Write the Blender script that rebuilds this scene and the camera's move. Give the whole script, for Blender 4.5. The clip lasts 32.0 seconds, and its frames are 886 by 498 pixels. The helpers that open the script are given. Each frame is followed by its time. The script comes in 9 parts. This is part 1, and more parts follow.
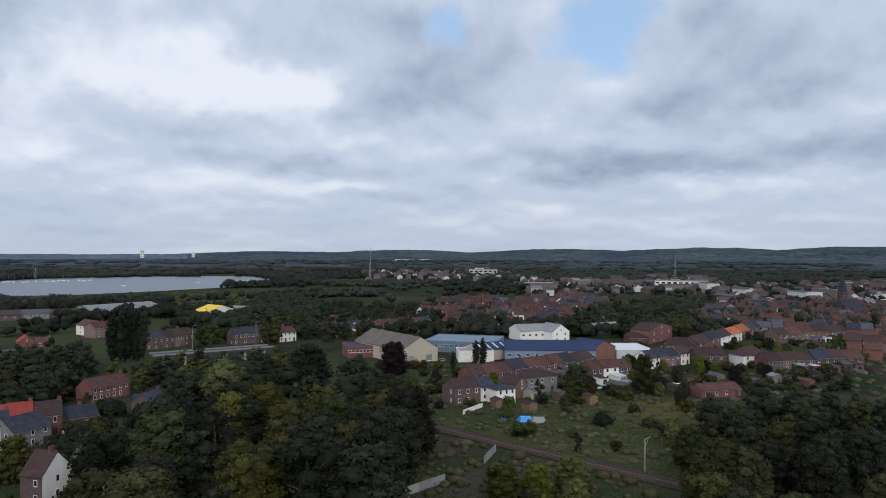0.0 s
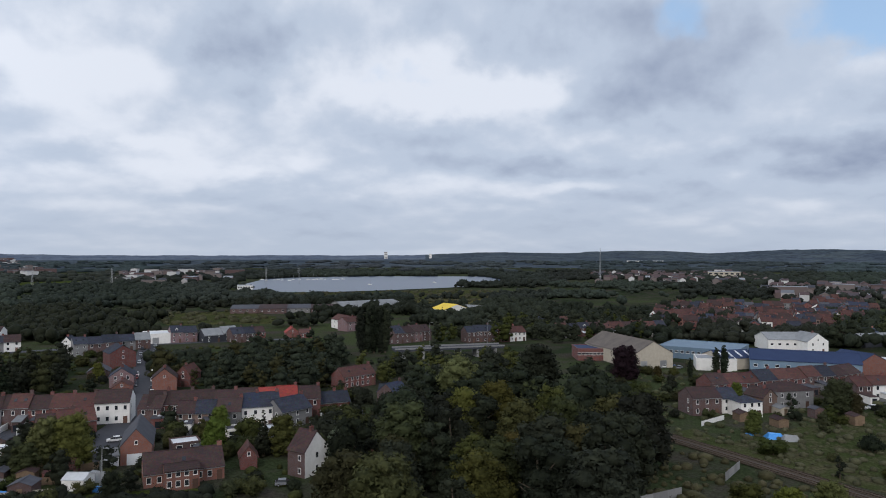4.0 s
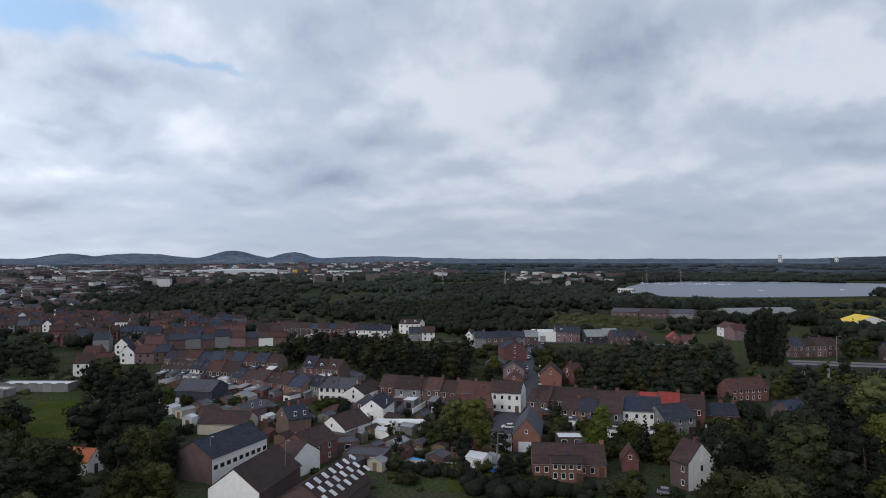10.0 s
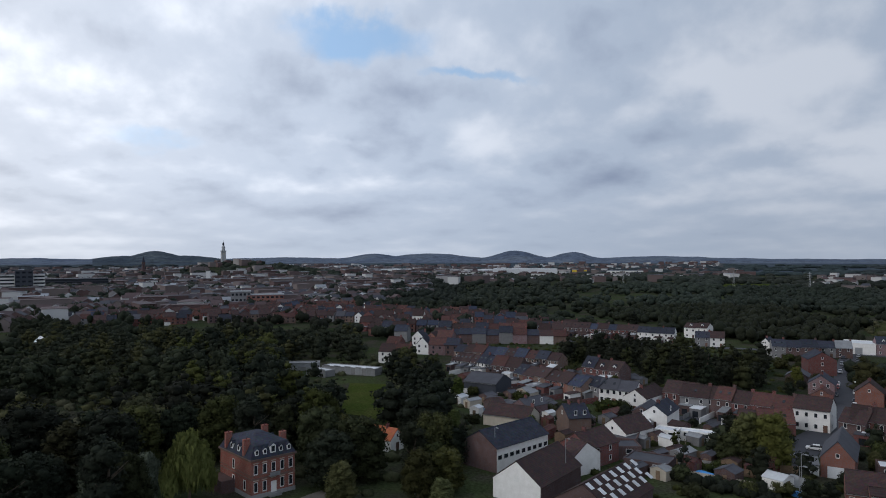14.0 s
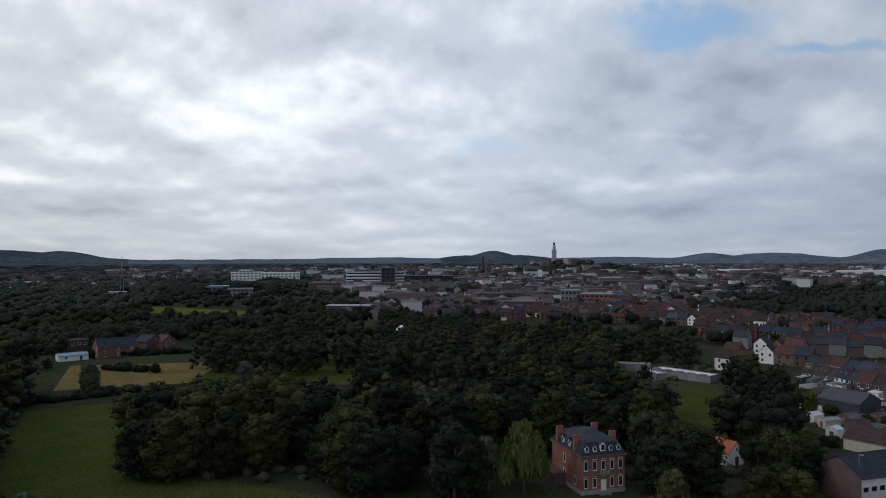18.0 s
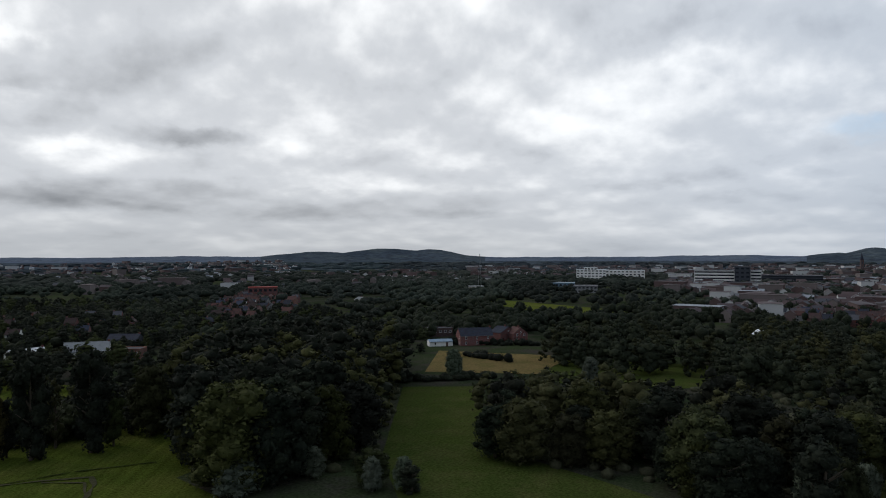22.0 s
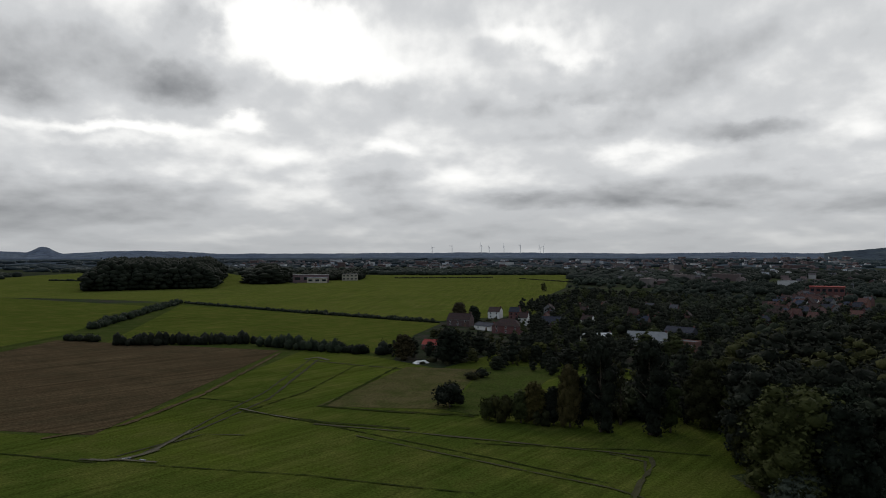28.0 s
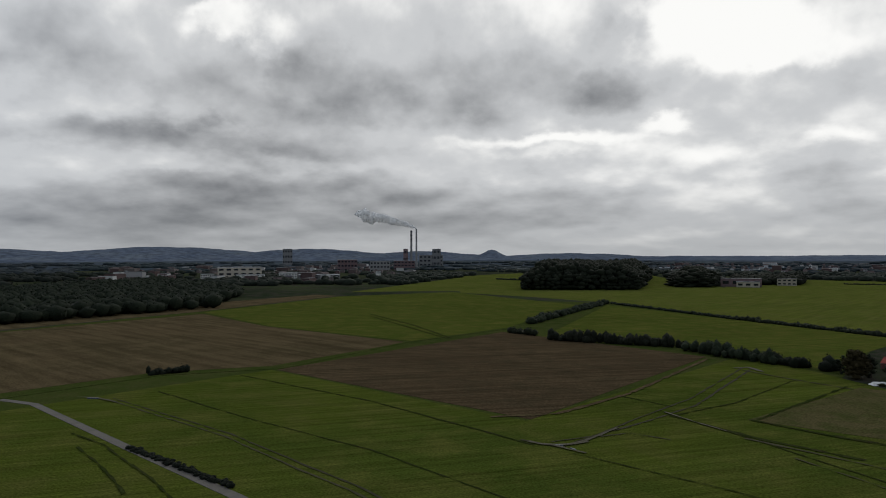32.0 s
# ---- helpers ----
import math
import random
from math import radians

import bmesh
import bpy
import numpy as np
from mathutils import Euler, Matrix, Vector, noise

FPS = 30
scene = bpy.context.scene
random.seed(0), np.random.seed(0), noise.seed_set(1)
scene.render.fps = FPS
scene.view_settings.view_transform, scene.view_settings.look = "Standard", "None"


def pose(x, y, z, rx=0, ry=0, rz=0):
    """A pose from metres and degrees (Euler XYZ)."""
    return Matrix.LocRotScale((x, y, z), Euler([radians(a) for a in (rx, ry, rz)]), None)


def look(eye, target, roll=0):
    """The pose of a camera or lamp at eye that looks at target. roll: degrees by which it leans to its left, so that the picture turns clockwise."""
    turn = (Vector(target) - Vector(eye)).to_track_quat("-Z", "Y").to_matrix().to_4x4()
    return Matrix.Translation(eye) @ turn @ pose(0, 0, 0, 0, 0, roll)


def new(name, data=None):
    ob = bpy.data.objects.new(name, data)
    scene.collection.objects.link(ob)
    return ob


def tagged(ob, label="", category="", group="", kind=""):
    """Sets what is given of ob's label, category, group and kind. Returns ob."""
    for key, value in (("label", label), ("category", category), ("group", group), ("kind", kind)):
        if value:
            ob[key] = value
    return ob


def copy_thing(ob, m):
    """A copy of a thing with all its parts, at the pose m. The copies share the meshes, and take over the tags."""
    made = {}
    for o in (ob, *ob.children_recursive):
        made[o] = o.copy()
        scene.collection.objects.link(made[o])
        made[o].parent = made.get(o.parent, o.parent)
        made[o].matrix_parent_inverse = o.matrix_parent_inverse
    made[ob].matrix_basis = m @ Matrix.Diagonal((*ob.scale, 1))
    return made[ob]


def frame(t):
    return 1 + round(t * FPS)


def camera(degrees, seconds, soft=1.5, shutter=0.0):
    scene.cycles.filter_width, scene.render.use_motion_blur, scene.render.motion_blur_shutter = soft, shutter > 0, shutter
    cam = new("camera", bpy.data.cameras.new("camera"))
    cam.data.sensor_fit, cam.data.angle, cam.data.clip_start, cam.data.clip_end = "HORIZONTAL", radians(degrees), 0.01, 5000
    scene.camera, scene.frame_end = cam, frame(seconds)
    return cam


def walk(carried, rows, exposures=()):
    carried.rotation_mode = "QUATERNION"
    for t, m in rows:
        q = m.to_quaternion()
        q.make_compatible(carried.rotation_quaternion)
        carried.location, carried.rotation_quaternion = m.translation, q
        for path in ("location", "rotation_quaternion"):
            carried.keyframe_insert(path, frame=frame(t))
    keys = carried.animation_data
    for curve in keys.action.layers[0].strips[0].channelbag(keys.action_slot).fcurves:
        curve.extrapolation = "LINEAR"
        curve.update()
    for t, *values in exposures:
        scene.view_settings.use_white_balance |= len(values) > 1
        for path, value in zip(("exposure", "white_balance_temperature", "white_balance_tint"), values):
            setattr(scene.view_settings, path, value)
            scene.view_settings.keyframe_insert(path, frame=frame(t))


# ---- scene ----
# ---------------------------------------------------------------- camera
EYE = (0.0, 0.0, 52.0)
# seconds, tilt, lean, heading
TURN = (
    (0.0, 0.22, -0.20, -0.00),
    (0.5, 0.22, -0.22, 2.33),
    (1.0, 0.22, -0.22, 4.66),
    (1.5, 0.22, -0.18, 6.97),
    (2.0, 0.23, -0.14, 9.27),
    (2.5, 0.24, -0.13, 11.60),
    (3.0, 0.25, -0.13, 13.91),
    (3.5, 0.26, -0.10, 16.24),
    (5.5, 0.30, -0.04, 25.60),
    (6.0, 0.34, -0.01, 28.01),
    (6.5, 0.36, -0.01, 30.41),
    (7.0, 0.39, 0.01, 33.02),
    (7.5, 0.42, 0.03, 35.66),
    (8.0, 0.45, 0.03, 38.30),
    (8.5, 0.49, 0.02, 40.93),
    (9.0, 0.51, 0.04, 43.58),
    (9.5, 0.52, 0.06, 46.24),
    (10.0, 0.54, 0.06, 48.90),
    (10.5, 0.55, 0.07, 51.58),
    (11.0, 0.55, 0.10, 54.29),
    (11.5, 0.56, 0.10, 56.99),
    (12.0, 0.56, 0.08, 59.75),
    (12.5, 0.56, 0.08, 62.53),
    (13.0, 0.56, 0.07, 65.43),
    (13.5, 0.56, 0.07, 68.40),
    (14.0, 0.55, 0.07, 71.44),
    (14.5, 0.55, 0.09, 74.51),
    (16.5, 0.54, 0.10, 87.73),
    (17.0, 0.54, 0.10, 91.11),
    (17.5, 0.54, 0.09, 94.47),
    (18.0, 0.54, 0.08, 97.83),
    (18.5, 0.54, 0.06, 101.21),
    (19.0, 0.52, 0.05, 104.60),
    (19.5, 0.50, 0.06, 108.05),
    (20.0, 0.48, 0.07, 111.52),
    (20.5, 0.47, 0.08, 114.98),
    (21.0, 0.45, 0.10, 118.46),
    (21.5, 0.42, 0.11, 121.93),
    (22.0, 0.39, 0.10, 125.42),
    (22.5, 0.37, 0.10, 128.94),
    (23.0, 0.36, 0.12, 132.47),
    (23.5, 0.34, 0.14, 136.01),
    (24.0, 0.33, 0.15, 139.59),
    (24.5, 0.31, 0.15, 143.14),
    (25.0, 0.28, 0.15, 146.71),
    (25.5, 0.23, 0.12, 150.30),
    (27.5, 0.16, 0.06, 164.89),
    (28.0, 0.11, 0.02, 168.53),
    (28.5, 0.09, 0.02, 172.17),
    (29.0, 0.08, 0.00, 175.85),
    (29.5, 0.09, -0.01, 179.66),
    (30.0, 0.12, 0.00, 184.19),
    (30.5, 0.16, 0.02, 188.84),
    (31.0, 0.20, 0.00, 193.23),
    (31.5, 0.25, 0.03, 197.81),
    (32.0, 0.33, 0.10, 202.21),
)
cam = camera(64.57, 32.0, soft=1.0)
walk(cam, [(t, pose(*EYE, 90 + tilt, lean, heading)) for t, tilt, lean, heading in TURN],
     exposures=((0.0, -0.12, 6300, 13), (6.0, -0.26, 6300, 13), (11.0, -0.42, 6200, 13), (15.0, -0.68, 6100, 12), (19.0, -0.86, 6170, 11), (25.0, -0.88, 6420, 10), (28.0, -0.95, 6500, 10), (32.0, -1.05, 6500, 10)))


def bearing(az, d):
    """A place d metres from the origin, az degrees anticlockwise from north."""
    a = radians(az)
    return (-math.sin(a) * d, math.cos(a) * d)


# ---------------------------------------------------------------- sky and sun
SUN_AZ, SUN_EL = 187.0, 32.0
world = bpy.data.worlds.new("sky")
scene.world = world
world.use_nodes = True
wn, wl = world.node_tree.nodes, world.node_tree.links
wn.clear()


class Net:
    """Small helper to chain nodes."""

    def __init__(self, nodes, links):
        self.n, self.l = nodes, links

    def put(self, kind, ins=(), **props):
        nd = self.n.new(kind)
        for k, v in props.items():
            setattr(nd, k, v)
        for key, v in (ins.items() if isinstance(ins, dict) else enumerate(ins)):
            if v is None:
                continue
            if isinstance(v, bpy.types.NodeSocket):
                self.l.new(v, nd.inputs[key])
            else:
                nd.inputs[key].default_value = v
        return nd

    def math(self, op, a, b=None, c=None, clamp=False):
        return self.put("ShaderNodeMath", [a, b, c], operation=op, use_clamp=clamp).outputs[0]

    def vec(self, op, a, b=None, scale=None):
        nd = self.put("ShaderNodeVectorMath", [a, b], operation=op)
        if scale is not None:
            if isinstance(scale, bpy.types.NodeSocket):
                self.l.new(scale, nd.inputs["Scale"])
            else:
                nd.inputs["Scale"].default_value = scale
        return nd.outputs["Value"] if op in ("LENGTH", "DOT_PRODUCT", "DISTANCE") else nd.outputs["Vector"]

    def noise(self, vector, scale, detail=4.0, rough=0.55, distortion=0.0):
        return self.put("ShaderNodeTexNoise", {"Vector": vector, "Scale": scale, "Detail": detail, "Roughness": rough,
                                               "Distortion": distortion}).outputs["Fac"]

    def remap(self, v, a, b, c=0.0, d=1.0, smooth=False):
        return self.put("ShaderNodeMapRange", {"Value": v, "From Min": a, "From Max": b, "To Min": c, "To Max": d},
                        interpolation_type="SMOOTHSTEP" if smooth else "LINEAR").outputs["Result"]

    def mix(self, fac, a, b, blend="MIX"):
        nd = self.put("ShaderNodeMix", {}, data_type="RGBA", blend_type=blend)
        for i, v in ((0, fac), (6, a), (7, b)):
            if isinstance(v, bpy.types.NodeSocket):
                self.l.new(v, nd.inputs[i])
            else:
                nd.inputs[i].default_value = v if i == 0 else (*v, 1.0)
        return nd.outputs[2]


net = Net(wn, wl)
way = net.put("ShaderNodeTexCoord").outputs["Generated"]
axes = net.put("ShaderNodeSeparateXYZ", [way]).outputs
clear = net.put("ShaderNodeTexSky", sky_type="NISHITA", sun_disc=False, sun_elevation=radians(SUN_EL),
                sun_rotation=radians(360 - SUN_AZ), air_density=1.0, dust_density=1.0).outputs[0]
clear = net.vec("SCALE", clear, scale=0.15)
clear = net.mix(0.55, clear, (0.44, 0.68, 0.95))
# bearing and height in degrees; heights close up towards the horizon as a level deck does
bear = net.math("MULTIPLY", net.math("ARCTAN2", net.math("MULTIPLY", axes[0], -1.0), axes[1]), 57.2958)
bear = net.math("SUBTRACT", bear, net.math("MULTIPLY", net.math("FLOOR", net.math("DIVIDE", net.math("ADD", bear, 60.0), 360.0)), 360.0))
high = net.math("MULTIPLY", net.math("ARCSINE", axes[2]), 57.2958)
deck = net.math("MULTIPLY", net.math("LOGARITHM", net.math("ADD", net.math("MAXIMUM", high, 0.0), 5.0), 2.71828), 23.0)


def billows(lift, scale, detail, rough, seed):
    """Heaps of cloud in the deck, looked up a little higher by lift."""
    return net.noise(net.put("ShaderNodeCombineXYZ", [bear, net.math("ADD", deck, lift), seed]).outputs[0], scale, detail, rough)


heap = billows(0.0, 0.085, 7.0, 0.5, 0.0)
above = billows(1.8, 0.085, 4.0, 0.46, 0.0)
curl = billows(0.0, 0.24, 5.0, 0.55, 40.0)
veil = billows(0.0, 0.03, 3.0, 0.5, 80.0)
# tops catch the light, flat undersides lie in shade
relief = net.math("SUBTRACT", heap, above)
puff = net.math("SUBTRACT", heap, 0.5)
wisp = net.math("SUBTRACT", curl, 0.5)
# the noise shakes the places of the banks so that their edges are ragged
ragged = net.math("ADD", net.math("MULTIPLY", net.math("SUBTRACT", billows(0.0, 0.12, 6.0, 0.56, 20.0), 0.5), 11.0), bear)
lifted = net.math("ADD", net.math("MULTIPLY", net.math("SUBTRACT", billows(0.0, 0.16, 6.0, 0.56, 60.0), 0.5), net.remap(high, 1.0, 14.0, 1.2, 6.5)), high)
dome = net.put("ShaderNodeCombineXYZ", [ragged, lifted, 0.0]).outputs[0]
PILE = {"cloud": None, "hole": None}


def bank(az, el, w, h, v, pile="cloud"):
    """A lit (v above 0) or heavy (v below 0) bank of cloud, or a hole in it, about a bearing and a height."""
    k = net.vec("LENGTH", net.vec("MULTIPLY", net.vec("SUBTRACT", dome, (az, el, 0)), (1 / w, 1 / h, 0)))
    add = net.remap(k, 0.15, 1.5, v, 0.0, smooth=True)
    PILE[pile] = add if PILE[pile] is None else net.math("ADD", PILE[pile], add)


bank(23.7, 13.1, 9.4, 3.1, 0.56)
bank(15.5, 12.5, 5.8, 2.4, 0.43)
bank(20.5, 15.9, 4.7, 2.6, 0.37)
bank(11.1, 11.9, 2.6, 2.1, 0.28)
bank(31.0, 15.7, 5.2, 2.6, -0.16)
bank(13.8, 17.2, 5.8, 3.7, -0.20)
bank(7.5, 18.0, 7.8, 3.7, -0.20)
bank(-0.3, 17.3, 3.1, 2.6, 0.68, "hole")
bank(-13.0, 17.3, 5.8, 3.1, 1.00, "hole")
bank(-4.4, 18.1, 3.7, 2.1, -0.23)
bank(3.9, 12.5, 6.3, 3.7, -0.20)
bank(-24.5, 13.8, 10.5, 5.2, -0.35)
bank(-15.6, 11.2, 4.7, 1.6, -0.23)
bank(-26.4, 10.1, 6.3, 1.2, 0.19)
bank(-11.2, 7.2, 7.8, 1.5, -0.66)
bank(-28.2, 7.3, 8.9, 2.1, -0.62)
bank(-18.5, 6.7, 6.3, 1.0, -0.39)
bank(0.2, 6.5, 5.2, 1.3, -0.43)
bank(10.2, 6.6, 5.2, 0.9, -0.31)
bank(-13.4, 4.7, 3.7, 1.0, -0.31)
bank(26.0, 11.3, 4.2, 1.8, -0.31)
bank(20.1, 9.7, 7.8, 1.8, -0.27)
bank(17.2, 7.1, 9.4, 0.9, -0.20)
bank(6.2, 9.1, 7.8, 1.3, 0.22)
bank(30.3, 8.5, 4.2, 2.1, 0.15)
bank(25.2, 4.8, 7.3, 1.0, 0.22)
bank(10.7, 5.2, 8.4, 0.7, 0.25)
bank(-24.9, 5.2, 6.3, 0.8, 0.34)
bank(-10.3, 3.5, 6.3, 0.6, 0.25)
bank(8.4, 4.1, 5.8, 0.6, -0.27)
bank(-20.6, 3.6, 7.8, 0.7, -0.23)
bank(55.1, 15.6, 10.5, 4.2, -0.16)
bank(58.6, 10.9, 7.8, 2.6, -0.27)
bank(49.3, 13.5, 2.1, 1.6, 0.19)
bank(44.4, 13.8, 6.3, 4.7, 0.22)
bank(34.6, 16.9, 4.7, 4.2, -0.51)
bank(34.6, 12.1, 2.4, 1.0, -0.31)
bank(51.3, 9.2, 5.2, 1.3, -0.27)
bank(46.1, 7.1, 6.3, 1.0, -0.35)
bank(58.6, 5.9, 4.2, 1.6, -0.23)
bank(40.5, 7.8, 2.4, 1.0, 0.37)
bank(35.5, 5.9, 5.2, 0.6, 0.25)
bank(38.2, 4.2, 6.3, 0.6, -0.35)
bank(50.5, 3.8, 3.1, 0.6, -0.23)
bank(31.0, 5.0, 4.2, 0.8, -0.27)
bank(77.6, 17.1, 6.8, 2.4, 1.00, "hole")
bank(67.5, 14.5, 5.2, 0.7, 0.61, "hole")
bank(71.7, 14.6, 3.1, 0.7, 0.41, "hole")
bank(68.8, 16.9, 7.8, 2.1, 0.19)
bank(69.6, 9.7, 4.2, 2.6, 0.25)
bank(79.8, 11.8, 9.4, 2.6, -0.31)
bank(75.7, 9.7, 5.2, 1.6, -0.35)
bank(67.5, 12.8, 3.1, 1.8, -0.16)
bank(58.2, 15.0, 7.8, 3.7, -0.31)
bank(60.0, 6.5, 5.2, 2.4, -0.27)
bank(68.8, 5.0, 6.8, 1.3, -0.31)
bank(75.3, 7.7, 4.2, 1.3, -0.23)
bank(81.9, 7.1, 3.1, 0.4, -0.20)
bank(57.3, 10.6, 4.2, 0.9, 0.15)
bank(79.8, 5.8, 6.3, 0.7, 0.19)
bank(79.8, 9.0, 2.6, 0.5, 0.19)
bank(82.5, 3.5, 6.3, 0.9, -0.20)
bank(93.0, 8.8, 6.8, 1.3, 0.47, "hole")
bank(95.9, 11.6, 10.5, 3.1, 0.15)
bank(105.2, 16.8, 5.2, 1.6, -0.23)
bank(101.6, 3.8, 6.3, 0.7, -0.27)
bank(87.4, 4.6, 5.8, 1.2, -0.27)
bank(96.6, 5.6, 2.1, 0.4, -0.23)
bank(81.1, 3.3, 4.2, 0.7, -0.23)
bank(108.5, 18.2, 6.8, 2.4, -0.35)
bank(105.7, 13.7, 2.6, 1.0, -0.20)
bank(134.9, 13.8, 9.4, 4.2, 0.12)
bank(128.7, 13.4, 3.1, 1.0, -0.12)
bank(132.4, 7.4, 7.8, 0.7, -0.23)
bank(125.5, 6.5, 4.2, 0.6, -0.27)
bank(117.9, 7.3, 1.6, 0.8, -0.20)
bank(129.8, 3.4, 7.8, 0.7, -0.31)
bank(134.9, 4.1, 4.7, 0.8, -0.27)
bank(122.6, 3.2, 3.1, 0.4, -0.27)
bank(114.8, 3.3, 4.2, 0.6, -0.27)
bank(110.3, 5.4, 2.4, 0.4, -0.27)
bank(104.3, 4.3, 4.7, 0.6, -0.27)
bank(111.2, 9.7, 10.5, 1.6, 0.09)
bank(125.9, 5.2, 7.8, 0.4, 0.15)
bank(160.3, 17.2, 5.2, 1.0, 0.23)
bank(156.6, 15.6, 2.6, 1.0, 0.19)
bank(159.2, 11.0, 3.1, 0.8, 0.22)
bank(152.6, 13.6, 6.3, 2.6, -0.14)
bank(143.6, 9.2, 3.1, 0.8, -0.35)
bank(157.7, 9.1, 5.2, 0.7, -0.16)
bank(143.6, 17.5, 3.1, 1.6, 0.15)
bank(152.6, 7.6, 4.2, 0.7, 0.19)
bank(160.3, 4.2, 7.8, 0.6, -0.39)
bank(152.6, 3.6, 9.4, 0.4, -0.39)
bank(143.2, 4.9, 6.3, 0.9, -0.27)
bank(136.8, 3.1, 4.2, 0.5, -0.39)
bank(180.1, 16.4, 6.3, 2.6, 0.93)
bank(182.3, 18.1, 4.7, 1.5, 0.68)
bank(176.1, 15.1, 4.2, 1.4, 0.56)
bank(195.6, 14.2, 9.4, 2.6, -0.40)
bank(187.8, 16.7, 2.6, 1.6, -0.47)
bank(188.6, 12.5, 3.1, 1.6, -0.58)
bank(199.8, 11.8, 3.1, 1.6, -0.36)
bank(193.7, 9.3, 7.8, 0.6, 0.56)
bank(184.5, 10.0, 2.6, 0.5, 0.50)
bank(193.7, 7.8, 5.2, 0.5, 0.31)
bank(173.8, 5.7, 3.7, 1.8, -0.55)
bank(171.5, 2.8, 4.2, 0.7, -0.31)
bank(196.7, 4.6, 9.4, 1.6, -0.47)
bank(189.8, 4.2, 6.3, 1.2, -0.39)
bank(193.7, 2.6, 13.1, 0.8, -0.35)
bank(181.4, 7.8, 3.7, 0.9, 0.25)
bank(174.2, 8.3, 2.6, 0.5, 0.28)
bank(167.8, 12.4, 7.8, 1.8, -0.23)
bank(155.1, 14.2, 6.3, 2.4, -0.16)
bank(144.8, 9.2, 4.7, 0.9, -0.35)
bank(154.2, 4.4, 13.1, 0.8, -0.35)
bank(138.5, 3.7, 5.2, 1.3, -0.23)
bank(156.9, 11.3, 3.7, 0.5, 0.15)
bank(162.3, 17.1, 4.2, 0.7, 0.14)
bank(157.3, 15.8, 2.1, 0.5, 0.19)
bank(150.8, 7.8, 6.3, 0.7, 0.15)
bank(231.1, 15.7, 7.8, 3.1, -0.39)
bank(222.3, 13.1, 10.5, 2.1, -0.35)
bank(223.5, 8.6, 12.0, 1.2, -0.70)
bank(212.9, 12.9, 5.8, 3.1, -0.47)
bank(206.1, 11.3, 6.3, 1.6, -0.33)
bank(218.2, 17.0, 4.7, 1.3, 0.62)
bank(221.9, 17.8, 2.6, 0.6, 0.37)
bank(218.6, 13.4, 1.6, 1.4, 0.25)
bank(229.3, 2.4, 10.5, 1.2, -0.47)
bank(217.3, 5.3, 6.3, 1.2, -0.39)
bank(223.5, 5.5, 5.2, 0.8, -0.23)
bank(223.5, 6.4, 2.6, 0.5, 0.22)
bank(212.5, 7.2, 3.7, 0.6, 0.22)
bank(232.5, 4.3, 4.7, 0.9, -0.23)
bank(192.3, 8.9, 6.3, 0.9, 0.19)

bank(224.0, 4.0, 22.0, 5.5, -0.43)
bank(2.0, 15.0, 9.0, 6.0, -0.28)
bank(44.0, 9.0, 13.0, 8.0, 0.22)
bank(90.0, 9.0, 14.0, 9.0, -0.08)
bank(52.0, 10.0, 15.0, 8.0, 0.2)
bank(215.0, 2.5, 22.0, 4.0, -0.55)
bank(214.0, 11.0, 12.0, 5.0, -0.3)
bank(22.0, 14.6, 5.0, 1.2, 0.5, "hole")
bank(-24.0, 14.0, 14.0, 6.0, -0.20)

tone = net.math("ADD", net.math("MULTIPLY", puff, 1.35), net.math("MULTIPLY", relief, 2.2))
tone = net.math("ADD", tone, net.math("ADD", net.math("MULTIPLY", wisp, 0.4), net.math("MULTIPLY", net.math("SUBTRACT", veil, 0.5), 0.5)))
tone = net.math("ADD", tone, net.math("ADD", net.math("MULTIPLY", PILE["cloud"], 0.95), 0.2))
# overhead, out of view, the deck is darkened to dim light on the ground
tone = net.math("SUBTRACT", tone, net.remap(high, 24.0, 60.0, 0.0, 0.55))
toward = net.vec("DOT_PRODUCT", way, (*bearing(SUN_AZ - 12, 1.0), 0.0))
sunny = net.remap(toward, -0.55, 0.75, smooth=True)
light = net.mix(sunny, (0.87, 0.925, 0.99), (1.05, 1.05, 1.03))
plain = net.mix(sunny, (0.585, 0.675, 0.79), (0.62, 0.635, 0.65))
heavy = net.mix(sunny, (0.14, 0.19, 0.33), (0.06, 0.068, 0.082))
cloud = net.mix(net.remap(tone, 0.0, 0.85, smooth=True), net.mix(net.remap(tone, -1.35, 0.0), heavy, plain), light)
low = net.remap(high, 0.5, 6.0, 0.55, 0.0)
cloud = net.mix(low, cloud, net.mix(sunny, (0.50, 0.57, 0.66), (0.35, 0.365, 0.375)))
colour = net.mix(net.math("MULTIPLY", net.remap(net.math("ADD", PILE["hole"], net.math("ADD", net.math("MULTIPLY", puff, 1.6), net.math("MULTIPLY", wisp, 0.8))), 0.25, 0.95, smooth=True), net.remap(PILE["hole"], 0.02, 0.4, 0.0, 0.9)), cloud, clear)
colour = net.vec("SCALE", colour, scale=net.remap(toward, -0.7, 0.5, 1.0, 1.9, smooth=True))
back = net.put("ShaderNodeBackground", {"Color": colour, "Strength": 1.0})
net.put("ShaderNodeOutputWorld", {"Surface": back.outputs[0]})


sun = new("sun", bpy.data.lights.new("sun", "SUN"))
sun.data.energy, sun.data.angle, sun.data.color = 1.0, radians(14), (1.0, 0.95, 0.88)
sx, sy = bearing(SUN_AZ, math.cos(radians(SUN_EL)))
sun.matrix_world = look((sx * 400, sy * 400, math.sin(radians(SUN_EL)) * 400), (0, 0, 0))

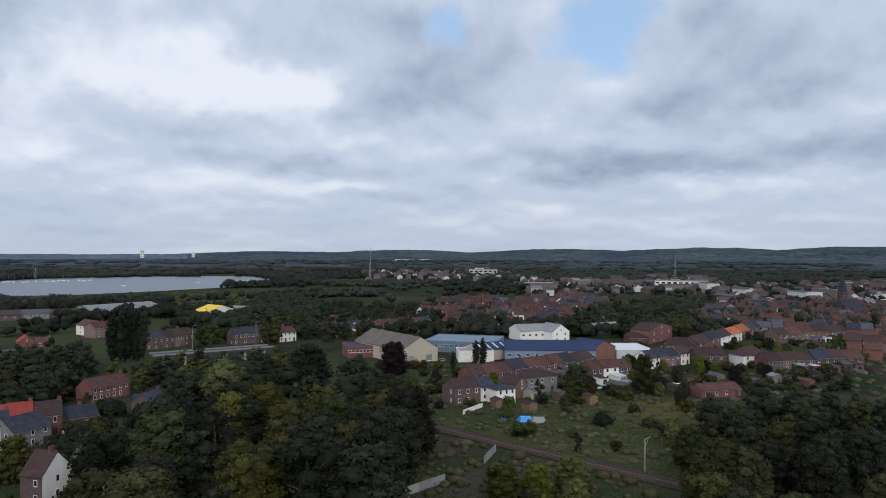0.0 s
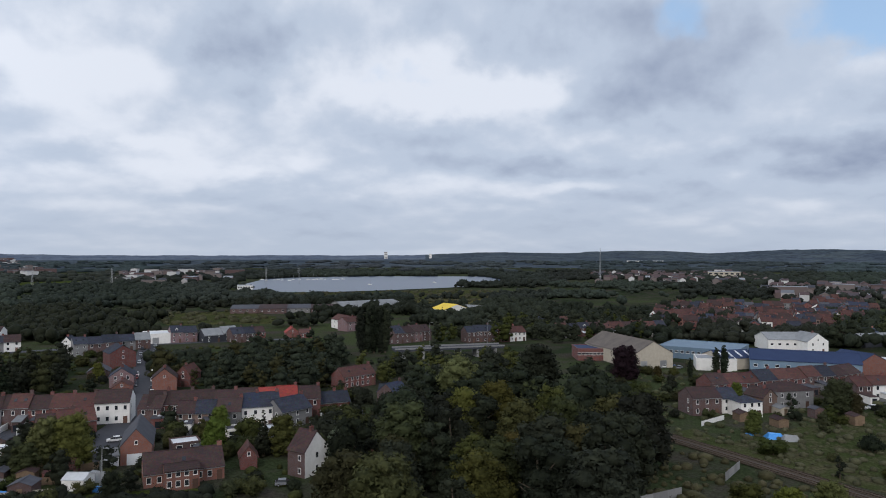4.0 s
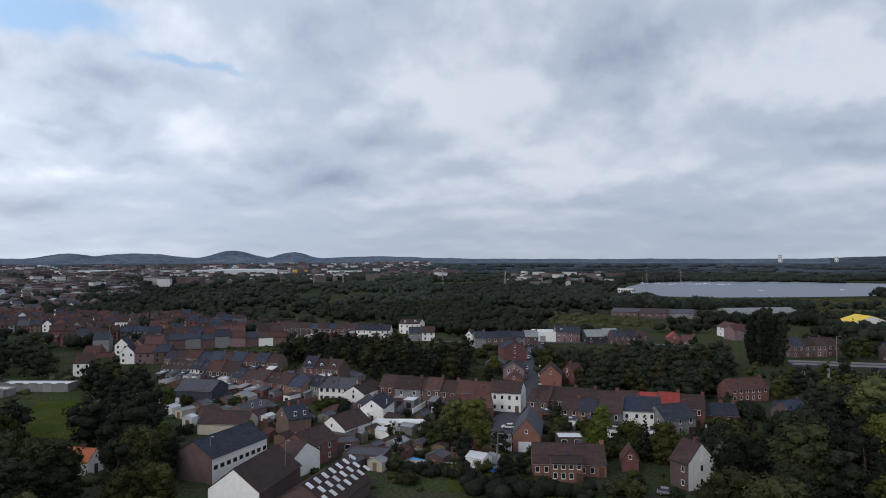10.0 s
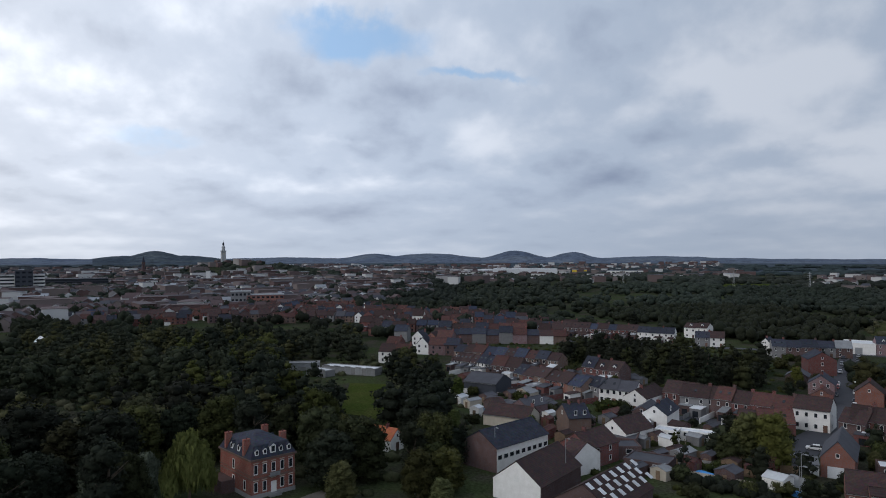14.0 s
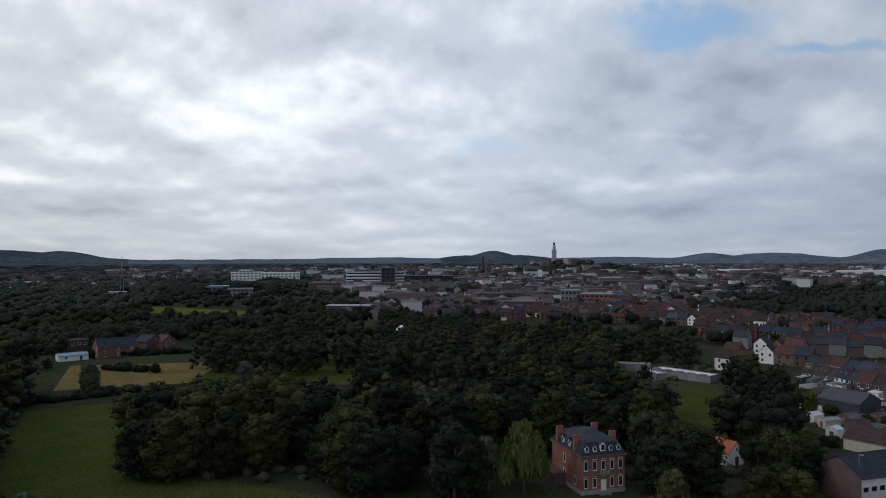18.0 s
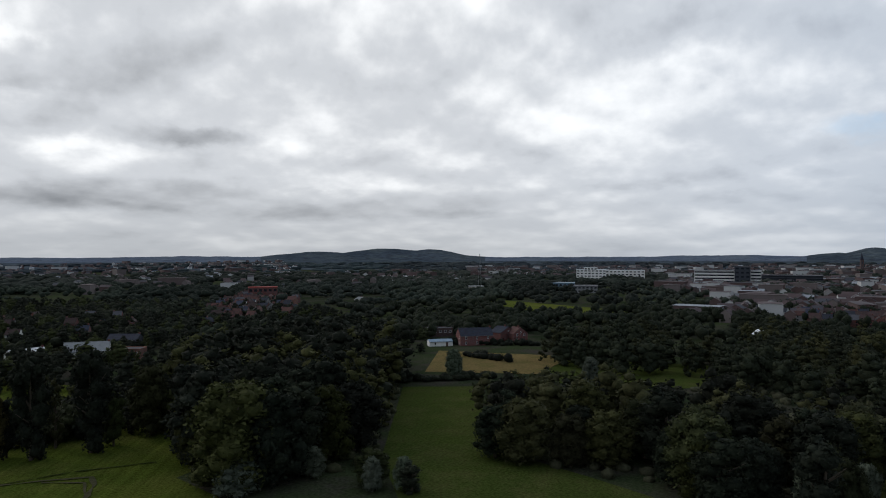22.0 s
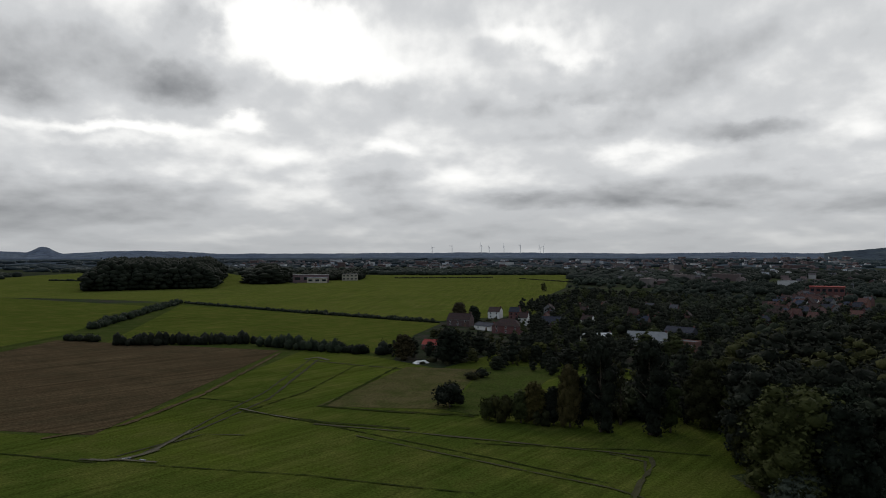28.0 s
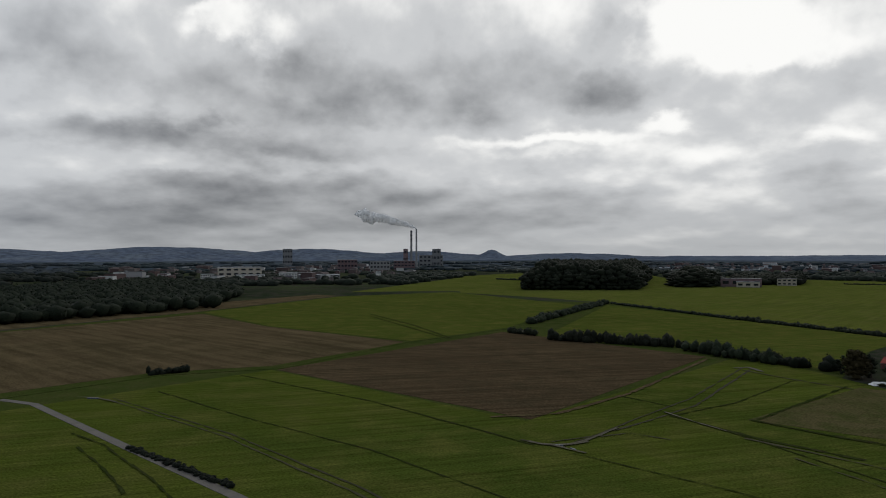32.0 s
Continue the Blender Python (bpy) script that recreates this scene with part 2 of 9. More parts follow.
# ---------------------------------------------------------------- materials
def material(name, rough=0.85, metal=0.0, spec=0.3):
    m = bpy.data.materials.new(name)
    m.use_nodes = True
    nt = m.node_tree
    bsdf = nt.nodes["Principled BSDF"]
    bsdf.inputs["Roughness"].default_value = rough
    bsdf.inputs["Metallic"].default_value = metal
    bsdf.inputs["Specular IOR Level"].default_value = spec
    return m, Net(nt.nodes, nt.links), bsdf


def bump(n, bsdf, height, strength=0.3, distance=0.1):
    nd = n.put("ShaderNodeBump", {"Height": height, "Strength": strength, "Distance": distance})
    n.l.new(nd.outputs[0], bsdf.inputs["Normal"])


def place(n, kind="Object"):
    return n.put("ShaderNodeTexCoord").outputs[kind]


def spread(n, colour, amount):
    """Vary the brightness of a colour from object to object."""
    r = n.put("ShaderNodeObjectInfo").outputs["Random"]
    return n.vec("SCALE", colour, scale=n.remap(r, 0, 1, 1 - amount, 1 + amount))


def worn(name, base, second, scale=0.6, fine=9.0, rough=0.85, vary=0.18, relief=0.15, metal=0.0, spec=0.3):
    """A surface of two close colours, blotched at a large and a small scale."""
    m, n, b = material(name, rough, metal, spec)
    pos = place(n)
    a = n.noise(pos, scale, 4.0, 0.6)
    f = n.noise(pos, fine, 3.0, 0.6)
    both = n.math("ADD", n.math("MULTIPLY", a, 0.65), n.math("MULTIPLY", f, 0.35))
    col = n.mix(n.remap(both, 0.36, 0.64), base, second)
    n.l.new(spread(n, col, vary), b.inputs["Base Color"])
    bump(n, b, f, relief, 0.05)
    return m


def brickwork(name, base, second, mortar, vary=0.2):
    m, n, b = material(name, 0.9)
    pos = n.put("ShaderNodeVectorMath", [place(n), (1.0, 1.0, 1.0)], operation="MULTIPLY").outputs[0]
    axes = n.put("ShaderNodeSeparateXYZ", [pos]).outputs
    run = n.put("ShaderNodeCombineXYZ", [n.math("ADD", axes[0], axes[1]), axes[2], 0.0]).outputs[0]
    br = n.put("ShaderNodeTexBrick", {"Vector": run, "Color1": (*base, 1), "Color2": (*second, 1), "Mortar": (*mortar, 1),
                                      "Scale": 1.0, "Mortar Size": 0.012, "Brick Width": 0.22, "Row Height": 0.075})
    stain = n.noise(pos, 0.5, 4.0, 0.6)
    col = n.mix(n.remap(stain, 0.35, 0.7, 0.0, 0.45), br.outputs["Color"], tuple(v * 0.6 for v in base))
    n.l.new(spread(n, col, vary), b.inputs["Base Color"])
    bump(n, b, br.outputs["Fac"], 0.3, 0.02)
    return m


def tiled(name, base, second, vary=0.2, rough=0.75):
    """Roof tiles: courses along the slope, streaks of lichen and soot."""
    m, n, b = material(name, rough, 0.0, 0.12)
    pos = place(n)
    axes = n.put("ShaderNodeSeparateXYZ", [pos]).outputs
    wave = n.put("ShaderNodeTexWave", {"Vector": pos, "Scale": 1.4, "Distortion": 0.4}, bands_direction="Z").outputs["Fac"]
    tile = n.put("ShaderNodeTexVoronoi", {"Vector": pos, "Scale": 3.0}).outputs["Color"]
    blot = n.noise(n.vec("MULTIPLY", pos, (0.5, 0.5, 1.2)), 0.9, 5.0, 0.65)
    col = n.mix(n.remap(blot, 0.35, 0.65), base, second)
    col = n.mix(0.22, col, tile, "SOFT_LIGHT")
    n.l.new(spread(n, col, vary), b.inputs["Base Color"])
    bump(n, b, wave, 0.5, 0.06)
    return m


def leafage(name, base, tip, vary=0.35):
    """Foliage: every clump its own tint, mottled inside, every tree its own hue."""
    m, n, b = material(name, 0.8, 0.0, 0.05)
    pos = place(n)
    isle = n.put("ShaderNodeNewGeometry").outputs["Random Per Island"]
    rnd = n.put("ShaderNodeObjectInfo").outputs["Random"]
    mottle = n.noise(pos, 1.1, 5.0, 0.72)
    blend = n.math("ADD", n.math("MULTIPLY", isle, 0.28), n.remap(mottle, 0.32, 0.68, -0.05, 0.75))
    col = n.mix(n.math("MULTIPLY", blend, 1.0, clamp=True), base, tip)
    col = n.vec("SCALE", col, scale=n.remap(n.noise(pos, 0.16, 3.0, 0.6), 0.3, 0.7, 0.72, 1.3))
    hue = n.put("ShaderNodeHueSaturation", {"Hue": n.remap(rnd, 0, 1, 0.455, 0.512), "Saturation": n.remap(n.math("FRACT", n.math("MULTIPLY", rnd, 7.3)), 0, 1, 0.75, 1.1),
                                            "Value": n.remap(n.math("FRACT", n.math("MULTIPLY", rnd, 3.7)), 0, 1, 1 - vary, 1 + vary), "Color": col})
    n.l.new(hue.outputs[0], b.inputs["Base Color"])
    bump(n, b, mottle, 0.5, 0.6)
    return m


BRICK_RED = brickwork("brick_red", (0.145, 0.042, 0.033), (0.199, 0.062, 0.049), (0.140, 0.120, 0.127))
BRICK_MANSION = brickwork("brick_mansion", (0.24, 0.06, 0.042), (0.31, 0.085, 0.058), (0.24, 0.19, 0.16), 0.0)
BRICK_ORANGE = brickwork("brick_orange", (0.233, 0.083, 0.051), (0.274, 0.107, 0.069), (0.166, 0.145, 0.152))
BRICK_BROWN = brickwork("brick_brown", (0.092, 0.049, 0.042), (0.122, 0.069, 0.059), (0.114, 0.104, 0.114))
BRICK_PINK = brickwork("brick_pink", (0.186, 0.104, 0.104), (0.217, 0.128, 0.126), (0.207, 0.186, 0.209))
BRICK_TAN = brickwork("brick_tan", (0.173, 0.104, 0.071), (0.207, 0.131, 0.098), (0.171, 0.150, 0.152))
WHITE = worn("white_render", (0.78, 0.77, 0.75), (0.66, 0.65, 0.62), 0.7, 8.0, vary=0.08)
GREY = worn("grey_render", (0.205, 0.205, 0.208), (0.150, 0.150, 0.155), 0.7, 8.0)
CREAM = worn("cream_render", (0.465, 0.420, 0.345), (0.375, 0.338, 0.277), 0.7, 8.0)
YELLOW = worn("yellow_cladding", (0.75, 0.55, 0.08), (0.68, 0.48, 0.06), 0.5, 6.0)
CONCRETE = worn("concrete", (0.26, 0.26, 0.26), (0.19, 0.19, 0.19), 0.3, 5.0)
DARKWALL = worn("dark_cladding", (0.05, 0.055, 0.07), (0.035, 0.04, 0.05), 0.5, 6.0)
TILE_BROWN = tiled("tile_brown", (0.0600, 0.0370, 0.0350), (0.0390, 0.0275, 0.0275))
TILE_RED = tiled("tile_red", (0.0980, 0.0470, 0.0400), (0.0640, 0.0350, 0.0330))
TILE_BRIGHT = tiled("tile_bright_red", (0.28, 0.05, 0.04), (0.2, 0.045, 0.04))
TILE_ORANGE = tiled("tile_orange", (0.4, 0.13, 0.06), (0.3, 0.1, 0.05))
SLATE = tiled("slate", (0.04, 0.045, 0.062), (0.026, 0.029, 0.041), rough=0.8)
SLATE_BLUE = tiled("slate_blue", (0.044, 0.054, 0.086), (0.032, 0.039, 0.06), rough=0.75)
SHEET_DARK = worn("dark_roof_sheet", (0.044, 0.045, 0.056), (0.068, 0.07, 0.084), 0.4, 3.0, rough=0.7)
SHEET_GREY = worn("grey_roof_sheet", (0.25, 0.26, 0.27), (0.17, 0.18, 0.19), 0.3, 3.0, rough=0.7)
SHEET_TAN = worn("weathered_brown_roof_sheet", (0.15, 0.13, 0.115), (0.1, 0.088, 0.08), 0.2, 2.0, rough=0.8, spec=0.1)
RUST = worn("rusty_steel", (0.07, 0.045, 0.032), (0.045, 0.03, 0.024), 1.0, 8.0, rough=0.7)
SHEET_BLUE = worn("blue_steel_roof", (0.022, 0.036, 0.085), (0.03, 0.047, 0.105), 0.2, 2.0, rough=0.7, vary=0.06, spec=0.15)
SHEET_LIGHT = worn("light_roof_sheet", (0.6, 0.62, 0.64), (0.48, 0.5, 0.52), 0.3, 3.0, rough=0.6)
SHEET_TEAL = worn("pale_blue_roof", (0.16, 0.24, 0.32), (0.12, 0.18, 0.25), 0.3, 3.0, rough=0.5)
TRIM = worn("white_paint", (0.76, 0.76, 0.74), (0.66, 0.66, 0.64), 1.0, 12.0, vary=0.05)
METAL = worn("galvanised_metal", (0.35, 0.36, 0.37), (0.27, 0.28, 0.29), 1.0, 9.0, rough=0.5, metal=0.6)
DOORPAINT = worn("door_paint", (0.12, 0.07, 0.05), (0.09, 0.05, 0.04), 1.0, 9.0, vary=0.5)
BARK = worn("bark", (0.09, 0.07, 0.05), (0.05, 0.04, 0.03), 1.5, 9.0, relief=0.5)
WOOD = worn("weathered_wood", (0.2, 0.14, 0.09), (0.13, 0.09, 0.06), 1.5, 14.0, relief=0.3)
BLUE_PLASTIC = worn("blue_plastic", (0.05, 0.22, 0.6), (0.08, 0.32, 0.7), 0.8, 5.0, rough=0.4)
RUBBER = worn("rubber", (0.02, 0.02, 0.02), (0.03, 0.03, 0.03), 1.0, 8.0)
RED_PAINT = worn("red_paint", (0.5, 0.03, 0.02), (0.42, 0.025, 0.02), 1.0, 8.0)
BELFRY = worn("pale_stone", (0.36, 0.37, 0.38), (0.27, 0.28, 0.29), 0.2, 2.0)
GLASS, gn, gb = material("window_glass", 0.08, 0.0, 0.5)
gb.inputs["Base Color"].default_value = (0.02, 0.024, 0.03, 1)
SOLAR, gn, gb = material("solar_glass", 0.15, 0.0, 0.5)
gb.inputs["Base Color"].default_value = (0.012, 0.02, 0.06, 1)
LEAF = leafage("leaves", (0.0170, 0.0225, 0.0085), (0.0540, 0.0620, 0.0210))
# dark-leaved trees; also carries shade of backlit woods and some blue haze
LEAF_DARK = leafage("leaves_dark", (0.0100, 0.0138, 0.0102), (0.0280, 0.0352, 0.0208))
# leaves at middle distance, with some haze blue painted in
LEAF_HALF_HAZED = leafage("leaves_half_hazed", (0.0140, 0.0195, 0.0165), (0.0350, 0.0440, 0.0320))
LEAF_LIGHT = leafage("leaves_light", (0.0480, 0.0680, 0.0160), (0.0960, 0.1200, 0.0320), 0.2)
LEAF_GREY = leafage("leaves_grey", (0.06, 0.075, 0.05), (0.11, 0.13, 0.09), 0.2)
LEAF_OLIVE = leafage("leaves_olive", (0.030, 0.031, 0.010), (0.078, 0.074, 0.024), 0.25)
LEAF_BROWN = leafage("leaves_brown", (0.05, 0.036, 0.022), (0.11, 0.08, 0.05), 0.1)
LEAF_COPPER = leafage("leaves_copper", (0.012, 0.008, 0.010), (0.026, 0.015, 0.018), 0.15)
LEAF_WILLOW = leafage("leaves_willow", (0.08, 0.09, 0.025), (0.15, 0.16, 0.05), 0.1)

LEAF_ROUGH = leafage("leaves_rough", (0.037, 0.045, 0.020), (0.080, 0.08, 0.046), 0.2)
# leaves far out, paler and bluer: the haze is in the colour
LEAF_HAZED = leafage("leaves_hazed", (0.024, 0.032, 0.038), (0.048, 0.060, 0.066), 0.2)


def soil(name, tones, scales=(0.02, 0.15, 2.2), streak=None, relief=0.6, rough=0.95):
    """Ground cover in three tones, patchy at three scales; streak: heading and spacing of its rows."""
    m, n, b = material(name, rough, 0.0, 0.0)
    pos = place(n)
    big = n.noise(pos, scales[0], 4.0, 0.6)
    mid = n.noise(pos, scales[1], 5.0, 0.65)
    fine = n.noise(pos, scales[2], 4.0, 0.7)
    col = n.mix(n.remap(big, 0.4, 0.6), tones[0], tones[1])
    col = n.mix(n.remap(mid, 0.45, 0.65), col, tones[2])
    col = n.vec("SCALE", col, scale=n.remap(fine, 0.3, 0.7, 0.5, 1.5))
    height = fine
    if streak:
        turn = n.put("ShaderNodeMapping", {"Vector": pos, "Rotation": (0, 0, radians(-streak[0]))}).outputs[0]
        long = n.noise(n.vec("MULTIPLY", turn, (0.012, 1.0 / streak[1], 1.0)), 1.0, 3.0, 0.6)
        col = n.vec("SCALE", col, scale=n.remap(long, 0.3, 0.7, 1 - streak[2], 1 + streak[2]))
        height = n.math("ADD", n.math("MULTIPLY", long, 1.5), fine)
    n.l.new(col, b.inputs["Base Color"])
    bump(n, b, height, relief, 0.25)
    return m


EARTH = soil("rough_ground", ((0.023, 0.032, 0.017), (0.045, 0.058, 0.026), (0.051, 0.045, 0.038)), (0.006, 0.05, 1.160))
CROP_DEEP = soil("deep_green_crop", ((0.049, 0.068, 0.012), (0.068, 0.086, 0.014), (0.082, 0.09, 0.02)), (0.01, 0.06, 1.6), streak=(40, 2.0, 0.25))
GRASS = soil("meadow_grass", ((0.038, 0.054, 0.013), (0.047, 0.063, 0.015), (0.060, 0.066, 0.021)), (0.012, 0.09, 1.5))
CROP = soil("green_crop", ((0.058, 0.076, 0.014), (0.069, 0.085, 0.016), (0.092, 0.094, 0.022)), (0.012, 0.08, 1.4), streak=(40, 2.5, 0.22))
CROP_PALE = soil("pale_crop", ((0.076, 0.094, 0.018), (0.090, 0.105, 0.021), (0.101, 0.106, 0.028)), (0.01, 0.05, 1.0), streak=(70, 4.0, 0.15))
VERGE = soil("rough_verge", ((0.026, 0.038, 0.009), (0.034, 0.044, 0.012), (0.042, 0.042, 0.018)), (0.05, 0.3, 2.0))
STRAW = soil("dry_grass", ((0.095, 0.08, 0.038), (0.075, 0.07, 0.028), (0.055, 0.062, 0.02)), (0.02, 0.1, 1.4))
HAY = soil("cut_hay", ((0.17, 0.125, 0.055), (0.14, 0.105, 0.045), (0.11, 0.095, 0.035)), (0.03, 0.1, 1.4))
PLOUGH = soil("ploughed_soil", ((0.068, 0.049, 0.028), (0.08, 0.058, 0.033), (0.056, 0.044, 0.025)), (0.015, 0.07, 1.2), streak=(35, 2.2, 0.3))
STUBBLE = soil("stubble", ((0.09, 0.068, 0.037), (0.072, 0.057, 0.03), (0.1, 0.076, 0.042)), (0.012, 0.06, 1.2), streak=(-20, 7.0, 0.28))
ASPHALT = worn("asphalt", (0.058, 0.06, 0.071), (0.044, 0.045, 0.054), 0.3, 4.0, rough=0.8)
GRAVEL = worn("gravel_track", (0.13, 0.12, 0.105), (0.085, 0.076, 0.065), 0.25, 3.0)
BALLAST = worn("railway_ballast", (0.075, 0.058, 0.046), (0.05, 0.04, 0.032), 0.4, 5.0)
MUD = worn("wet_mud", (0.062, 0.058, 0.03), (0.036, 0.036, 0.016), 0.25, 2.0, rough=0.95, spec=0.05)
MUD_PALE = worn("pale_trodden_mud", (0.082, 0.072, 0.045), (0.045, 0.045, 0.02), 0.6, 3.0, rough=0.8, spec=0.1)
WATER, gn, gb = material("water", 0.3, 0.0, 0.13)
gb.inputs["Base Color"].default_value = (0.055, 0.075, 0.115, 1)
bump(gn, gb, gn.noise(place(gn), 0.12, 5.0, 0.6), 0.25, 0.4)
# far town: each building its own tint, muted by haze toned into it
FAR_WALL, gn, gb = material("far_walls", 0.9)
gr = gn.put("ShaderNodeNewGeometry").outputs["Random Per Island"]
gc = gn.mix(gn.remap(gr, 0.3, 0.55), (0.1, 0.066, 0.064), (0.16, 0.135, 0.13))
gn.l.new(gn.mix(gn.remap(gr, 0.72, 0.8), gc, (0.5, 0.5, 0.5)), gb.inputs["Base Color"])
FAR_ROOF, gn, gb = material("far_roofs", 0.8)
gr = gn.put("ShaderNodeNewGeometry").outputs["Random Per Island"]
gc = gn.mix(gn.remap(gr, 0.45, 0.7), (0.075, 0.052, 0.054), (0.045, 0.048, 0.06))
gn.l.new(gn.mix(gn.remap(gr, 0.9, 0.95), gc, (0.26, 0.28, 0.31)), gb.inputs["Base Color"])
SMOKE, gn, gb = material("white_smoke", 1.0, 0.0, 0.0)
gb.inputs["Base Color"].default_value = (0.95, 0.95, 0.95, 1)
gt = gn.put("ShaderNodeBsdfTranslucent", {"Color": (0.95, 0.95, 0.95, 1)})
gn.l.new(gn.put("ShaderNodeMixShader", [0.5, gb.outputs[0], gt.outputs[0]]).outputs[0], SMOKE.node_tree.nodes["Material Output"].inputs[0])
# skyline hills: aerial haze is painted into the blue base colours
HILLS_HAZED = soil("hazed_hills", ((0.0800, 0.1000, 0.1400), (0.1000, 0.1220, 0.1640), (0.1180, 0.1400, 0.1700)), (0.0013, 0.0051, 0.0279), relief=0.1)
PASTURE = soil("rough_pasture", ((0.044, 0.05, 0.02), (0.066, 0.064, 0.028), (0.036, 0.045, 0.018)), (0.012, 0.05, 0.5))
SCRUB = soil("scrub", ((0.034, 0.046, 0.017), (0.05, 0.058, 0.024), (0.07, 0.062, 0.038)), (0.03, 0.15, 1.2))
# far woods, their base colours blued and lightened to stand for haze
WOODS_HAZED = soil("hazed_woods", ((0.042, 0.055, 0.072), (0.058, 0.072, 0.09), (0.075, 0.092, 0.1)), (0.0016, 0.006, 0.03), relief=0.2)

# ---------------------------------------------------------------- building kit
class Shape:
    """Gathers vertices and faces for one mesh."""

    def __init__(self):
        self.v, self.f = [], []

    def face(self, *pts):
        i = len(self.v)
        self.v += [tuple(p) for p in pts]
        self.f.append(tuple(range(i, i + len(pts))))
        return self

    def box(self, x0, x1, y0, y1, z0, z1, taper=0.0):
        i = len(self.v)
        t = taper
        self.v += [(x0, y0, z0), (x1, y0, z0), (x1, y1, z0), (x0, y1, z0),
                   (x0 + t, y0 + t, z1), (x1 - t, y0 + t, z1), (x1 - t, y1 - t, z1), (x0 + t, y1 - t, z1)]
        self.f += [tuple(i + k for k in q) for q in ((3, 2, 1, 0), (4, 5, 6, 7), (0, 1, 5, 4), (1, 2, 6, 5), (2, 3, 7, 6), (3, 0, 4, 7))]
        return self

    def prism(self, ring, z0, z1):
        """Upright prism over a ring of (x, y), anticlockwise."""
        i, k = len(self.v), len(ring)
        self.v += [(x, y, z0) for x, y in ring] + [(x, y, z1) for x, y in ring]
        self.f += [tuple(i + k + j for j in range(k)), tuple(i + k - 1 - j for j in range(k))]
        self.f += [(i + j, i + (j + 1) % k, i + k + (j + 1) % k, i + k + j) for j in range(k)]
        return self

    def tube(self, p, q, r0, r1, sides=6):
        p, q = Vector(p), Vector(q)
        d = (q - p).normalized()
        a = d.orthogonal().normalized()
        b = d.cross(a)
        i = len(self.v)
        for c, r in ((p, r0), (q, r1)):
            for k in range(sides):
                w = 2 * math.pi * k / sides
                self.v.append(tuple(c + (a * math.cos(w) + b * math.sin(w)) * r))
        self.f += [(i + k, i + (k + 1) % sides, i + sides + (k + 1) % sides, i + sides + k) for k in range(sides)]
        self.f += [tuple(i + sides - 1 - k for k in range(sides)), tuple(i + sides + k for k in range(sides))]
        return self

    def mesh(self, name, mat, smooth=False):
        me = bpy.data.meshes.new(name)
        me.from_pydata(self.v, [], self.f)
        me.materials.append(mat)
        if smooth:
            me.polygons.foreach_set("use_smooth", [True] * len(me.polygons))
        me.update()
        return me


def part(name, data, parent, at=None, label=""):
    ob = new(name, data)
    ob.parent = parent
    if at is not None:
        ob.matrix_basis = at
    return tagged(ob, label) if label else ob


def root(name, m, label, category, group=""):
    if len(label.split()) < 4:
        label += " among other buildings"
    ob = new(name)
    ob.matrix_basis = m
    ob.empty_display_size = 0.5
    return tagged(ob, label, category, group)


KEPT = {}


def kept(key, make):
    if key not in KEPT:
        KEPT[key] = make()
    return KEPT[key]


def window_meshes(w, h):
    def make():
        s, g = Shape(), Shape()
        f = 0.09
        o = [(-w / 2, -0.1), (w / 2, -0.1), (w / 2, h), (-w / 2, h)]
        i = [(-w / 2 + f, f), (w / 2 - f, f), (w / 2 - f, h - f), (-w / 2 + f, h - f)]
        s.v = [(x, 0.0, z) for x, z in o] + [(x, -0.08, z) for x, z in o] + [(x, -0.08, z) for x, z in i] + [(x, 0.0, z) for x, z in i]
        for k in range(4):
            n = (k + 1) % 4
            s.f += [(k, n, 4 + n, 4 + k), (4 + k, 4 + n, 8 + n, 8 + k), (8 + k, 8 + n, 12 + n, 12 + k)]
        g.box(-w / 2 + f, w / 2 - f, -0.02, 0.0, f, h - f)
        return s.mesh("window", TRIM), g.mesh("pane", GLASS)
    return kept(("win", w, h), make)


def add_window(parent, x, y, z, turn=0, w=1.0, h=1.4):
    a, b = window_meshes(w, h)
    ob = part("window", a, parent, pose(x, y, z, 0, 0, turn))
    part("pane", b, ob)


def add_door(parent, x, y, turn=0, w=1.0, h=2.1, mat=None, name="door"):
    mat = mat or DOORPAINT

    def make():
        s = Shape()
        s.box(-w / 2, w / 2, -0.05, 0, 0, h)
        s.box(-w / 2 - 0.1, -w / 2, -0.08, 0, 0, h + 0.1).box(w / 2, w / 2 + 0.1, -0.08, 0, 0, h + 0.1)
        s.box(-w / 2, w / 2, -0.08, 0, h, h + 0.1)
        return s.mesh(name, mat)
    part(name, kept((name, w, h, mat.name), make), parent, pose(x, y, 0, 0, 0, turn))


def add_chimney(parent, x, y, z0, z1, mat=None, w=0.55):
    mat = mat or BRICK_RED

    def make():
        hh = round(z1 - z0, 1)
        s = Shape().box(-w, w, -w / 2, w / 2, 0, hh).box(-w - 0.06, w + 0.06, -w / 2 - 0.06, w / 2 + 0.06, hh, hh + 0.14)
        p = Shape()
        p.tube((0, 0, hh + 0.12), (0, 0, hh + 0.5), 0.15, 0.11)
        return s.mesh("chimney", mat), p.mesh("chimney_pot", TILE_RED)
    a, b = kept(("chim", round(z1 - z0, 1), mat.name, w), make)
    ob = part("chimney", a, parent, pose(x, y, z0))
    part("chimney_pot", b, ob)


def frame_of(a, b):
    """Local axes of a front that runs from a to b, left to right as one faces it."""
    ang = math.degrees(math.atan2(b[1] - a[1], b[0] - a[0]))
    w = math.hypot(b[0] - a[0], b[1] - a[1])
    return ang, w, ((a[0] + b[0]) / 2, (a[1] + b[1]) / 2)


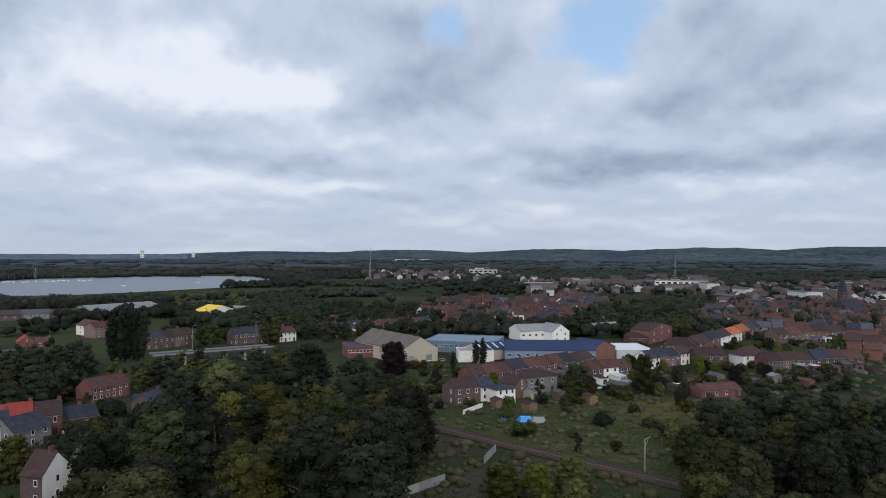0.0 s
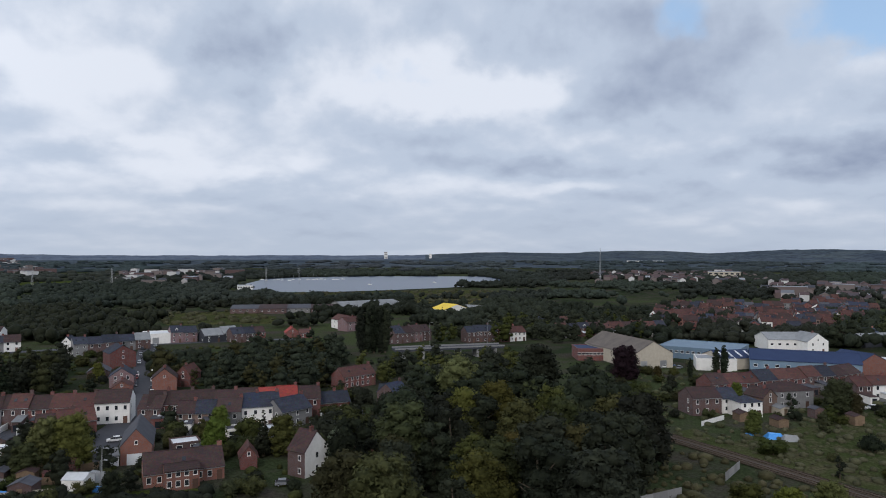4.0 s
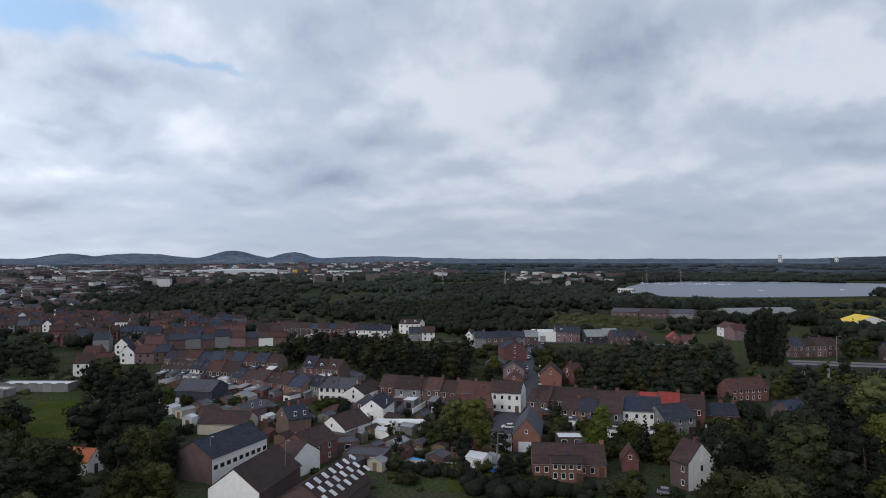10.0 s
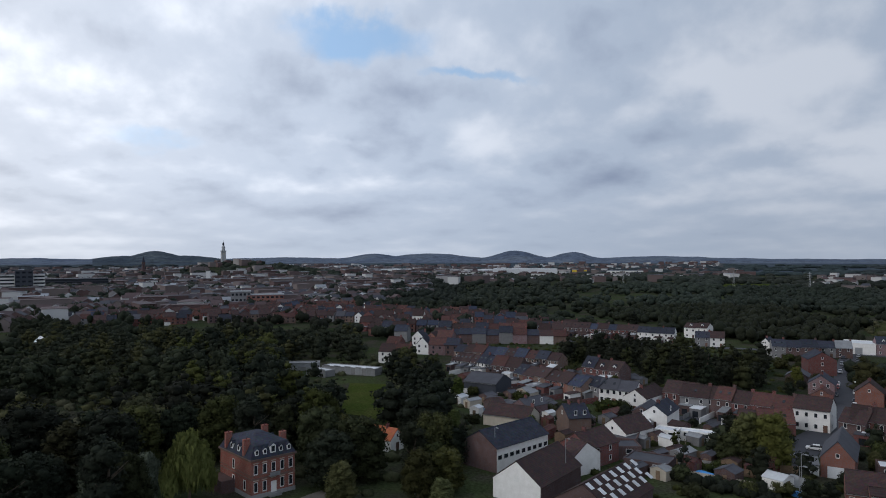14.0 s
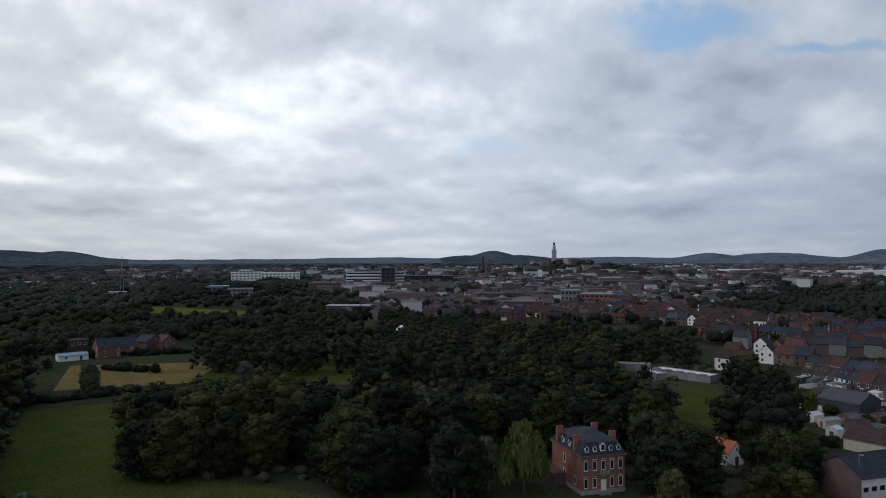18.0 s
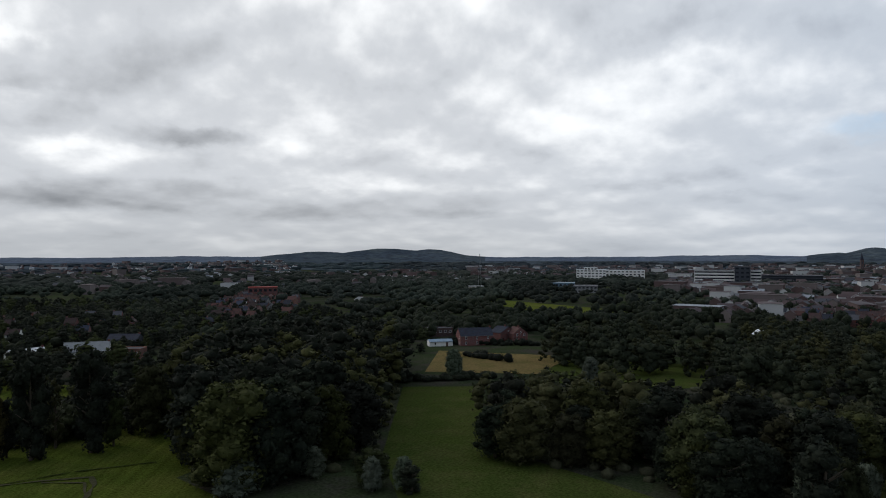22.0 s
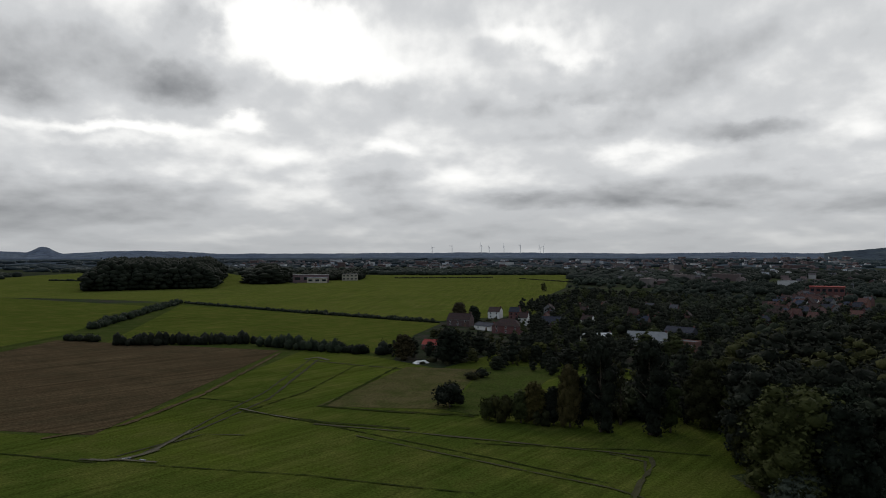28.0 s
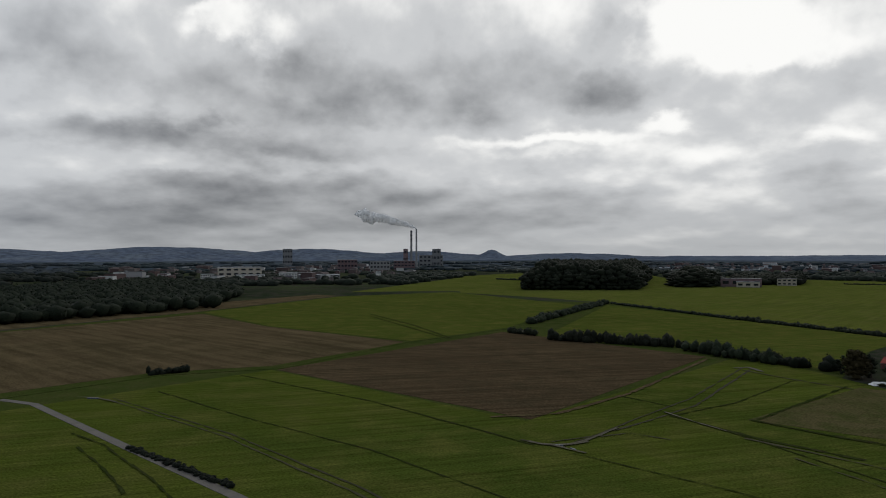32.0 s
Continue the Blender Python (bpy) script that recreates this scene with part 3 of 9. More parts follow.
def gable_walls(w, d, eave, ridge, along="x"):
    s = Shape()
    x, e, r = w / 2, eave, ridge
    if along == "x":
        s.face((-x, 0, -1), (x, 0, -1), (x, 0, e), (-x, 0, e)).face((x, d, -1), (-x, d, -1), (-x, d, e), (x, d, e))
        s.face((x, 0, -1), (x, d, -1), (x, d, e), (x, d / 2, r), (x, 0, e)).face((-x, d, -1), (-x, 0, -1), (-x, 0, e), (-x, d / 2, r), (-x, d, e))
        s.face((-x, 0, e), (x, 0, e), (x, d / 2, r), (-x, d / 2, r)).face((x, d, e), (-x, d, e), (-x, d / 2, r), (x, d / 2, r))
    else:
        s.face((-x, 0, -1), (x, 0, -1), (x, 0, e), (0, 0, r), (-x, 0, e)).face((x, d, -1), (-x, d, -1), (-x, d, e), (0, d, r), (x, d, e))
        s.face((x, 0, -1), (x, d, -1), (x, d, e), (x, 0, e)).face((-x, d, -1), (-x, 0, -1), (-x, 0, e), (-x, d, e))
        s.face((-x, 0, e), (0, 0, r), (0, d, r), (-x, d, e)).face((0, 0, r), (x, 0, e), (x, d, e), (0, d, r))
    return s


def slab(s, a, b, c, d, t):
    """A sheet of thickness t over the quad a b c d, raised along its normal."""
    a, b, c, d = (Vector(p) for p in (a, b, c, d))
    n = (b - a).cross(d - a).normalized() * t
    lo, hi = (a, b, c, d), (a + n, b + n, c + n, d + n)
    i = len(s.v)
    s.v += [tuple(p) for p in lo + hi]
    s.f += [tuple(i + k for k in q) for q in ((3, 2, 1, 0), (4, 5, 6, 7), (0, 1, 5, 4), (1, 2, 6, 5), (2, 3, 7, 6), (3, 0, 4, 7))]


def coat(parent, w, eave, ridge, along, mat):
    """A coat of render on the front wall alone."""
    x = w / 2 - 0.02
    ring = [(-x, -1), (x, -1), (x, eave), (-x, eave)] if along == "x" else [(-x, -1), (x, -1), (x, eave), (0, ridge - 0.05), (-x, eave)]
    s, k = Shape(), len(ring)
    s.v = [(a, 0.0, z) for a, z in ring] + [(a, -0.03, z) for a, z in ring]
    s.f = [tuple(range(k, 2 * k))] + [(j, (j + 1) % k, k + (j + 1) % k, k + j) for j in range(k)]
    part("render_coat", s.mesh("render_coat", mat), parent, label="painted render coat")


def gable_roof(w, d, eave, ridge, along="x", over=0.3, side=0.12, t=0.16):
    s = Shape()
    if along == "x":
        k = (ridge - eave) / (d / 2)
        x = w / 2 + side
        lo = eave - over * k
        slab(s, (-x, -over, lo + 0.03), (x, -over, lo + 0.03), (x, d / 2, ridge + 0.03), (-x, d / 2, ridge + 0.03), t)
        slab(s, (x, d + over, lo + 0.03), (-x, d + over, lo + 0.03), (-x, d / 2, ridge + 0.03), (x, d / 2, ridge + 0.03), t)
        s.box(-x, x, d / 2 - 0.14, d / 2 + 0.14, ridge + 0.1, ridge + 0.1 + t)
    else:
        k = (ridge - eave) / (w / 2)
        x = w / 2 + over
        lo = eave - over * k
        slab(s, (-x, d + side, lo + 0.03), (-x, -side, lo + 0.03), (0, -side, ridge + 0.03), (0, d + side, ridge + 0.03), t)
        slab(s, (x, -side, lo + 0.03), (x, d + side, lo + 0.03), (0, d + side, ridge + 0.03), (0, -side, ridge + 0.03), t)
        s.box(-0.14, 0.14, -side, d + side, ridge + 0.1, ridge + 0.1 + t)
    return s


def hip_roof(w, d, eave, ridge, inset=None, over=0.35, y0=0.0):
    inset = min(w, d) / 2 * 0.95 if inset is None else inset
    s = Shape()
    x, e = w / 2 + over, eave
    q = [(-x, y0 - over, e), (x, y0 - over, e), (x, y0 + d + over, e), (-x, y0 + d + over, e)]
    if w >= d:
        p = [(-w / 2 + inset, y0 + d / 2, ridge), (w / 2 - inset, y0 + d / 2, ridge)]
        s.face(q[0], q[1], p[1], p[0]).face(q[1], q[2], p[1]).face(q[2], q[3], p[0], p[1]).face(q[3], q[0], p[0])
    else:
        p = [(0, y0 + inset, ridge), (0, y0 + d - inset, ridge)]
        s.face(q[0], q[1], p[0]).face(q[1], q[2], p[1], p[0]).face(q[2], q[3], p[1]).face(q[3], q[0], p[0], p[1])
    s.face(*[(a, b, e) for a, b, _ in reversed(q)])
    return s


FOOT = []
OPEN = []


def claim(ang, w, mid, d):
    """Remember a footprint, so that nothing is planted on it."""
    c, s = math.cos(radians(ang)), math.sin(radians(ang))
    foot = (mid[0] - s * d / 2, mid[1] + c * d / 2, c, s, w / 2, d / 2)
    reach = int((w + d) / 2 / 40) + 1
    gx, gy = int(foot[0] // 40), int(foot[1] // 40)
    for i in range(gx - reach, gx + reach + 1):
        for j in range(gy - reach, gy + reach + 1):
            GRID.setdefault((i, j), []).append(foot)


def in_open(p):
    return any(x0 < p[0] < x1 and y0 < p[1] < y1 and inside(p, ring) for x0, x1, y0, y1, ring in OPEN)


GRID = {}
CLEAR = ()


def cleared(p):
    return any(inside(p, ring) for ring in CLEAR)


def built(p, gap=2.5):
    for x, y, c, s, w, d in GRID.get((int(p[0] // 40), int(p[1] // 40)), ()):
        dx, dy = p[0] - x, p[1] - y
        if abs(dx * c + dy * s) < w + gap and abs(dy * c - dx * s) < d + gap:
            return True
    return False



def house(a, b, d, eave, ridge, wall, roof, label, name="house", category="house", along="x", floors=2, cols=2, chimneys=1,
          skylights=0, dormers=0, gable=(0, 0), hip=False, door=True, group="", wide=1.0, tall=1.4, back=0, garage=0, front=None):
    """A house whose front runs from a to b (left to right as one faces it) and whose body lies d metres deep behind it."""
    ang, w, mid = frame_of(a, b)
    h = root(name, pose(mid[0], mid[1], 0, 0, 0, ang), label, category, group)
    claim(ang, w, mid, d)
    if hip:
        body = Shape().box(-w / 2, w / 2, 0, d, -1, eave)
        part("wall", body.mesh("wall", wall), h)
        part("roof", hip_roof(w, d, eave, ridge).mesh("roof", roof), h)
    else:
        part("wall", gable_walls(w, d, eave, ridge, along).mesh("wall", wall), h)
        part("roof", gable_roof(w, d, eave, ridge, along).mesh("roof", roof), h)
    if front:
        coat(h, w, eave, ridge, along, front)
    step = eave / max(floors, 1)
    for fl in range(floors):
        for c in range(cols):
            x = -w / 2 + w * (c + 0.5) / cols
            if fl == 0 and door and c == cols - 1:
                add_door(h, x, 0)
                continue
            add_window(h, x, -0.035 if front else -0.005, fl * step + 0.9, 0, min(wide, w / cols * 0.7), tall)
    if garage:
        add_door(h, 0, 0, 0, garage, 2.6, SHEET_LIGHT, "garage_door")
    for side, k in ((-1, gable[0]), (1, gable[1])):
        for j in range(k):
            z = 0.9 + (j % 2) * step
            add_window(h, side * (w / 2 + 0.005), d * (0.3 + 0.4 * (j // 2)), z, 90 * side, 0.9, 1.3)
    if along == "y" and not hip and ridge - eave > 2.0:
        add_window(h, 0, -0.005, eave + 0.3, 0, 0.8, 1.0)
    for j in range(back):
        x = w / 2 - w * (j % 2 + 0.5) / 2
        add_window(h, x, d + 0.005, 0.9 + step * (j // 2), 180, 1.0, 1.3)
    if not hip and along == "x":
        gut = kept(("gutter", round(w, 1)), lambda: Shape().box(-w / 2, w / 2, -0.1, 0.04, -0.12, 0).mesh("gutter", METAL))
        part("gutter", gut, h, pose(0, -0.32, eave - 0.15))
    for j in range(chimneys):
        if along == "x":
            add_chimney(h, (w / 2 - 0.5) * (-1 if j else 1), d / 2, ridge - 0.8, ridge + 0.9, wall if wall in (BRICK_RED, BRICK_BROWN, BRICK_ORANGE) else BRICK_RED, 0.5)
        else:
            add_chimney(h, 0, d * (0.75 if j else 0.3), ridge - 0.8, ridge + 0.9, BRICK_RED, 0.5)
    if along == "x" and (skylights or dormers):
        slope = math.degrees(math.atan2(ridge - eave, d / 2))
        for j in range(skylights):
            x = -w / 2 + w * (j + 0.5) / skylights
            sky = kept("skylight", lambda: Shape().box(-0.4, 0.4, -0.55, 0.55, 0, 0.1).mesh("skylight", GLASS))
            part("skylight", sky, h, pose(x, d * 0.25, (eave + ridge) / 2 + 0.2, slope, 0, 0))
        for j in range(dormers):
            x = -w / 2 + w * (j + 0.5) / dormers
            dm = kept("dormer", lambda: gable_walls(1.3, 2.2, 1.3, 1.9, "y").mesh("dormer", WHITE))
            ob = part("dormer", dm, h, pose(x, d * 0.12, eave + 0.4))
            dr = kept("dormer_roof", lambda: gable_roof(1.3, 2.2, 1.3, 1.9, "y", 0.15, 0.1, 0.08).mesh("dormer_roof", SLATE))
            part("dormer_roof", dr, ob)
            part("pane", kept("dormer_pane", lambda: Shape().box(-0.4, 0.4, -0.03, 0, 0.25, 1.2).mesh("pane", GLASS)), ob)
    return h


WALLNAMES = {}
ROOFNAMES = {}
for mat_, word_ in ((BRICK_RED, "red brick"), (BRICK_ORANGE, "orange brick"), (BRICK_BROWN, "dark brown brick"), (BRICK_PINK, "pale pink brick"),
                    (BRICK_TAN, "tan brick"), (WHITE, "white rendered"), (GREY, "grey rendered"), (CREAM, "cream rendered"), (DARKWALL, "dark clad"), (CONCRETE, "grey concrete")):
    WALLNAMES[mat_.name] = word_
for mat_, word_ in ((TILE_BROWN, "brown tiled roof"), (TILE_RED, "reddish tiled roof"), (TILE_BRIGHT, "bright red tiled roof"), (TILE_ORANGE, "orange tiled roof"),
                    (SLATE, "dark slate roof"), (SLATE_BLUE, "blue-grey slate roof"), (SHEET_DARK, "flat dark roof"), (SHEET_GREY, "grey sheet roof")):
    ROOFNAMES[mat_.name] = word_


def rear_parts(h, w, wall, rnd):
    """What backs of terraced houses have: a low extension with its own roof and door, and a yard wall."""
    x0, k, d, e = -w / 2 + 0.15, rnd.uniform(0.45, 0.7) * w, rnd.uniform(3.0, 6.5), rnd.uniform(2.5, 3.3)
    if rnd.random() < 0.5:
        x0 = w / 2 - 0.15 - k
    skin = rnd.choice((wall, wall, WHITE, GREY, BRICK_BROWN))
    ext = part("extension", Shape().box(x0, x0 + k, -d, -0.02, -1, e).mesh("extension", skin), h, label="low rear extension")
    top, lean = rnd.choice((SHEET_DARK, SHEET_DARK, SHEET_GREY, SHEET_LIGHT, TILE_BROWN)), rnd.uniform(0.1, 0.9)
    s = Shape()
    slab(s, (x0 - 0.12, -d - 0.2, e + 0.01), (x0 + k + 0.12, -d - 0.2, e + 0.01), (x0 + k + 0.12, -0.02, e + lean), (x0 - 0.12, -0.02, e + lean), 0.12)
    part("extension_roof", s.mesh("extension_roof", top), ext)
    if rnd.random() < 0.4:
        part("skylight", kept("flat_skylight", lambda: Shape().box(-0.5, 0.5, -0.7, 0.7, 0, 0.22, 0.1).mesh("skylight", SHEET_LIGHT)), ext, pose(x0 + k / 2, -d / 2, e + 0.14 + lean * 0.5))
    part("pane", kept("wide_pane", lambda: Shape().box(-0.9, 0.9, -0.04, 0, 0.1, 2.0).mesh("pane", GLASS)), ext, pose(x0 + k / 2, -d, 0.1))
    ln = d + rnd.uniform(2.0, 8.0)
    part("yard_wall", Shape().box(w / 2 - 0.1, w / 2 + 0.1, -ln, -0.05, -0.6, rnd.uniform(1.5, 2.2)).mesh("yard_wall", rnd.choice((BRICK_BROWN, CONCRETE, WHITE, BRICK_RED))), h, label="yard wall")


def terrace(a, b, n, d, eave, ridge, walls, roofs, group, seed=1, cols=2, chim=0.6, skyl=0.3, dorm=0.0, floors=2, ends=True, rear=False):
    """A row of n attached houses whose fronts run from a to b."""
    rnd = random.Random(seed)
    cut = [i / n + (rnd.uniform(-0.12, 0.12) / n if 0 < i < n else 0) for i in range(n + 1)]
    for i in range(n):
        p = (a[0] + (b[0] - a[0]) * cut[i], a[1] + (b[1] - a[1]) * cut[i])
        q = (a[0] + (b[0] - a[0]) * cut[i + 1], a[1] + (b[1] - a[1]) * cut[i + 1])
        dz = rnd.uniform(-0.35, 0.35)
        wall, roof = rnd.choice(walls), rnd.choice(roofs)
        h = house(p, q, d + rnd.uniform(-0.2, 0.2), eave + dz, ridge + dz * 1.3 + rnd.uniform(-0.2, 0.2), wall, roof,
              "attached %s terraced house with a %s" % (WALLNAMES[wall.name], ROOFNAMES[roof.name]), "terraced_house", "house",
              floors=floors, cols=cols, chimneys=int(rnd.random() < chim), skylights=int(rnd.random() < skyl) * rnd.choice((1, 2)),
              dormers=int(rnd.random() < dorm), gable=((1, 0) if i == 0 and ends else (0, 1) if i == n - 1 and ends else (0, 0)), group=group,
              wide=rnd.choice((0.9, 1.0, 1.2)), tall=rnd.choice((1.3, 1.5)))
        if rear:
            rear_parts(h, math.hypot(q[0] - p[0], q[1] - p[1]), wall, random.Random(seed * 31 + i))


def hall(a, b, d, eave, ridge, wall, roof, label, along="x", name="warehouse", category="warehouse", strips=0, doors=0, flat=False, windows=0, front=None):
    """A large shed: walls, roof sheet with ribs, roof lights, doors."""
    ang, w, mid = frame_of(a, b)
    h = root(name, pose(mid[0], mid[1], 0, 0, 0, ang), label, category)
    claim(ang, w, mid, d)
    if flat:
        part("wall", Shape().box(-w / 2, w / 2, 0, d, -1, eave).mesh("wall", wall), h)
        r = Shape().box(-w / 2 + 0.25, w / 2 - 0.25, 0.25, d - 0.25, eave + 0.004, eave + 0.08)
        part("roof", r.mesh("roof", roof), h)
        rim = Shape()
        rim.box(-w / 2 - 0.05, w / 2 + 0.05, -0.05, 0.25, eave, eave + 0.35).box(-w / 2 - 0.05, w / 2 + 0.05, d - 0.25, d + 0.05, eave, eave + 0.35)
        rim.box(-w / 2 - 0.05, -w / 2 + 0.25, 0.25, d - 0.25, eave, eave + 0.35).box(w / 2 - 0.25, w / 2 + 0.05, 0.25, d - 0.25, eave, eave + 0.35)
        part("parapet", rim.mesh("parapet", wall), h)
    else:
        part("wall", gable_walls(w, d, eave, ridge, along).mesh("wall", wall), h)
        part("roof", gable_roof(w, d, eave, ridge, along, 0.4, 0.25, 0.15).mesh("roof", roof), h)
        if along == "x" and strips:
            k = math.degrees(math.atan2(ridge - eave, d / 2))
            ln = math.hypot(ridge - eave, d / 2) * 0.7
            for i in range(strips):
                x = -w / 2 + w * (i + 0.5) / strips
                st = kept(("strip", round(ln, 1)), lambda: Shape().box(-0.5, 0.5, -ln / 2, ln / 2, 0, 0.08).mesh("roof_light", SHEET_LIGHT))
                part("roof_light", st, h, pose(x, d * 0.25, (eave + ridge) / 2 + 0.22, k, 0, 0))
    if front:
        coat(h, w, eave, ridge, along, front)
    for i in range(doors):
        x = -w / 2 + w * (i + 0.5) / doors
        add_door(h, x, 0, 0, 3.2, 3.4, METAL, "roller_door")
    for i in range(windows):
        add_window(h, -w / 2 + w * (i + 0.5) / windows, -0.035 if front else -0.005, eave * 0.5, 0, 1.6, 1.2)
    return h


# ---------------------------------------------------------------- trees
def ico(sub=1):
    bm = bmesh.new()
    bmesh.ops.create_icosphere(bm, subdivisions=sub, radius=1.0)
    v = np.array([x.co[:] for x in bm.verts])
    f = np.array([[x.index for x in q.verts] for q in bm.faces])
    bm.free()
    return v, f


ICO1, ICO2 = ico(1), ico(2)


def np_mesh(name, verts, tris, mat, smooth=False):
    me = bpy.data.meshes.new(name)
    verts, tris = np.asarray(verts, np.float32), np.asarray(tris, np.int32)
    me.vertices.add(len(verts))
    me.vertices.foreach_set("co", verts.ravel())
    me.loops.add(tris.size)
    me.loops.foreach_set("vertex_index", tris.ravel())
    me.polygons.add(len(tris))
    me.polygons.foreach_set("loop_start", np.arange(0, tris.size, 3, dtype=np.int32))
    me.materials.append(mat)
    if smooth:
        me.polygons.foreach_set("use_smooth", np.ones(len(tris), bool))
    me.update(calc_edges=True)
    return me


def facing(rng, u, loose):
    """Two short axes across a direction that strays from u."""
    n = u + rng.normal(size=u.shape) * loose
    n /= np.linalg.norm(n, axis=-1, keepdims=True)
    a = np.cross(n, rng.normal(size=u.shape))
    a /= np.linalg.norm(a, axis=-1, keepdims=True)
    return a, np.cross(n, a)


def leaves(rng, centres, radii, per, size, squash=1.0, hang=0.0, ball=None):
    """A crown of rounded, dented lobes with small leaf clumps (one triangle each) standing out all round them."""
    V, T, off = [], [], 0
    iv, it = ball or ICO1
    for c, r in zip(centres, radii):
        dent = 1 + 0.16 * np.sin(iv @ rng.normal(size=(3, 3)) * 3.1).sum(1, keepdims=True) / 1.7 + rng.uniform(-0.07, 0.07, (len(iv), 1))
        V.append(iv * r * (0.8 if per > 20 else 0.74) * dent * (1, 1, squash) + c), T.append(it + off)
        off += len(iv)
        n = max(8, int(per * r * r))
        u = rng.normal(size=(n, 3))
        u[:, 2] += 0.25
        u /= np.linalg.norm(u, axis=1, keepdims=True)
        p = c + u * r * rng.uniform(0.72, 1.16 if per > 20 else 1.1, (n, 1)) * (1, 1, squash)
        t1, t2 = facing(rng, u, 0.9)
        s = size * rng.uniform(0.5, 1.35, (n, 1))
        if hang:
            t2 = np.tile((0.0, 0.0, -1.0), (n, 1)) * hang
        tri = np.stack([p - t1 * s * 0.62 - t2 * s * 0.4, p + t1 * s * 0.62 - t2 * s * 0.35, p + t2 * s * 0.75], 1).reshape(-1, 3)
        V.append(tri)
        T.append(np.arange(3 * n).reshape(-1, 3) + off)
        off += 3 * n
    return np.concatenate(V), np.concatenate(T)


def trunk_shape(h, r, limbs, reach, seed):
    rnd = random.Random(seed)
    s = Shape().tube((0, 0, -0.5), (0, 0, h * 0.45), r, r * 0.65, 7).tube((0, 0, h * 0.45), (rnd.uniform(-.4, .4), rnd.uniform(-.4, .4), h * 0.85), r * 0.62, r * 0.2, 6)
    for i in range(limbs):
        a = 2 * math.pi * i / limbs + rnd.uniform(-0.4, 0.4)
        z = h * rnd.uniform(0.28, 0.55)
        s.tube((0, 0, z), (math.cos(a) * reach * 0.8, math.sin(a) * reach * 0.8, z + h * rnd.uniform(0.12, 0.25)), r * 0.4, r * 0.1, 5)
    return s


SHAPES = {}


def make_tree(kind, seed, mat, fine=True):
    """A template 12 m tall: (trunk mesh, crown mesh)."""
    rng = np.random.default_rng(seed)
    h = 12.0
    per, size = (62.0, 0.33) if fine else (8.5, 0.56)
    hang, squash = 0.0, 0.9
    if kind == "broad":
        # lobes over an egg that is widest a third of the way up, each a billow of its own
        k = 30 if fine else 9
        z = (np.arange(k) + rng.uniform(0, 1, k)) / k
        a = np.arange(k) * 2.4 + rng.uniform(-0.5, 0.5, k)
        w = np.sqrt(np.clip(1 - ((z - 0.36) / 0.66) ** 2, 0.04, 1)) * rng.uniform(0.75, 1.1, k)
        c = np.stack([np.cos(a) * w * 2.9, np.sin(a) * w * 2.9, 1.3 + z * 9.4], 1)
        r = rng.uniform(0.8, 1.5, k) * (1 if fine else 1.3)
        c = np.concatenate([c, [(0, 0, 3.0), (0, 0, 6.0), (0, 0, 8.4)]])
        r = np.concatenate([r, [3.1, 3.3, 2.5]])
    elif kind == "tall":
        k = 24 if fine else 12
        z = np.linspace(0.6, 11.2, k)
        a = rng.uniform(0, 6.28, k)
        w = 2.5 * np.sin(np.clip((z - 1) / 11.6, 0.05, 0.97) * math.pi) ** 0.6
        w = np.where(z < 5, np.maximum(w, 1.7), w)
        c = np.stack([np.cos(a) * w * 0.6, np.sin(a) * w * 0.6, z], 1)
        r = rng.uniform(1.2, 1.8, k) * np.clip(w / 2.5, 0.45, 1)
    elif kind == "column":
        k = 14
        z = np.linspace(1.0, 11.2, k)
        w = 1.15 * np.sin(np.clip((z + 1.2) / 13.0, 0.05, 0.97) * math.pi) ** 0.7
        c = np.stack([rng.normal(size=k) * 0.18, rng.normal(size=k) * 0.18, z], 1)
        r = np.maximum(w, 0.35)
        squash, size = 1.3, 0.4
    elif kind == "conifer":
        k = 26
        z = np.linspace(1.0, 11.6, k)
        w = 2.6 * (1 - z / 12.3)
        a = np.arange(k) * 2.4
        c = np.stack([np.cos(a) * w * 0.55, np.sin(a) * w * 0.55, z], 1)
        r = np.maximum(w * 0.62, 0.25)
        squash, per, size = 0.55, per * 1.3, 0.4
    elif kind == "willow":
        k = 24
        a = rng.uniform(0, 6.28, k)
        q = np.sqrt(rng.uniform(0, 1, k))
        z = 10.4 - q * q * 7.2 + rng.uniform(-0.6, 0.3, k)
        c = np.stack([np.cos(a) * q * 4.2, np.sin(a) * q * 4.2, z], 1)
        r = rng.uniform(1.1, 1.7, k)
        hang, squash, per, size = 1.9, 1.25, per * 1.2, 0.55
    else:
        k = 9 if fine else 6
        c = np.stack([rng.uniform(-1.6, 1.6, k), rng.uniform(-1.6, 1.6, k), rng.uniform(0.7, 2.6, k)], 1)
        r = rng.uniform(1.0, 1.6, k)
        h = 3.4
    v, t = leaves(rng, c, r, per, size, squash, hang)
    crown = np_mesh("crown", v, t, mat, True)
    SHAPES[crown.name] = (v, t, mat)
    tr = trunk_shape(h, {"bush": 0.12, "column": 0.2}.get(kind, 0.34), 0 if kind in ("column", "conifer") else 6, 2.6 if kind != "bush" else 1.0, seed)
    return tr.mesh("trunk", BARK), crown


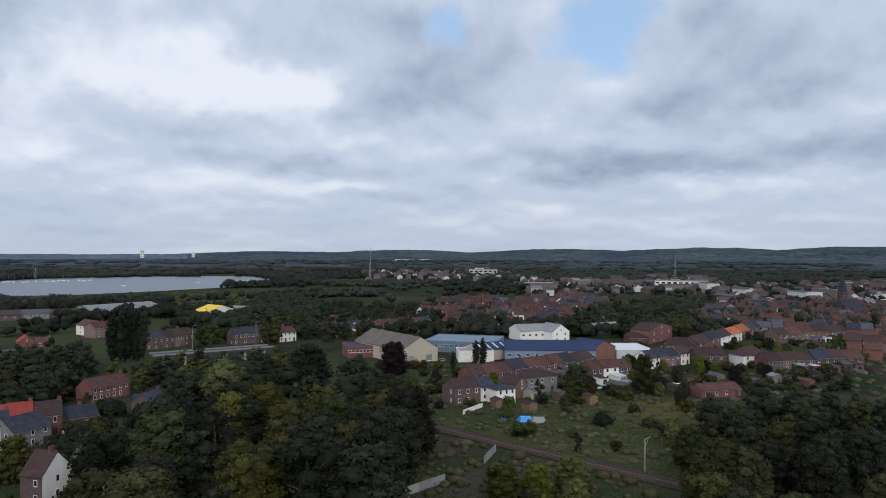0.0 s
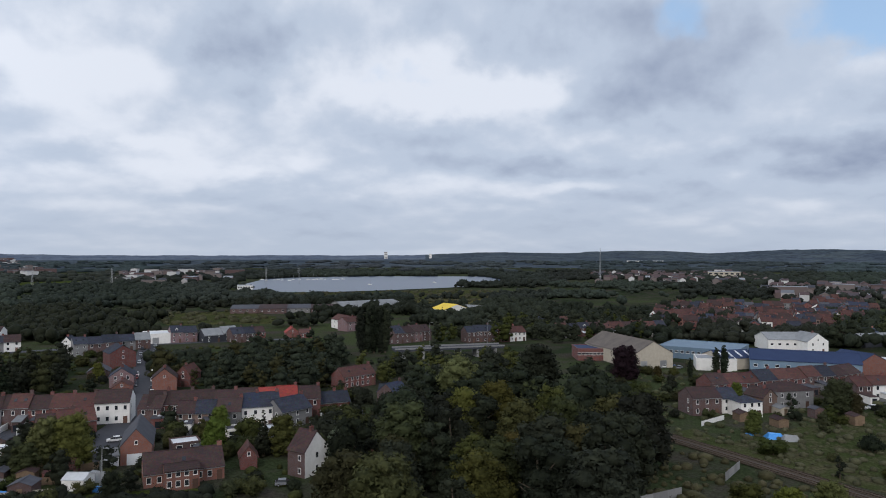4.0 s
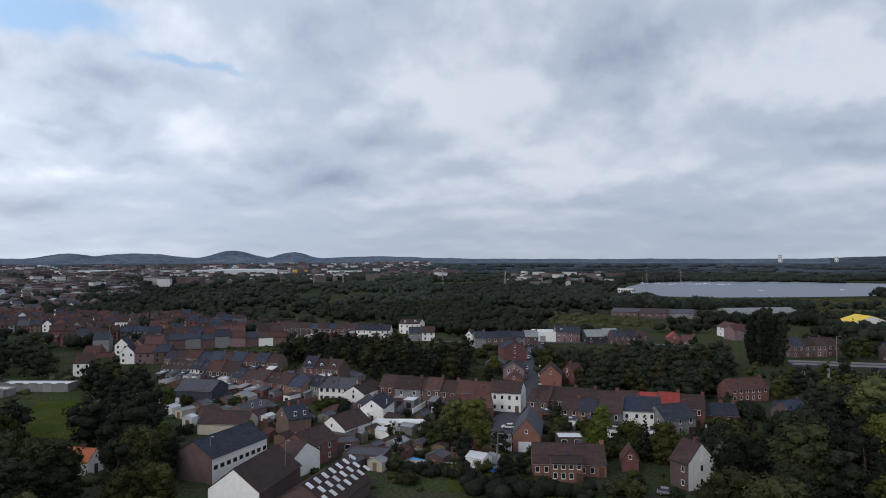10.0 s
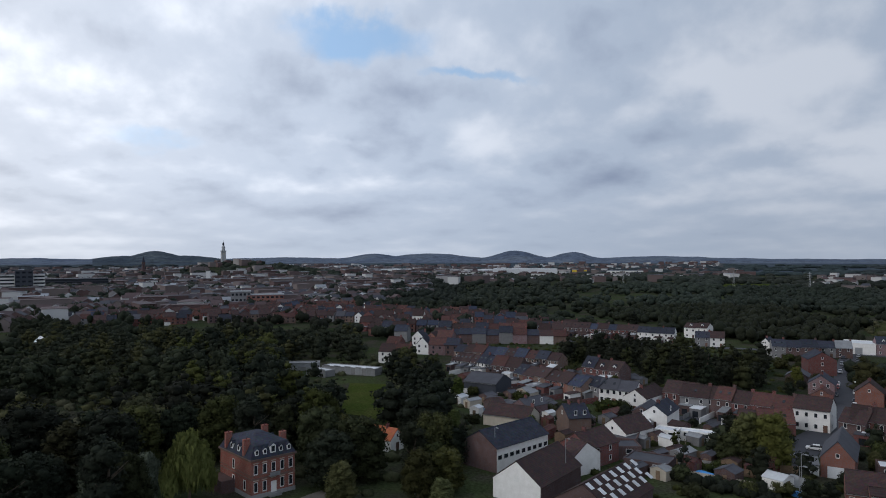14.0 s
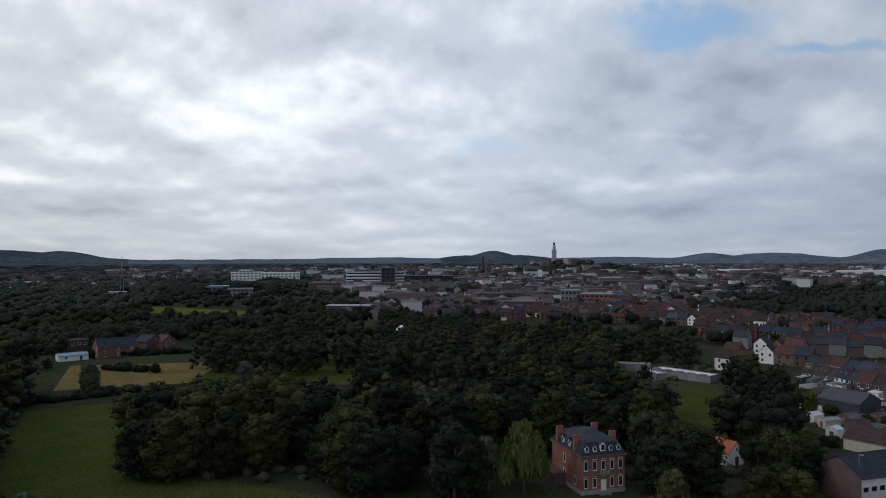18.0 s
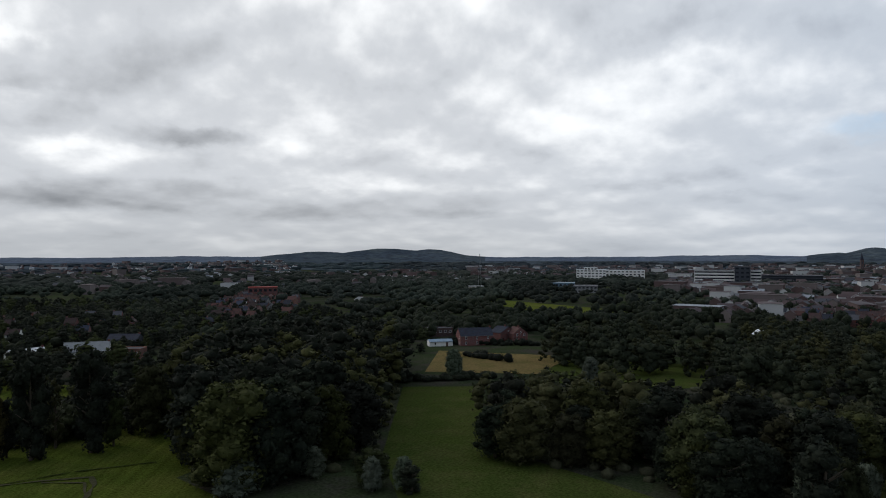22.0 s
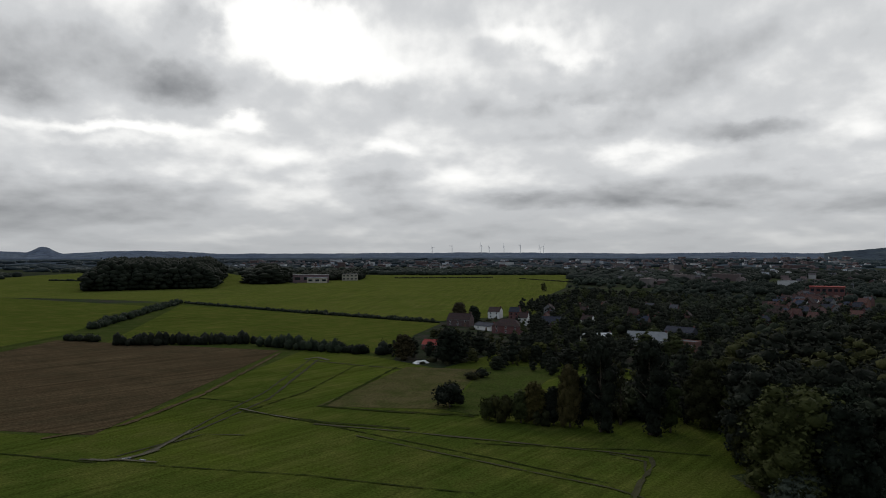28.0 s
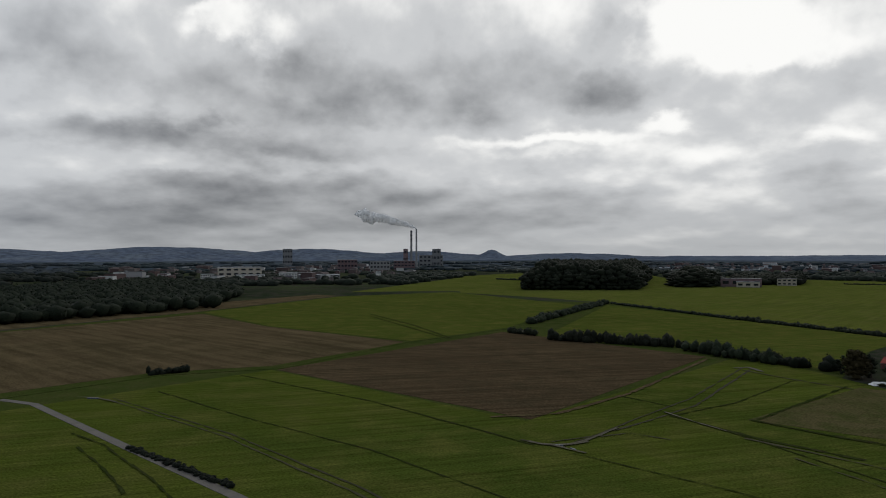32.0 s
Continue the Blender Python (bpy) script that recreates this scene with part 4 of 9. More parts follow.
KINDS = {
    "broad": [make_tree("broad", s, m) for s, m in ((1, LEAF), (2, LEAF_OLIVE), (3, LEAF_DARK), (4, LEAF_DARK), (5, LEAF))],
    "wood": [make_tree("broad", s, m, False) for s, m in ((11, LEAF), (12, LEAF_DARK), (13, LEAF_DARK), (14, LEAF_DARK))] + [make_tree("tall", 15, LEAF_DARK, False), make_tree("tall", 16, LEAF, False)],
    # mostly LEAF_DARK: shade of the backlit park trees is put into leaf colour
    "park": [make_tree("broad", s, m) for s, m in ((101, LEAF_DARK), (102, LEAF_DARK), (103, LEAF), (104, LEAF_DARK), (106, LEAF))] + [make_tree("tall", 105, LEAF_DARK)],
    "tall": [make_tree("tall", s, m) for s, m in ((21, LEAF_DARK), (22, LEAF), (23, LEAF_DARK))],
    "poplar": [make_tree("column", s, LEAF_DARK) for s in (31, 32)],
    "conifer": [make_tree("conifer", s, LEAF_DARK) for s in (41, 42)],
    "willow": [make_tree("willow", 51, LEAF_WILLOW)],
    "dead": [make_tree("conifer", 43, LEAF_BROWN)],
    "copper": [make_tree("broad", 61, LEAF_COPPER)],
    "light": [make_tree("broad", s, LEAF_LIGHT) for s in (71, 72)],
    "silver": [make_tree("broad", s, LEAF_GREY) for s in (81, 82)],
    "bush": [make_tree("bush", s, m) for s, m in ((91, LEAF), (92, LEAF_DARK), (93, LEAF))],
}
TREELABELS = {"park": "large dark green broadleaf tree in a wood", "broad": "full-crowned green broadleaf tree", "wood": "dark green broadleaf tree in a wood", "tall": "tall narrow-crowned dark green tree",
              "poplar": "slim columnar dark green poplar tree", "conifer": "dark green conical conifer tree", "willow": "yellow-green weeping willow tree",
              "dead": "brown dying conifer tree", "copper": "dark purple copper beech tree", "light": "fresh light green broadleaf tree", "silver": "pale grey-green leafy tree", "bush": "low dense green garden bush"}
TREE_RND = random.Random(5)


def tree(at, height, kind="broad", fat=1.0, label="", group=""):
    data = TREE_RND.choice(KINDS[kind])
    base = 3.6 if kind == "bush" else 12.0
    s = height / base
    ob = new("bush" if kind == "bush" else "tree", data[0])
    ob.matrix_basis = Matrix.LocRotScale((at[0], at[1], 0), Euler((0, 0, TREE_RND.uniform(0, 6.28))), (s * fat, s * fat, s))
    tagged(ob, label or TREELABELS[kind], "bush" if kind == "bush" else "tree", group)
    part("crown", data[1], ob)
    return ob


def inside(p, ring):
    x, y, hit = p[0], p[1], False
    for (x0, y0), (x1, y1) in zip(ring, ring[1:] + ring[:1]):
        if (y0 > y) != (y1 > y) and x < (x1 - x0) * (y - y0) / (y1 - y0) + x0:
            hit = not hit
    return hit


def scatter(ring, gap, seed):
    """Uneven places about gap metres apart inside a ring."""
    rnd = random.Random(seed)
    xs, ys = [p[0] for p in ring], [p[1] for p in ring]
    out = []
    y = min(ys)
    row = 0
    while y < max(ys):
        x = min(xs) + (row % 2) * gap / 2
        while x < max(xs):
            p = (x + rnd.uniform(-0.38, 0.38) * gap, y + rnd.uniform(-0.38, 0.38) * gap)
            if inside(p, ring):
                out.append(p)
            x += gap
        y += gap * 0.87
        row += 1
    return out


def grove(ring, gap, low, high, seed, kinds=("wood",), group="wood", fat=1.2, reach=196.0):
    """Trees over a ring: those within reach of the clearing stand singly, the deeper wood is joined."""
    rnd = random.Random(seed)
    deep = {}
    for p in scatter(ring, gap * 0.8, seed):
        if built(p, 2.0) or cleared(p):
            continue
        h, kind, f = rnd.uniform(low, high), rnd.choice(kinds), fat * rnd.uniform(0.9, 1.2)
        if math.hypot(*p) < reach:
            tree(p, h, "park" if kind == "wood" else kind, f, group=group)
        else:
            v, t, mat = SHAPES[rnd.choice(KINDS["wood" if kind in ("broad", "tall", "park") else kind])[1].name]
            deep.setdefault(mat.name, []).append((v, t, mat, p, h / (3.6 if kind == "bush" else 12.0), f, rnd.uniform(0, 6.28)))
    for rows in deep.values():
        V, T, off = [], [], 0
        for v, t, mat, p, k, f, a in rows:
            c, s = math.cos(a) * k * f, math.sin(a) * k * f
            V.append(v @ np.array([[c, s, 0], [-s, c, 0], [0, 0, k]]) + (p[0], p[1], 0))
            T.append(t + off)
            off += len(v)
        tagged(new("woodland", np_mesh("woodland", np.concatenate(V), np.concatenate(T), rows[0][2], True)), "dense dark green broadleaf wood", "woodland", kind="stuff")


def lumps(places, sizes, rng, flat=0.8, m=26, fine=0.2, ball=None):
    """Rounded leafy lumps for far woods and hedges: a dented body and m small leaf clumps on each."""
    iv, it = ball or ICO1
    n, k = len(places), len(iv)
    places, sizes = np.asarray(places, float), np.asarray(sizes, float)
    core = iv[None] * rng.uniform(0.72, 1.02, (n, k, 1)) * (sizes * (1, 1, flat))[:, None, :] + places[:, None, :]
    tri = (it[None] + (np.arange(n) * k)[:, None, None]).reshape(-1, 3)
    u = rng.normal(size=(n, m, 3))
    u[:, :, 2] = np.abs(u[:, :, 2]) - 0.35
    u /= np.linalg.norm(u, axis=2, keepdims=True)
    p = u * rng.uniform(0.8, 1.1, (n, m, 1)) * (sizes * (1, 1, flat))[:, None, :] + places[:, None, :]
    t1, t2 = facing(rng, u, 0.7)
    s = np.minimum(sizes[:, None, :1], sizes[:, None, 2:]) * fine * rng.uniform(0.6, 1.4, (n, m, 1))
    leaf = np.stack([p - t1 * s, p + t1 * s, p + t2 * s * 1.3], 2).reshape(-1, 3)
    lt = np.arange(len(leaf)).reshape(-1, 3) + n * k
    return np.concatenate([core.reshape(-1, 3), leaf]), np.concatenate([tri, lt])


def far_wood(ring, gap, low, high, seed, label, mat=None, z=0.0, name="woodland"):
    pts = [p for p in scatter(ring, gap, seed) if not built(p, 3.0)]
    if not pts:
        return
    rng = np.random.default_rng(seed)
    h = rng.uniform(low, high, len(pts))
    w = gap * rng.uniform(0.65, 1.0, len(pts))
    if high > 25:
        # tall trees: crowns piled from the ground up, lower towards the edge of the wood
        c, s = [], []
        for (x, y), hh, ww in zip(pts, h, w):
            rim = 1e9
            for (x0, y0), (x1, y1) in zip(ring, ring[1:] + ring[:1]):
                f = max(0.0, min(1.0, ((x - x0) * (x1 - x0) + (y - y0) * (y1 - y0)) / ((x1 - x0) ** 2 + (y1 - y0) ** 2)))
                rim = min(rim, math.hypot(x - x0 - f * (x1 - x0), y - y0 - f * (y1 - y0)))
            hh *= min(1.0, 0.5 + rim / 50)
            for f in ((0.2, 0.45, 0.68, 0.86) if rim < 35 else (0.8,)):
                c.append((x + rng.normal() * gap * 0.3, y + rng.normal() * gap * 0.3, land(x, y) + hh * f))
                s.append((ww * 1.15, ww * 1.15, hh * 0.2))
        v, t = lumps(c, s, rng, 1.0, 16, 0.12)
    else:
        c = np.array([(x, y, land(x, y) + hh * 0.45) for (x, y), hh in zip(pts, h)])
        v, t = lumps(c, np.stack([w, w, h * 0.65], 1), rng, 0.85, 20, 0.13)
    tagged(new(name, np_mesh(name, v, t, mat or LEAF_DARK, True)), label, "woodland", kind="stuff")


def hedge(a, b, h, w, seed, label="clipped dark green hedge", mat=None, wild=0.35):
    """An untrimmed hedge: many small overlapping bushes along a line."""
    ln = math.hypot(b[0] - a[0], b[1] - a[1])
    n = max(6, int(ln / (w * 0.16)))
    rng = np.random.default_rng(seed)
    k = np.linspace(0, 1, n) + rng.normal(size=n) * 0.3 / n
    wave = 0.75 + 0.5 * np.interp(k, np.linspace(0, 1, max(3, n // 6)), rng.uniform(0, 1, max(3, n // 6)))
    hh = h * rng.uniform(1 - wild, 1 + wild, n) * wave
    c = np.stack([a[0] + (b[0] - a[0]) * k, a[1] + (b[1] - a[1]) * k, hh * 0.4 * rng.uniform(0.7, 1.2, n)], 1) + rng.normal(size=(n, 3)) * (w * 0.22, w * 0.22, 0)
    q = w * rng.uniform(0.3, 0.5, n)
    v, t = lumps(c, np.stack([q, q, hh * 0.62], 1), rng, 0.85, 26, 0.13)
    tagged(new("hedge", np_mesh("hedge", v, t, mat or LEAF_DARK, True)), label, "hedge")


# ---------------------------------------------------------------- ground patches
def patch(name, ring, mat, z, label, category="field", kind="structure", cell=0.0):
    """A flat piece of ground cover over a ring of places."""
    s = Shape().prism(ring if area(ring) > 0 else ring[::-1], z - 0.6, z)
    OPEN.append((min(q[0] for q in ring), max(q[0] for q in ring), min(q[1] for q in ring), max(q[1] for q in ring), ring))
    return tagged(new(name, s.mesh(name, mat)), label, category, kind=kind)


def area(ring):
    return sum(x0 * y1 - x1 * y0 for (x0, y0), (x1, y1) in zip(ring, ring[1:] + ring[:1])) / 2


def strip(name, line, width, mat, z, label, category="road", t=0.6, kind="structure"):
    """A road or track of a given width along a line of places."""
    if name != "wheel_track":
        for p, q in zip(line, line[1:]):
            ang, w, mid = frame_of(p, q)
            a = radians(ang)
            claim(ang, w, (mid[0] + math.sin(a) * width / 2, mid[1] - math.cos(a) * width / 2), width)
    s = Shape()
    pts = [Vector((*p, 0)) for p in line]
    lefts, rights = [], []
    for i, p in enumerate(pts):
        d = (pts[min(i + 1, len(pts) - 1)] - pts[max(i - 1, 0)]).normalized()
        n = Vector((-d.y, d.x, 0)) * width / 2
        lefts.append(p + n), rights.append(p - n)
    for i in range(len(pts) - 1):
        a, b, c, d = rights[i], rights[i + 1], lefts[i + 1], lefts[i]
        s.face((a.x, a.y, z), (b.x, b.y, z), (c.x, c.y, z), (d.x, d.y, z))
        s.face((d.x, d.y, z), (c.x, c.y, z), (c.x, c.y, z - t), (d.x, d.y, z - t)).face((b.x, b.y, z), (a.x, a.y, z), (a.x, a.y, z - t), (b.x, b.y, z - t))
    return tagged(new(name, s.mesh(name, mat)), label, category, kind=kind)



def rut(line, width, mat, z, label, seed):
    """A worn wheel track: it wavers, swells and fades out in places."""
    rnd = random.Random(seed)
    run, piece = [], []
    for p, q in zip(line, line[1:]):
        n = max(1, int(math.hypot(q[0] - p[0], q[1] - p[1]) / 2.5))
        run += [(p[0] + (q[0] - p[0]) * i / n, p[1] + (q[1] - p[1]) * i / n) for i in range(n)]
    run.append(line[-1])
    s, sway, i = Shape(), 0.0, 0
    last = None
    for i, p in enumerate(run):
        a, b = run[max(i - 1, 0)], run[min(i + 1, len(run) - 1)]
        d = math.hypot(b[0] - a[0], b[1] - a[1]) or 1.0
        nx, ny = -(b[1] - a[1]) / d, (b[0] - a[0]) / d
        sway = sway * 0.8 + rnd.uniform(-0.14, 0.14)
        w = width * rnd.uniform(0.35, 0.75) if rnd.random() > 0.12 else width * 0.12
        now = ((p[0] + nx * (sway - w), p[1] + ny * (sway - w), z), (p[0] + nx * (sway + w), p[1] + ny * (sway + w), z))
        if last:
            s.face(last[0], now[0], now[1], last[1])
        last = now
    return tagged(new("wheel_track", s.mesh("wheel_track", mat)), label, "track", kind="structure")
# ---------------------------------------------------------------- land
# rises on the skyline: bearing, height in degrees above level, half width in degrees
RISES = ((328, 0.78, 10), (339, 0.66, 9), (350, 0.56, 8), (3, 0.43, 7), (13, 0.3, 6), (315, 0.75, 9), (65.5, 0.72, 1.9), (61.0, 0.6, 1.5), (72.5, 0.48, 3.6), (77, 0.5, 2.0), (54, 0.24, 4.0), (84, 0.16, 5),
         (93.7, 0.66, 1.9), (91.5, 0.36, 1.8), (96, 0.34, 1.6), (103, 0.14, 5), (126.4, 0.68, 2.4), (129.8, 0.74, 4.2), (135.5, 0.5, 3.4), (146, 0.12, 4), (166, 0.1, 9),
         (198.2, 0.58, 0.8), (192, 0.28, 4), (204, 0.46, 4), (213, 0.66, 6), (224, 0.8, 8), (238, 0.75, 9))


def skyline(az):
    top = 0.0
    for a, e, w in RISES:
        k = (az - a + 180) % 360 - 180
        top = max(top, e * math.exp(-(k / w) ** 2 * 0.9))
    fine = noise.noise(Vector((az * 0.7, 2.5, 0.0))) * 0.05 + noise.noise(Vector((az * 3.1, 7.5, 0.0))) * 0.025
    return -0.3 + top + fine


def land(x, y):
    """Height of the ground: level nearby, lifting slowly to the far skyline."""
    r = math.hypot(x, y)
    mx, my = bearing(87.4, 1850)
    mound = 34 * math.exp(-((x - mx) ** 2 + (y - my) ** 2) / 170 ** 2)
    if r < 1900:
        return mound if mound > 0.05 else 0.0
    az = math.degrees(math.atan2(-x, y)) % 360
    full = 52 + 4300 * math.tan(radians(skyline(az)))
    base = 52 + 4300 * math.tan(radians(-0.42))
    k = min((r - 1900) / 2400, 1.0)
    low = base * k * k * (3 - 2 * k)
    j = max(0.0, min((r - 3500) / 800, 1.0))
    return mound + low + (full - base) * j * j * (3 - 2 * j)


def ring_sheet(name, radii, steps, mat, label, category, first=0, count=None):
    s = Shape()
    for r in radii:
        for k in range(steps):
            x, y = bearing(360 * k / steps, r)
            s.v.append((x, y, land(x, y)))
    for i in range(len(radii) - 1):
        for k in range(first, first + (count or steps)):
            k %= steps
            a, b = i * steps + k, i * steps + (k + 1) % steps
            s.f.append((a, b, b + steps, a + steps)[::-1])
    if radii[0] < 1:
        s.f.append(tuple(range(steps)))
    ob = new(name, s.mesh(name, mat, True))
    return tagged(ob, label, category, kind="structure")


ring_sheet("ground", [0.5, 60, 130, 250, 450, 800, 1300, 1550, 1650, 1750, 1850, 1950, 2050, 2150, 2300], 360, EARTH, "rough green and brown ground of gardens and verges", "ground")
# plain and skyline sheets carry their haze in the material colour
ring_sheet("far_plain", [2300, 2700, 3100, 3500], 720, WOODS_HAZED, "far wooded plain tinted blue with haze", "plain")
for a_, b_, m_, l_ in ((20, 89, HILLS_HAZED, "hazy blue hills on the skyline"), (89, 98, WOODS_HAZED, "dark wooded heap on the skyline"), (98, 122, HILLS_HAZED, "hazy blue plain on the skyline"), (122, 140, WOODS_HAZED, "dark wooded hill on the skyline"),
                       (140, 240, HILLS_HAZED, "hazy blue plain on the skyline"), (240, 380, WOODS_HAZED, "dark wooded ridge on the skyline")):
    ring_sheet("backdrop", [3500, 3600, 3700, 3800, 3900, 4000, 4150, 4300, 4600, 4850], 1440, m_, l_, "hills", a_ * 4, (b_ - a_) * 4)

# water
patch("water", [(-635.4, 907.8), (-540.0, 809.2), (-477.3, 795.6), (-424.7, 823.9), (-372.3, 891.2), (-320.7, 979.0), (-277.6, 1100.4), (-268.5, 1209.3), (-387.6, 1452.2), (-586.2, 1403.4), (-730.0, 1286.2), (-751.7, 1166.5)],
      WATER, 0.15, "pale grey-blue lake with a rippled surface", "lake")
patch("meadow", [(-418.9, 661.6), (-476.8, 766.5), (-402.9, 813.4), (-301.7, 921.1), (-223.9, 916.8), (-185.9, 786.6), (-295.3, 707.0)], PASTURE, 0.1, "rough olive green meadow beside the lake", "meadow")
patch("meadow", [(-230.1, 583.3), (-273.1, 708.8), (-197.4, 769.8), (-168.6, 637.3)], STRAW, 0.12, "yellowing rough meadow", "meadow")
patch("meadow", [(-414.0, 478.1), (-363.2, 525.9), (-306.0, 492.1), (-280.1, 442.4), (-343.1, 408.7)], PASTURE, 0.1, "rough green paddock behind the houses", "meadow")
patch("meadow", [(-839.7, 699.9), (-1048.4, 882.4), (-994.7, 1002.4), (-859.1, 878.7)], GRASS, 0.1, "distant green meadow", "meadow")

# farmland
patch("field_margin", [(255.0, -165.0), (455.0, -300.0), (438.0, -500.0), (430.0, -740.0), (112.0, -740.0), (-88.0, -498.0), (-40.0, -320.0), (-50.0, -200.0), (60.0, -120.0), (200.0, -120.0)], GRASS, 0.03, "grass margins between the fields", "field")
patch("field", [(214.9, -185.0), (189.3, -260.7), (58.6, -210.9), (-7.6, -388.9), (-59.9, -301.7), (-124.6, -370.3), (-166.3, -146.7), (-156.3, -157.4), (-97.2, -145.4), (-84.6, -52.8), (86.9, -31.2), (231.5, -130.5)],
      CROP_DEEP, 0.05, "wide green crop field with wheel tracks", "field")
patch("field", [(187.0, -261.7), (57.4, -213.0), (10.8, -373.3), (137.9, -441.6)], PLOUGH, 0.12, "ploughed brown field", "field")
patch("field", [(254.7, -169.1), (233.1, -235.5), (195.9, -269.9), (174.3, -370.9), (305.6, -414.3), (418.3, -479.9), (450.3, -298.9)], STUBBLE, 0.1, "brown harvested stubble field", "field")
patch("field", [(430.3, -493.7), (301.9, -415.8), (173.4, -376.9), (142.6, -469.8), (141.4, -697.8), (343.0, -871.6), (434.4, -733.1)], CROP, 0.08, "green crop field on a gentle slope", "field")
patch("field", [(463.1, -307.4), (439.2, -496.7), (440.2, -742.8), (478.7, -753.0), (540.0, -358.4)], STUBBLE, 0.07, "harvested brown strip along the field edge", "field")
patch("field", [(470.8, -823.9), (544.2, -1565.3), (494.3, -1728.3), (316.4, -1446.1), (-115.1, -701.3), (-195.3, -550.3), (-91.7, -501.8), (114.0, -751.7), (127.3, -746.2), (353.2, -897.7)], CROP_PALE, 0.06, "pale green field beyond the hedges", "field")
patch("field", [(106.6, -412.9), (112.2, -706.0), (-97.5, -488.5), (-35.9, -355.6), (-21.4, -403.5), (105.0, -442.6)], CROP, 0.1, "green field between hedges", "field")
patch("field", [(-71.8, -846.2), (-123.4, -1454.6), (-557.9, -1395.5), (-357.7, -915.5), (-209.8, -639.0), (-193.6, -545.4), (-101.4, -508.1), (112.5, -759.5), (325.8, -857.1), (562.2, -1478.7), (166.8, -1663.4)], CROP_PALE, 0.09, "broad pale green field", "field")
patch("field", [(8.0, -1525.0), (-528.9, -1358.5), (-319.5, -859.5), (-210.8, -657.2), (-109.2, -514.8), (3.2, -616.0)], CROP_PALE, 0.11, "bright yellow-green field", "field")
patch("field", [(-5.1, -237.2), (-46.3, -309.5), (-76.5, -295.7), (-46.7, -224.5)], STRAW, 0.12, "dry straw-coloured paddock", "field")
patch("field", [(-46.2, -222.1), (-80.9, -302.4), (-115.4, -295.3), (-59.8, -210.0)], GRASS, 0.13, "small green garden paddock", "field")
patch("meadow", [(-214.5, -171.8), (-233.2, -146.4), (-161.4, -102.3), (-152.7, -66.8), (-143.8, -36.5), (-95.3, -71.6), (-136.4, -116.4)], GRASS, 0.08, "dark green meadow between woods", "meadow")
patch("meadow", [(-247.6, -185.9), (-305.4, -220.0), (-327.0, -152.3), (-270.6, -142.3)], HAY, 0.1, "dry yellow hay meadow", "meadow")
patch("meadow", [(-270.6, -142.3), (-323.4, -150.6), (-337.8, -72.2), (-303.3, -62.5), (-239.2, -102.2)], GRASS, 0.1, "green meadow in the park", "meadow")
patch("meadow", [(-675.8, -466.6), (-690.7, -437.2), (-613.6, -228.2), (-533.7, -253.7)], CROP_PALE, 0.1, "sloping green field above the houses", "meadow")
patch("meadow", [(-284.4, 55.3), (-276.6, 68.5), (-241.5, 67.6), (-212.6, 54.4), (-232.7, 41.8)], GRASS, 0.1, "small bright green lawn", "meadow")
patch("field", [(-5.7, 206.6), (4.4, 220.6), (12.2, 205.8), (62.3, 265.0), (89.8, 254.4), (79.4, 211.7), (55.8, 164.7), (24.2, 187.2)], SCRUB, 0.1, "overgrown green scrubland", "field")
patch("field", [(55.2, 227.5), (67.9, 242.7), (91.3, 248.5), (86.0, 229.5), (66.9, 216.4)], STRAW, 0.14, "dry patch in the scrubland", "field")
patch("lawn", [(-90.1, 123.2), (-116.1, 102.7), (-128.2, 113.4), (-100.1, 130.1)], GRASS, 0.1, "green garden lawn", "lawn")

# roads
strip("road", [(-135.2, 132.1), (-154.4, 160.4), (-164.8, 183.1), (-206.5, 231.6), (-261.0, 295.5), (-285.8, 325.7)], 9, ASPHALT, 0.12, "grey asphalt street between the houses")
strip("road", [(-198.0, 132.2), (-178.9, 153.6), (-160.5, 178.4), (-114.7, 195.3), (-96.4, 207.1)], 7, ASPHALT, 0.1, "grey asphalt street along the terraces")
strip("road", [(-402.2, 185.2), (-346.3, 248.8), (-283.2, 320.7), (-217.4, 370.0)], 7, ASPHALT, 0.1, "grey asphalt street behind the gardens")
strip("track", [(240.5, -171.7), (222.4, -170.9), (151.4, -142.9), (95.2, -121.2)], 2.8, GRAVEL, 0.14, "pale gravel farm track", "track")
strip("track", [(242.4, -173.0), (225.4, -230.9), (187.3, -266.5), (174.3, -370.9), (140.5, -462.8)], 2.5, GRASS, 0.2, "grass strip between fields", "track")

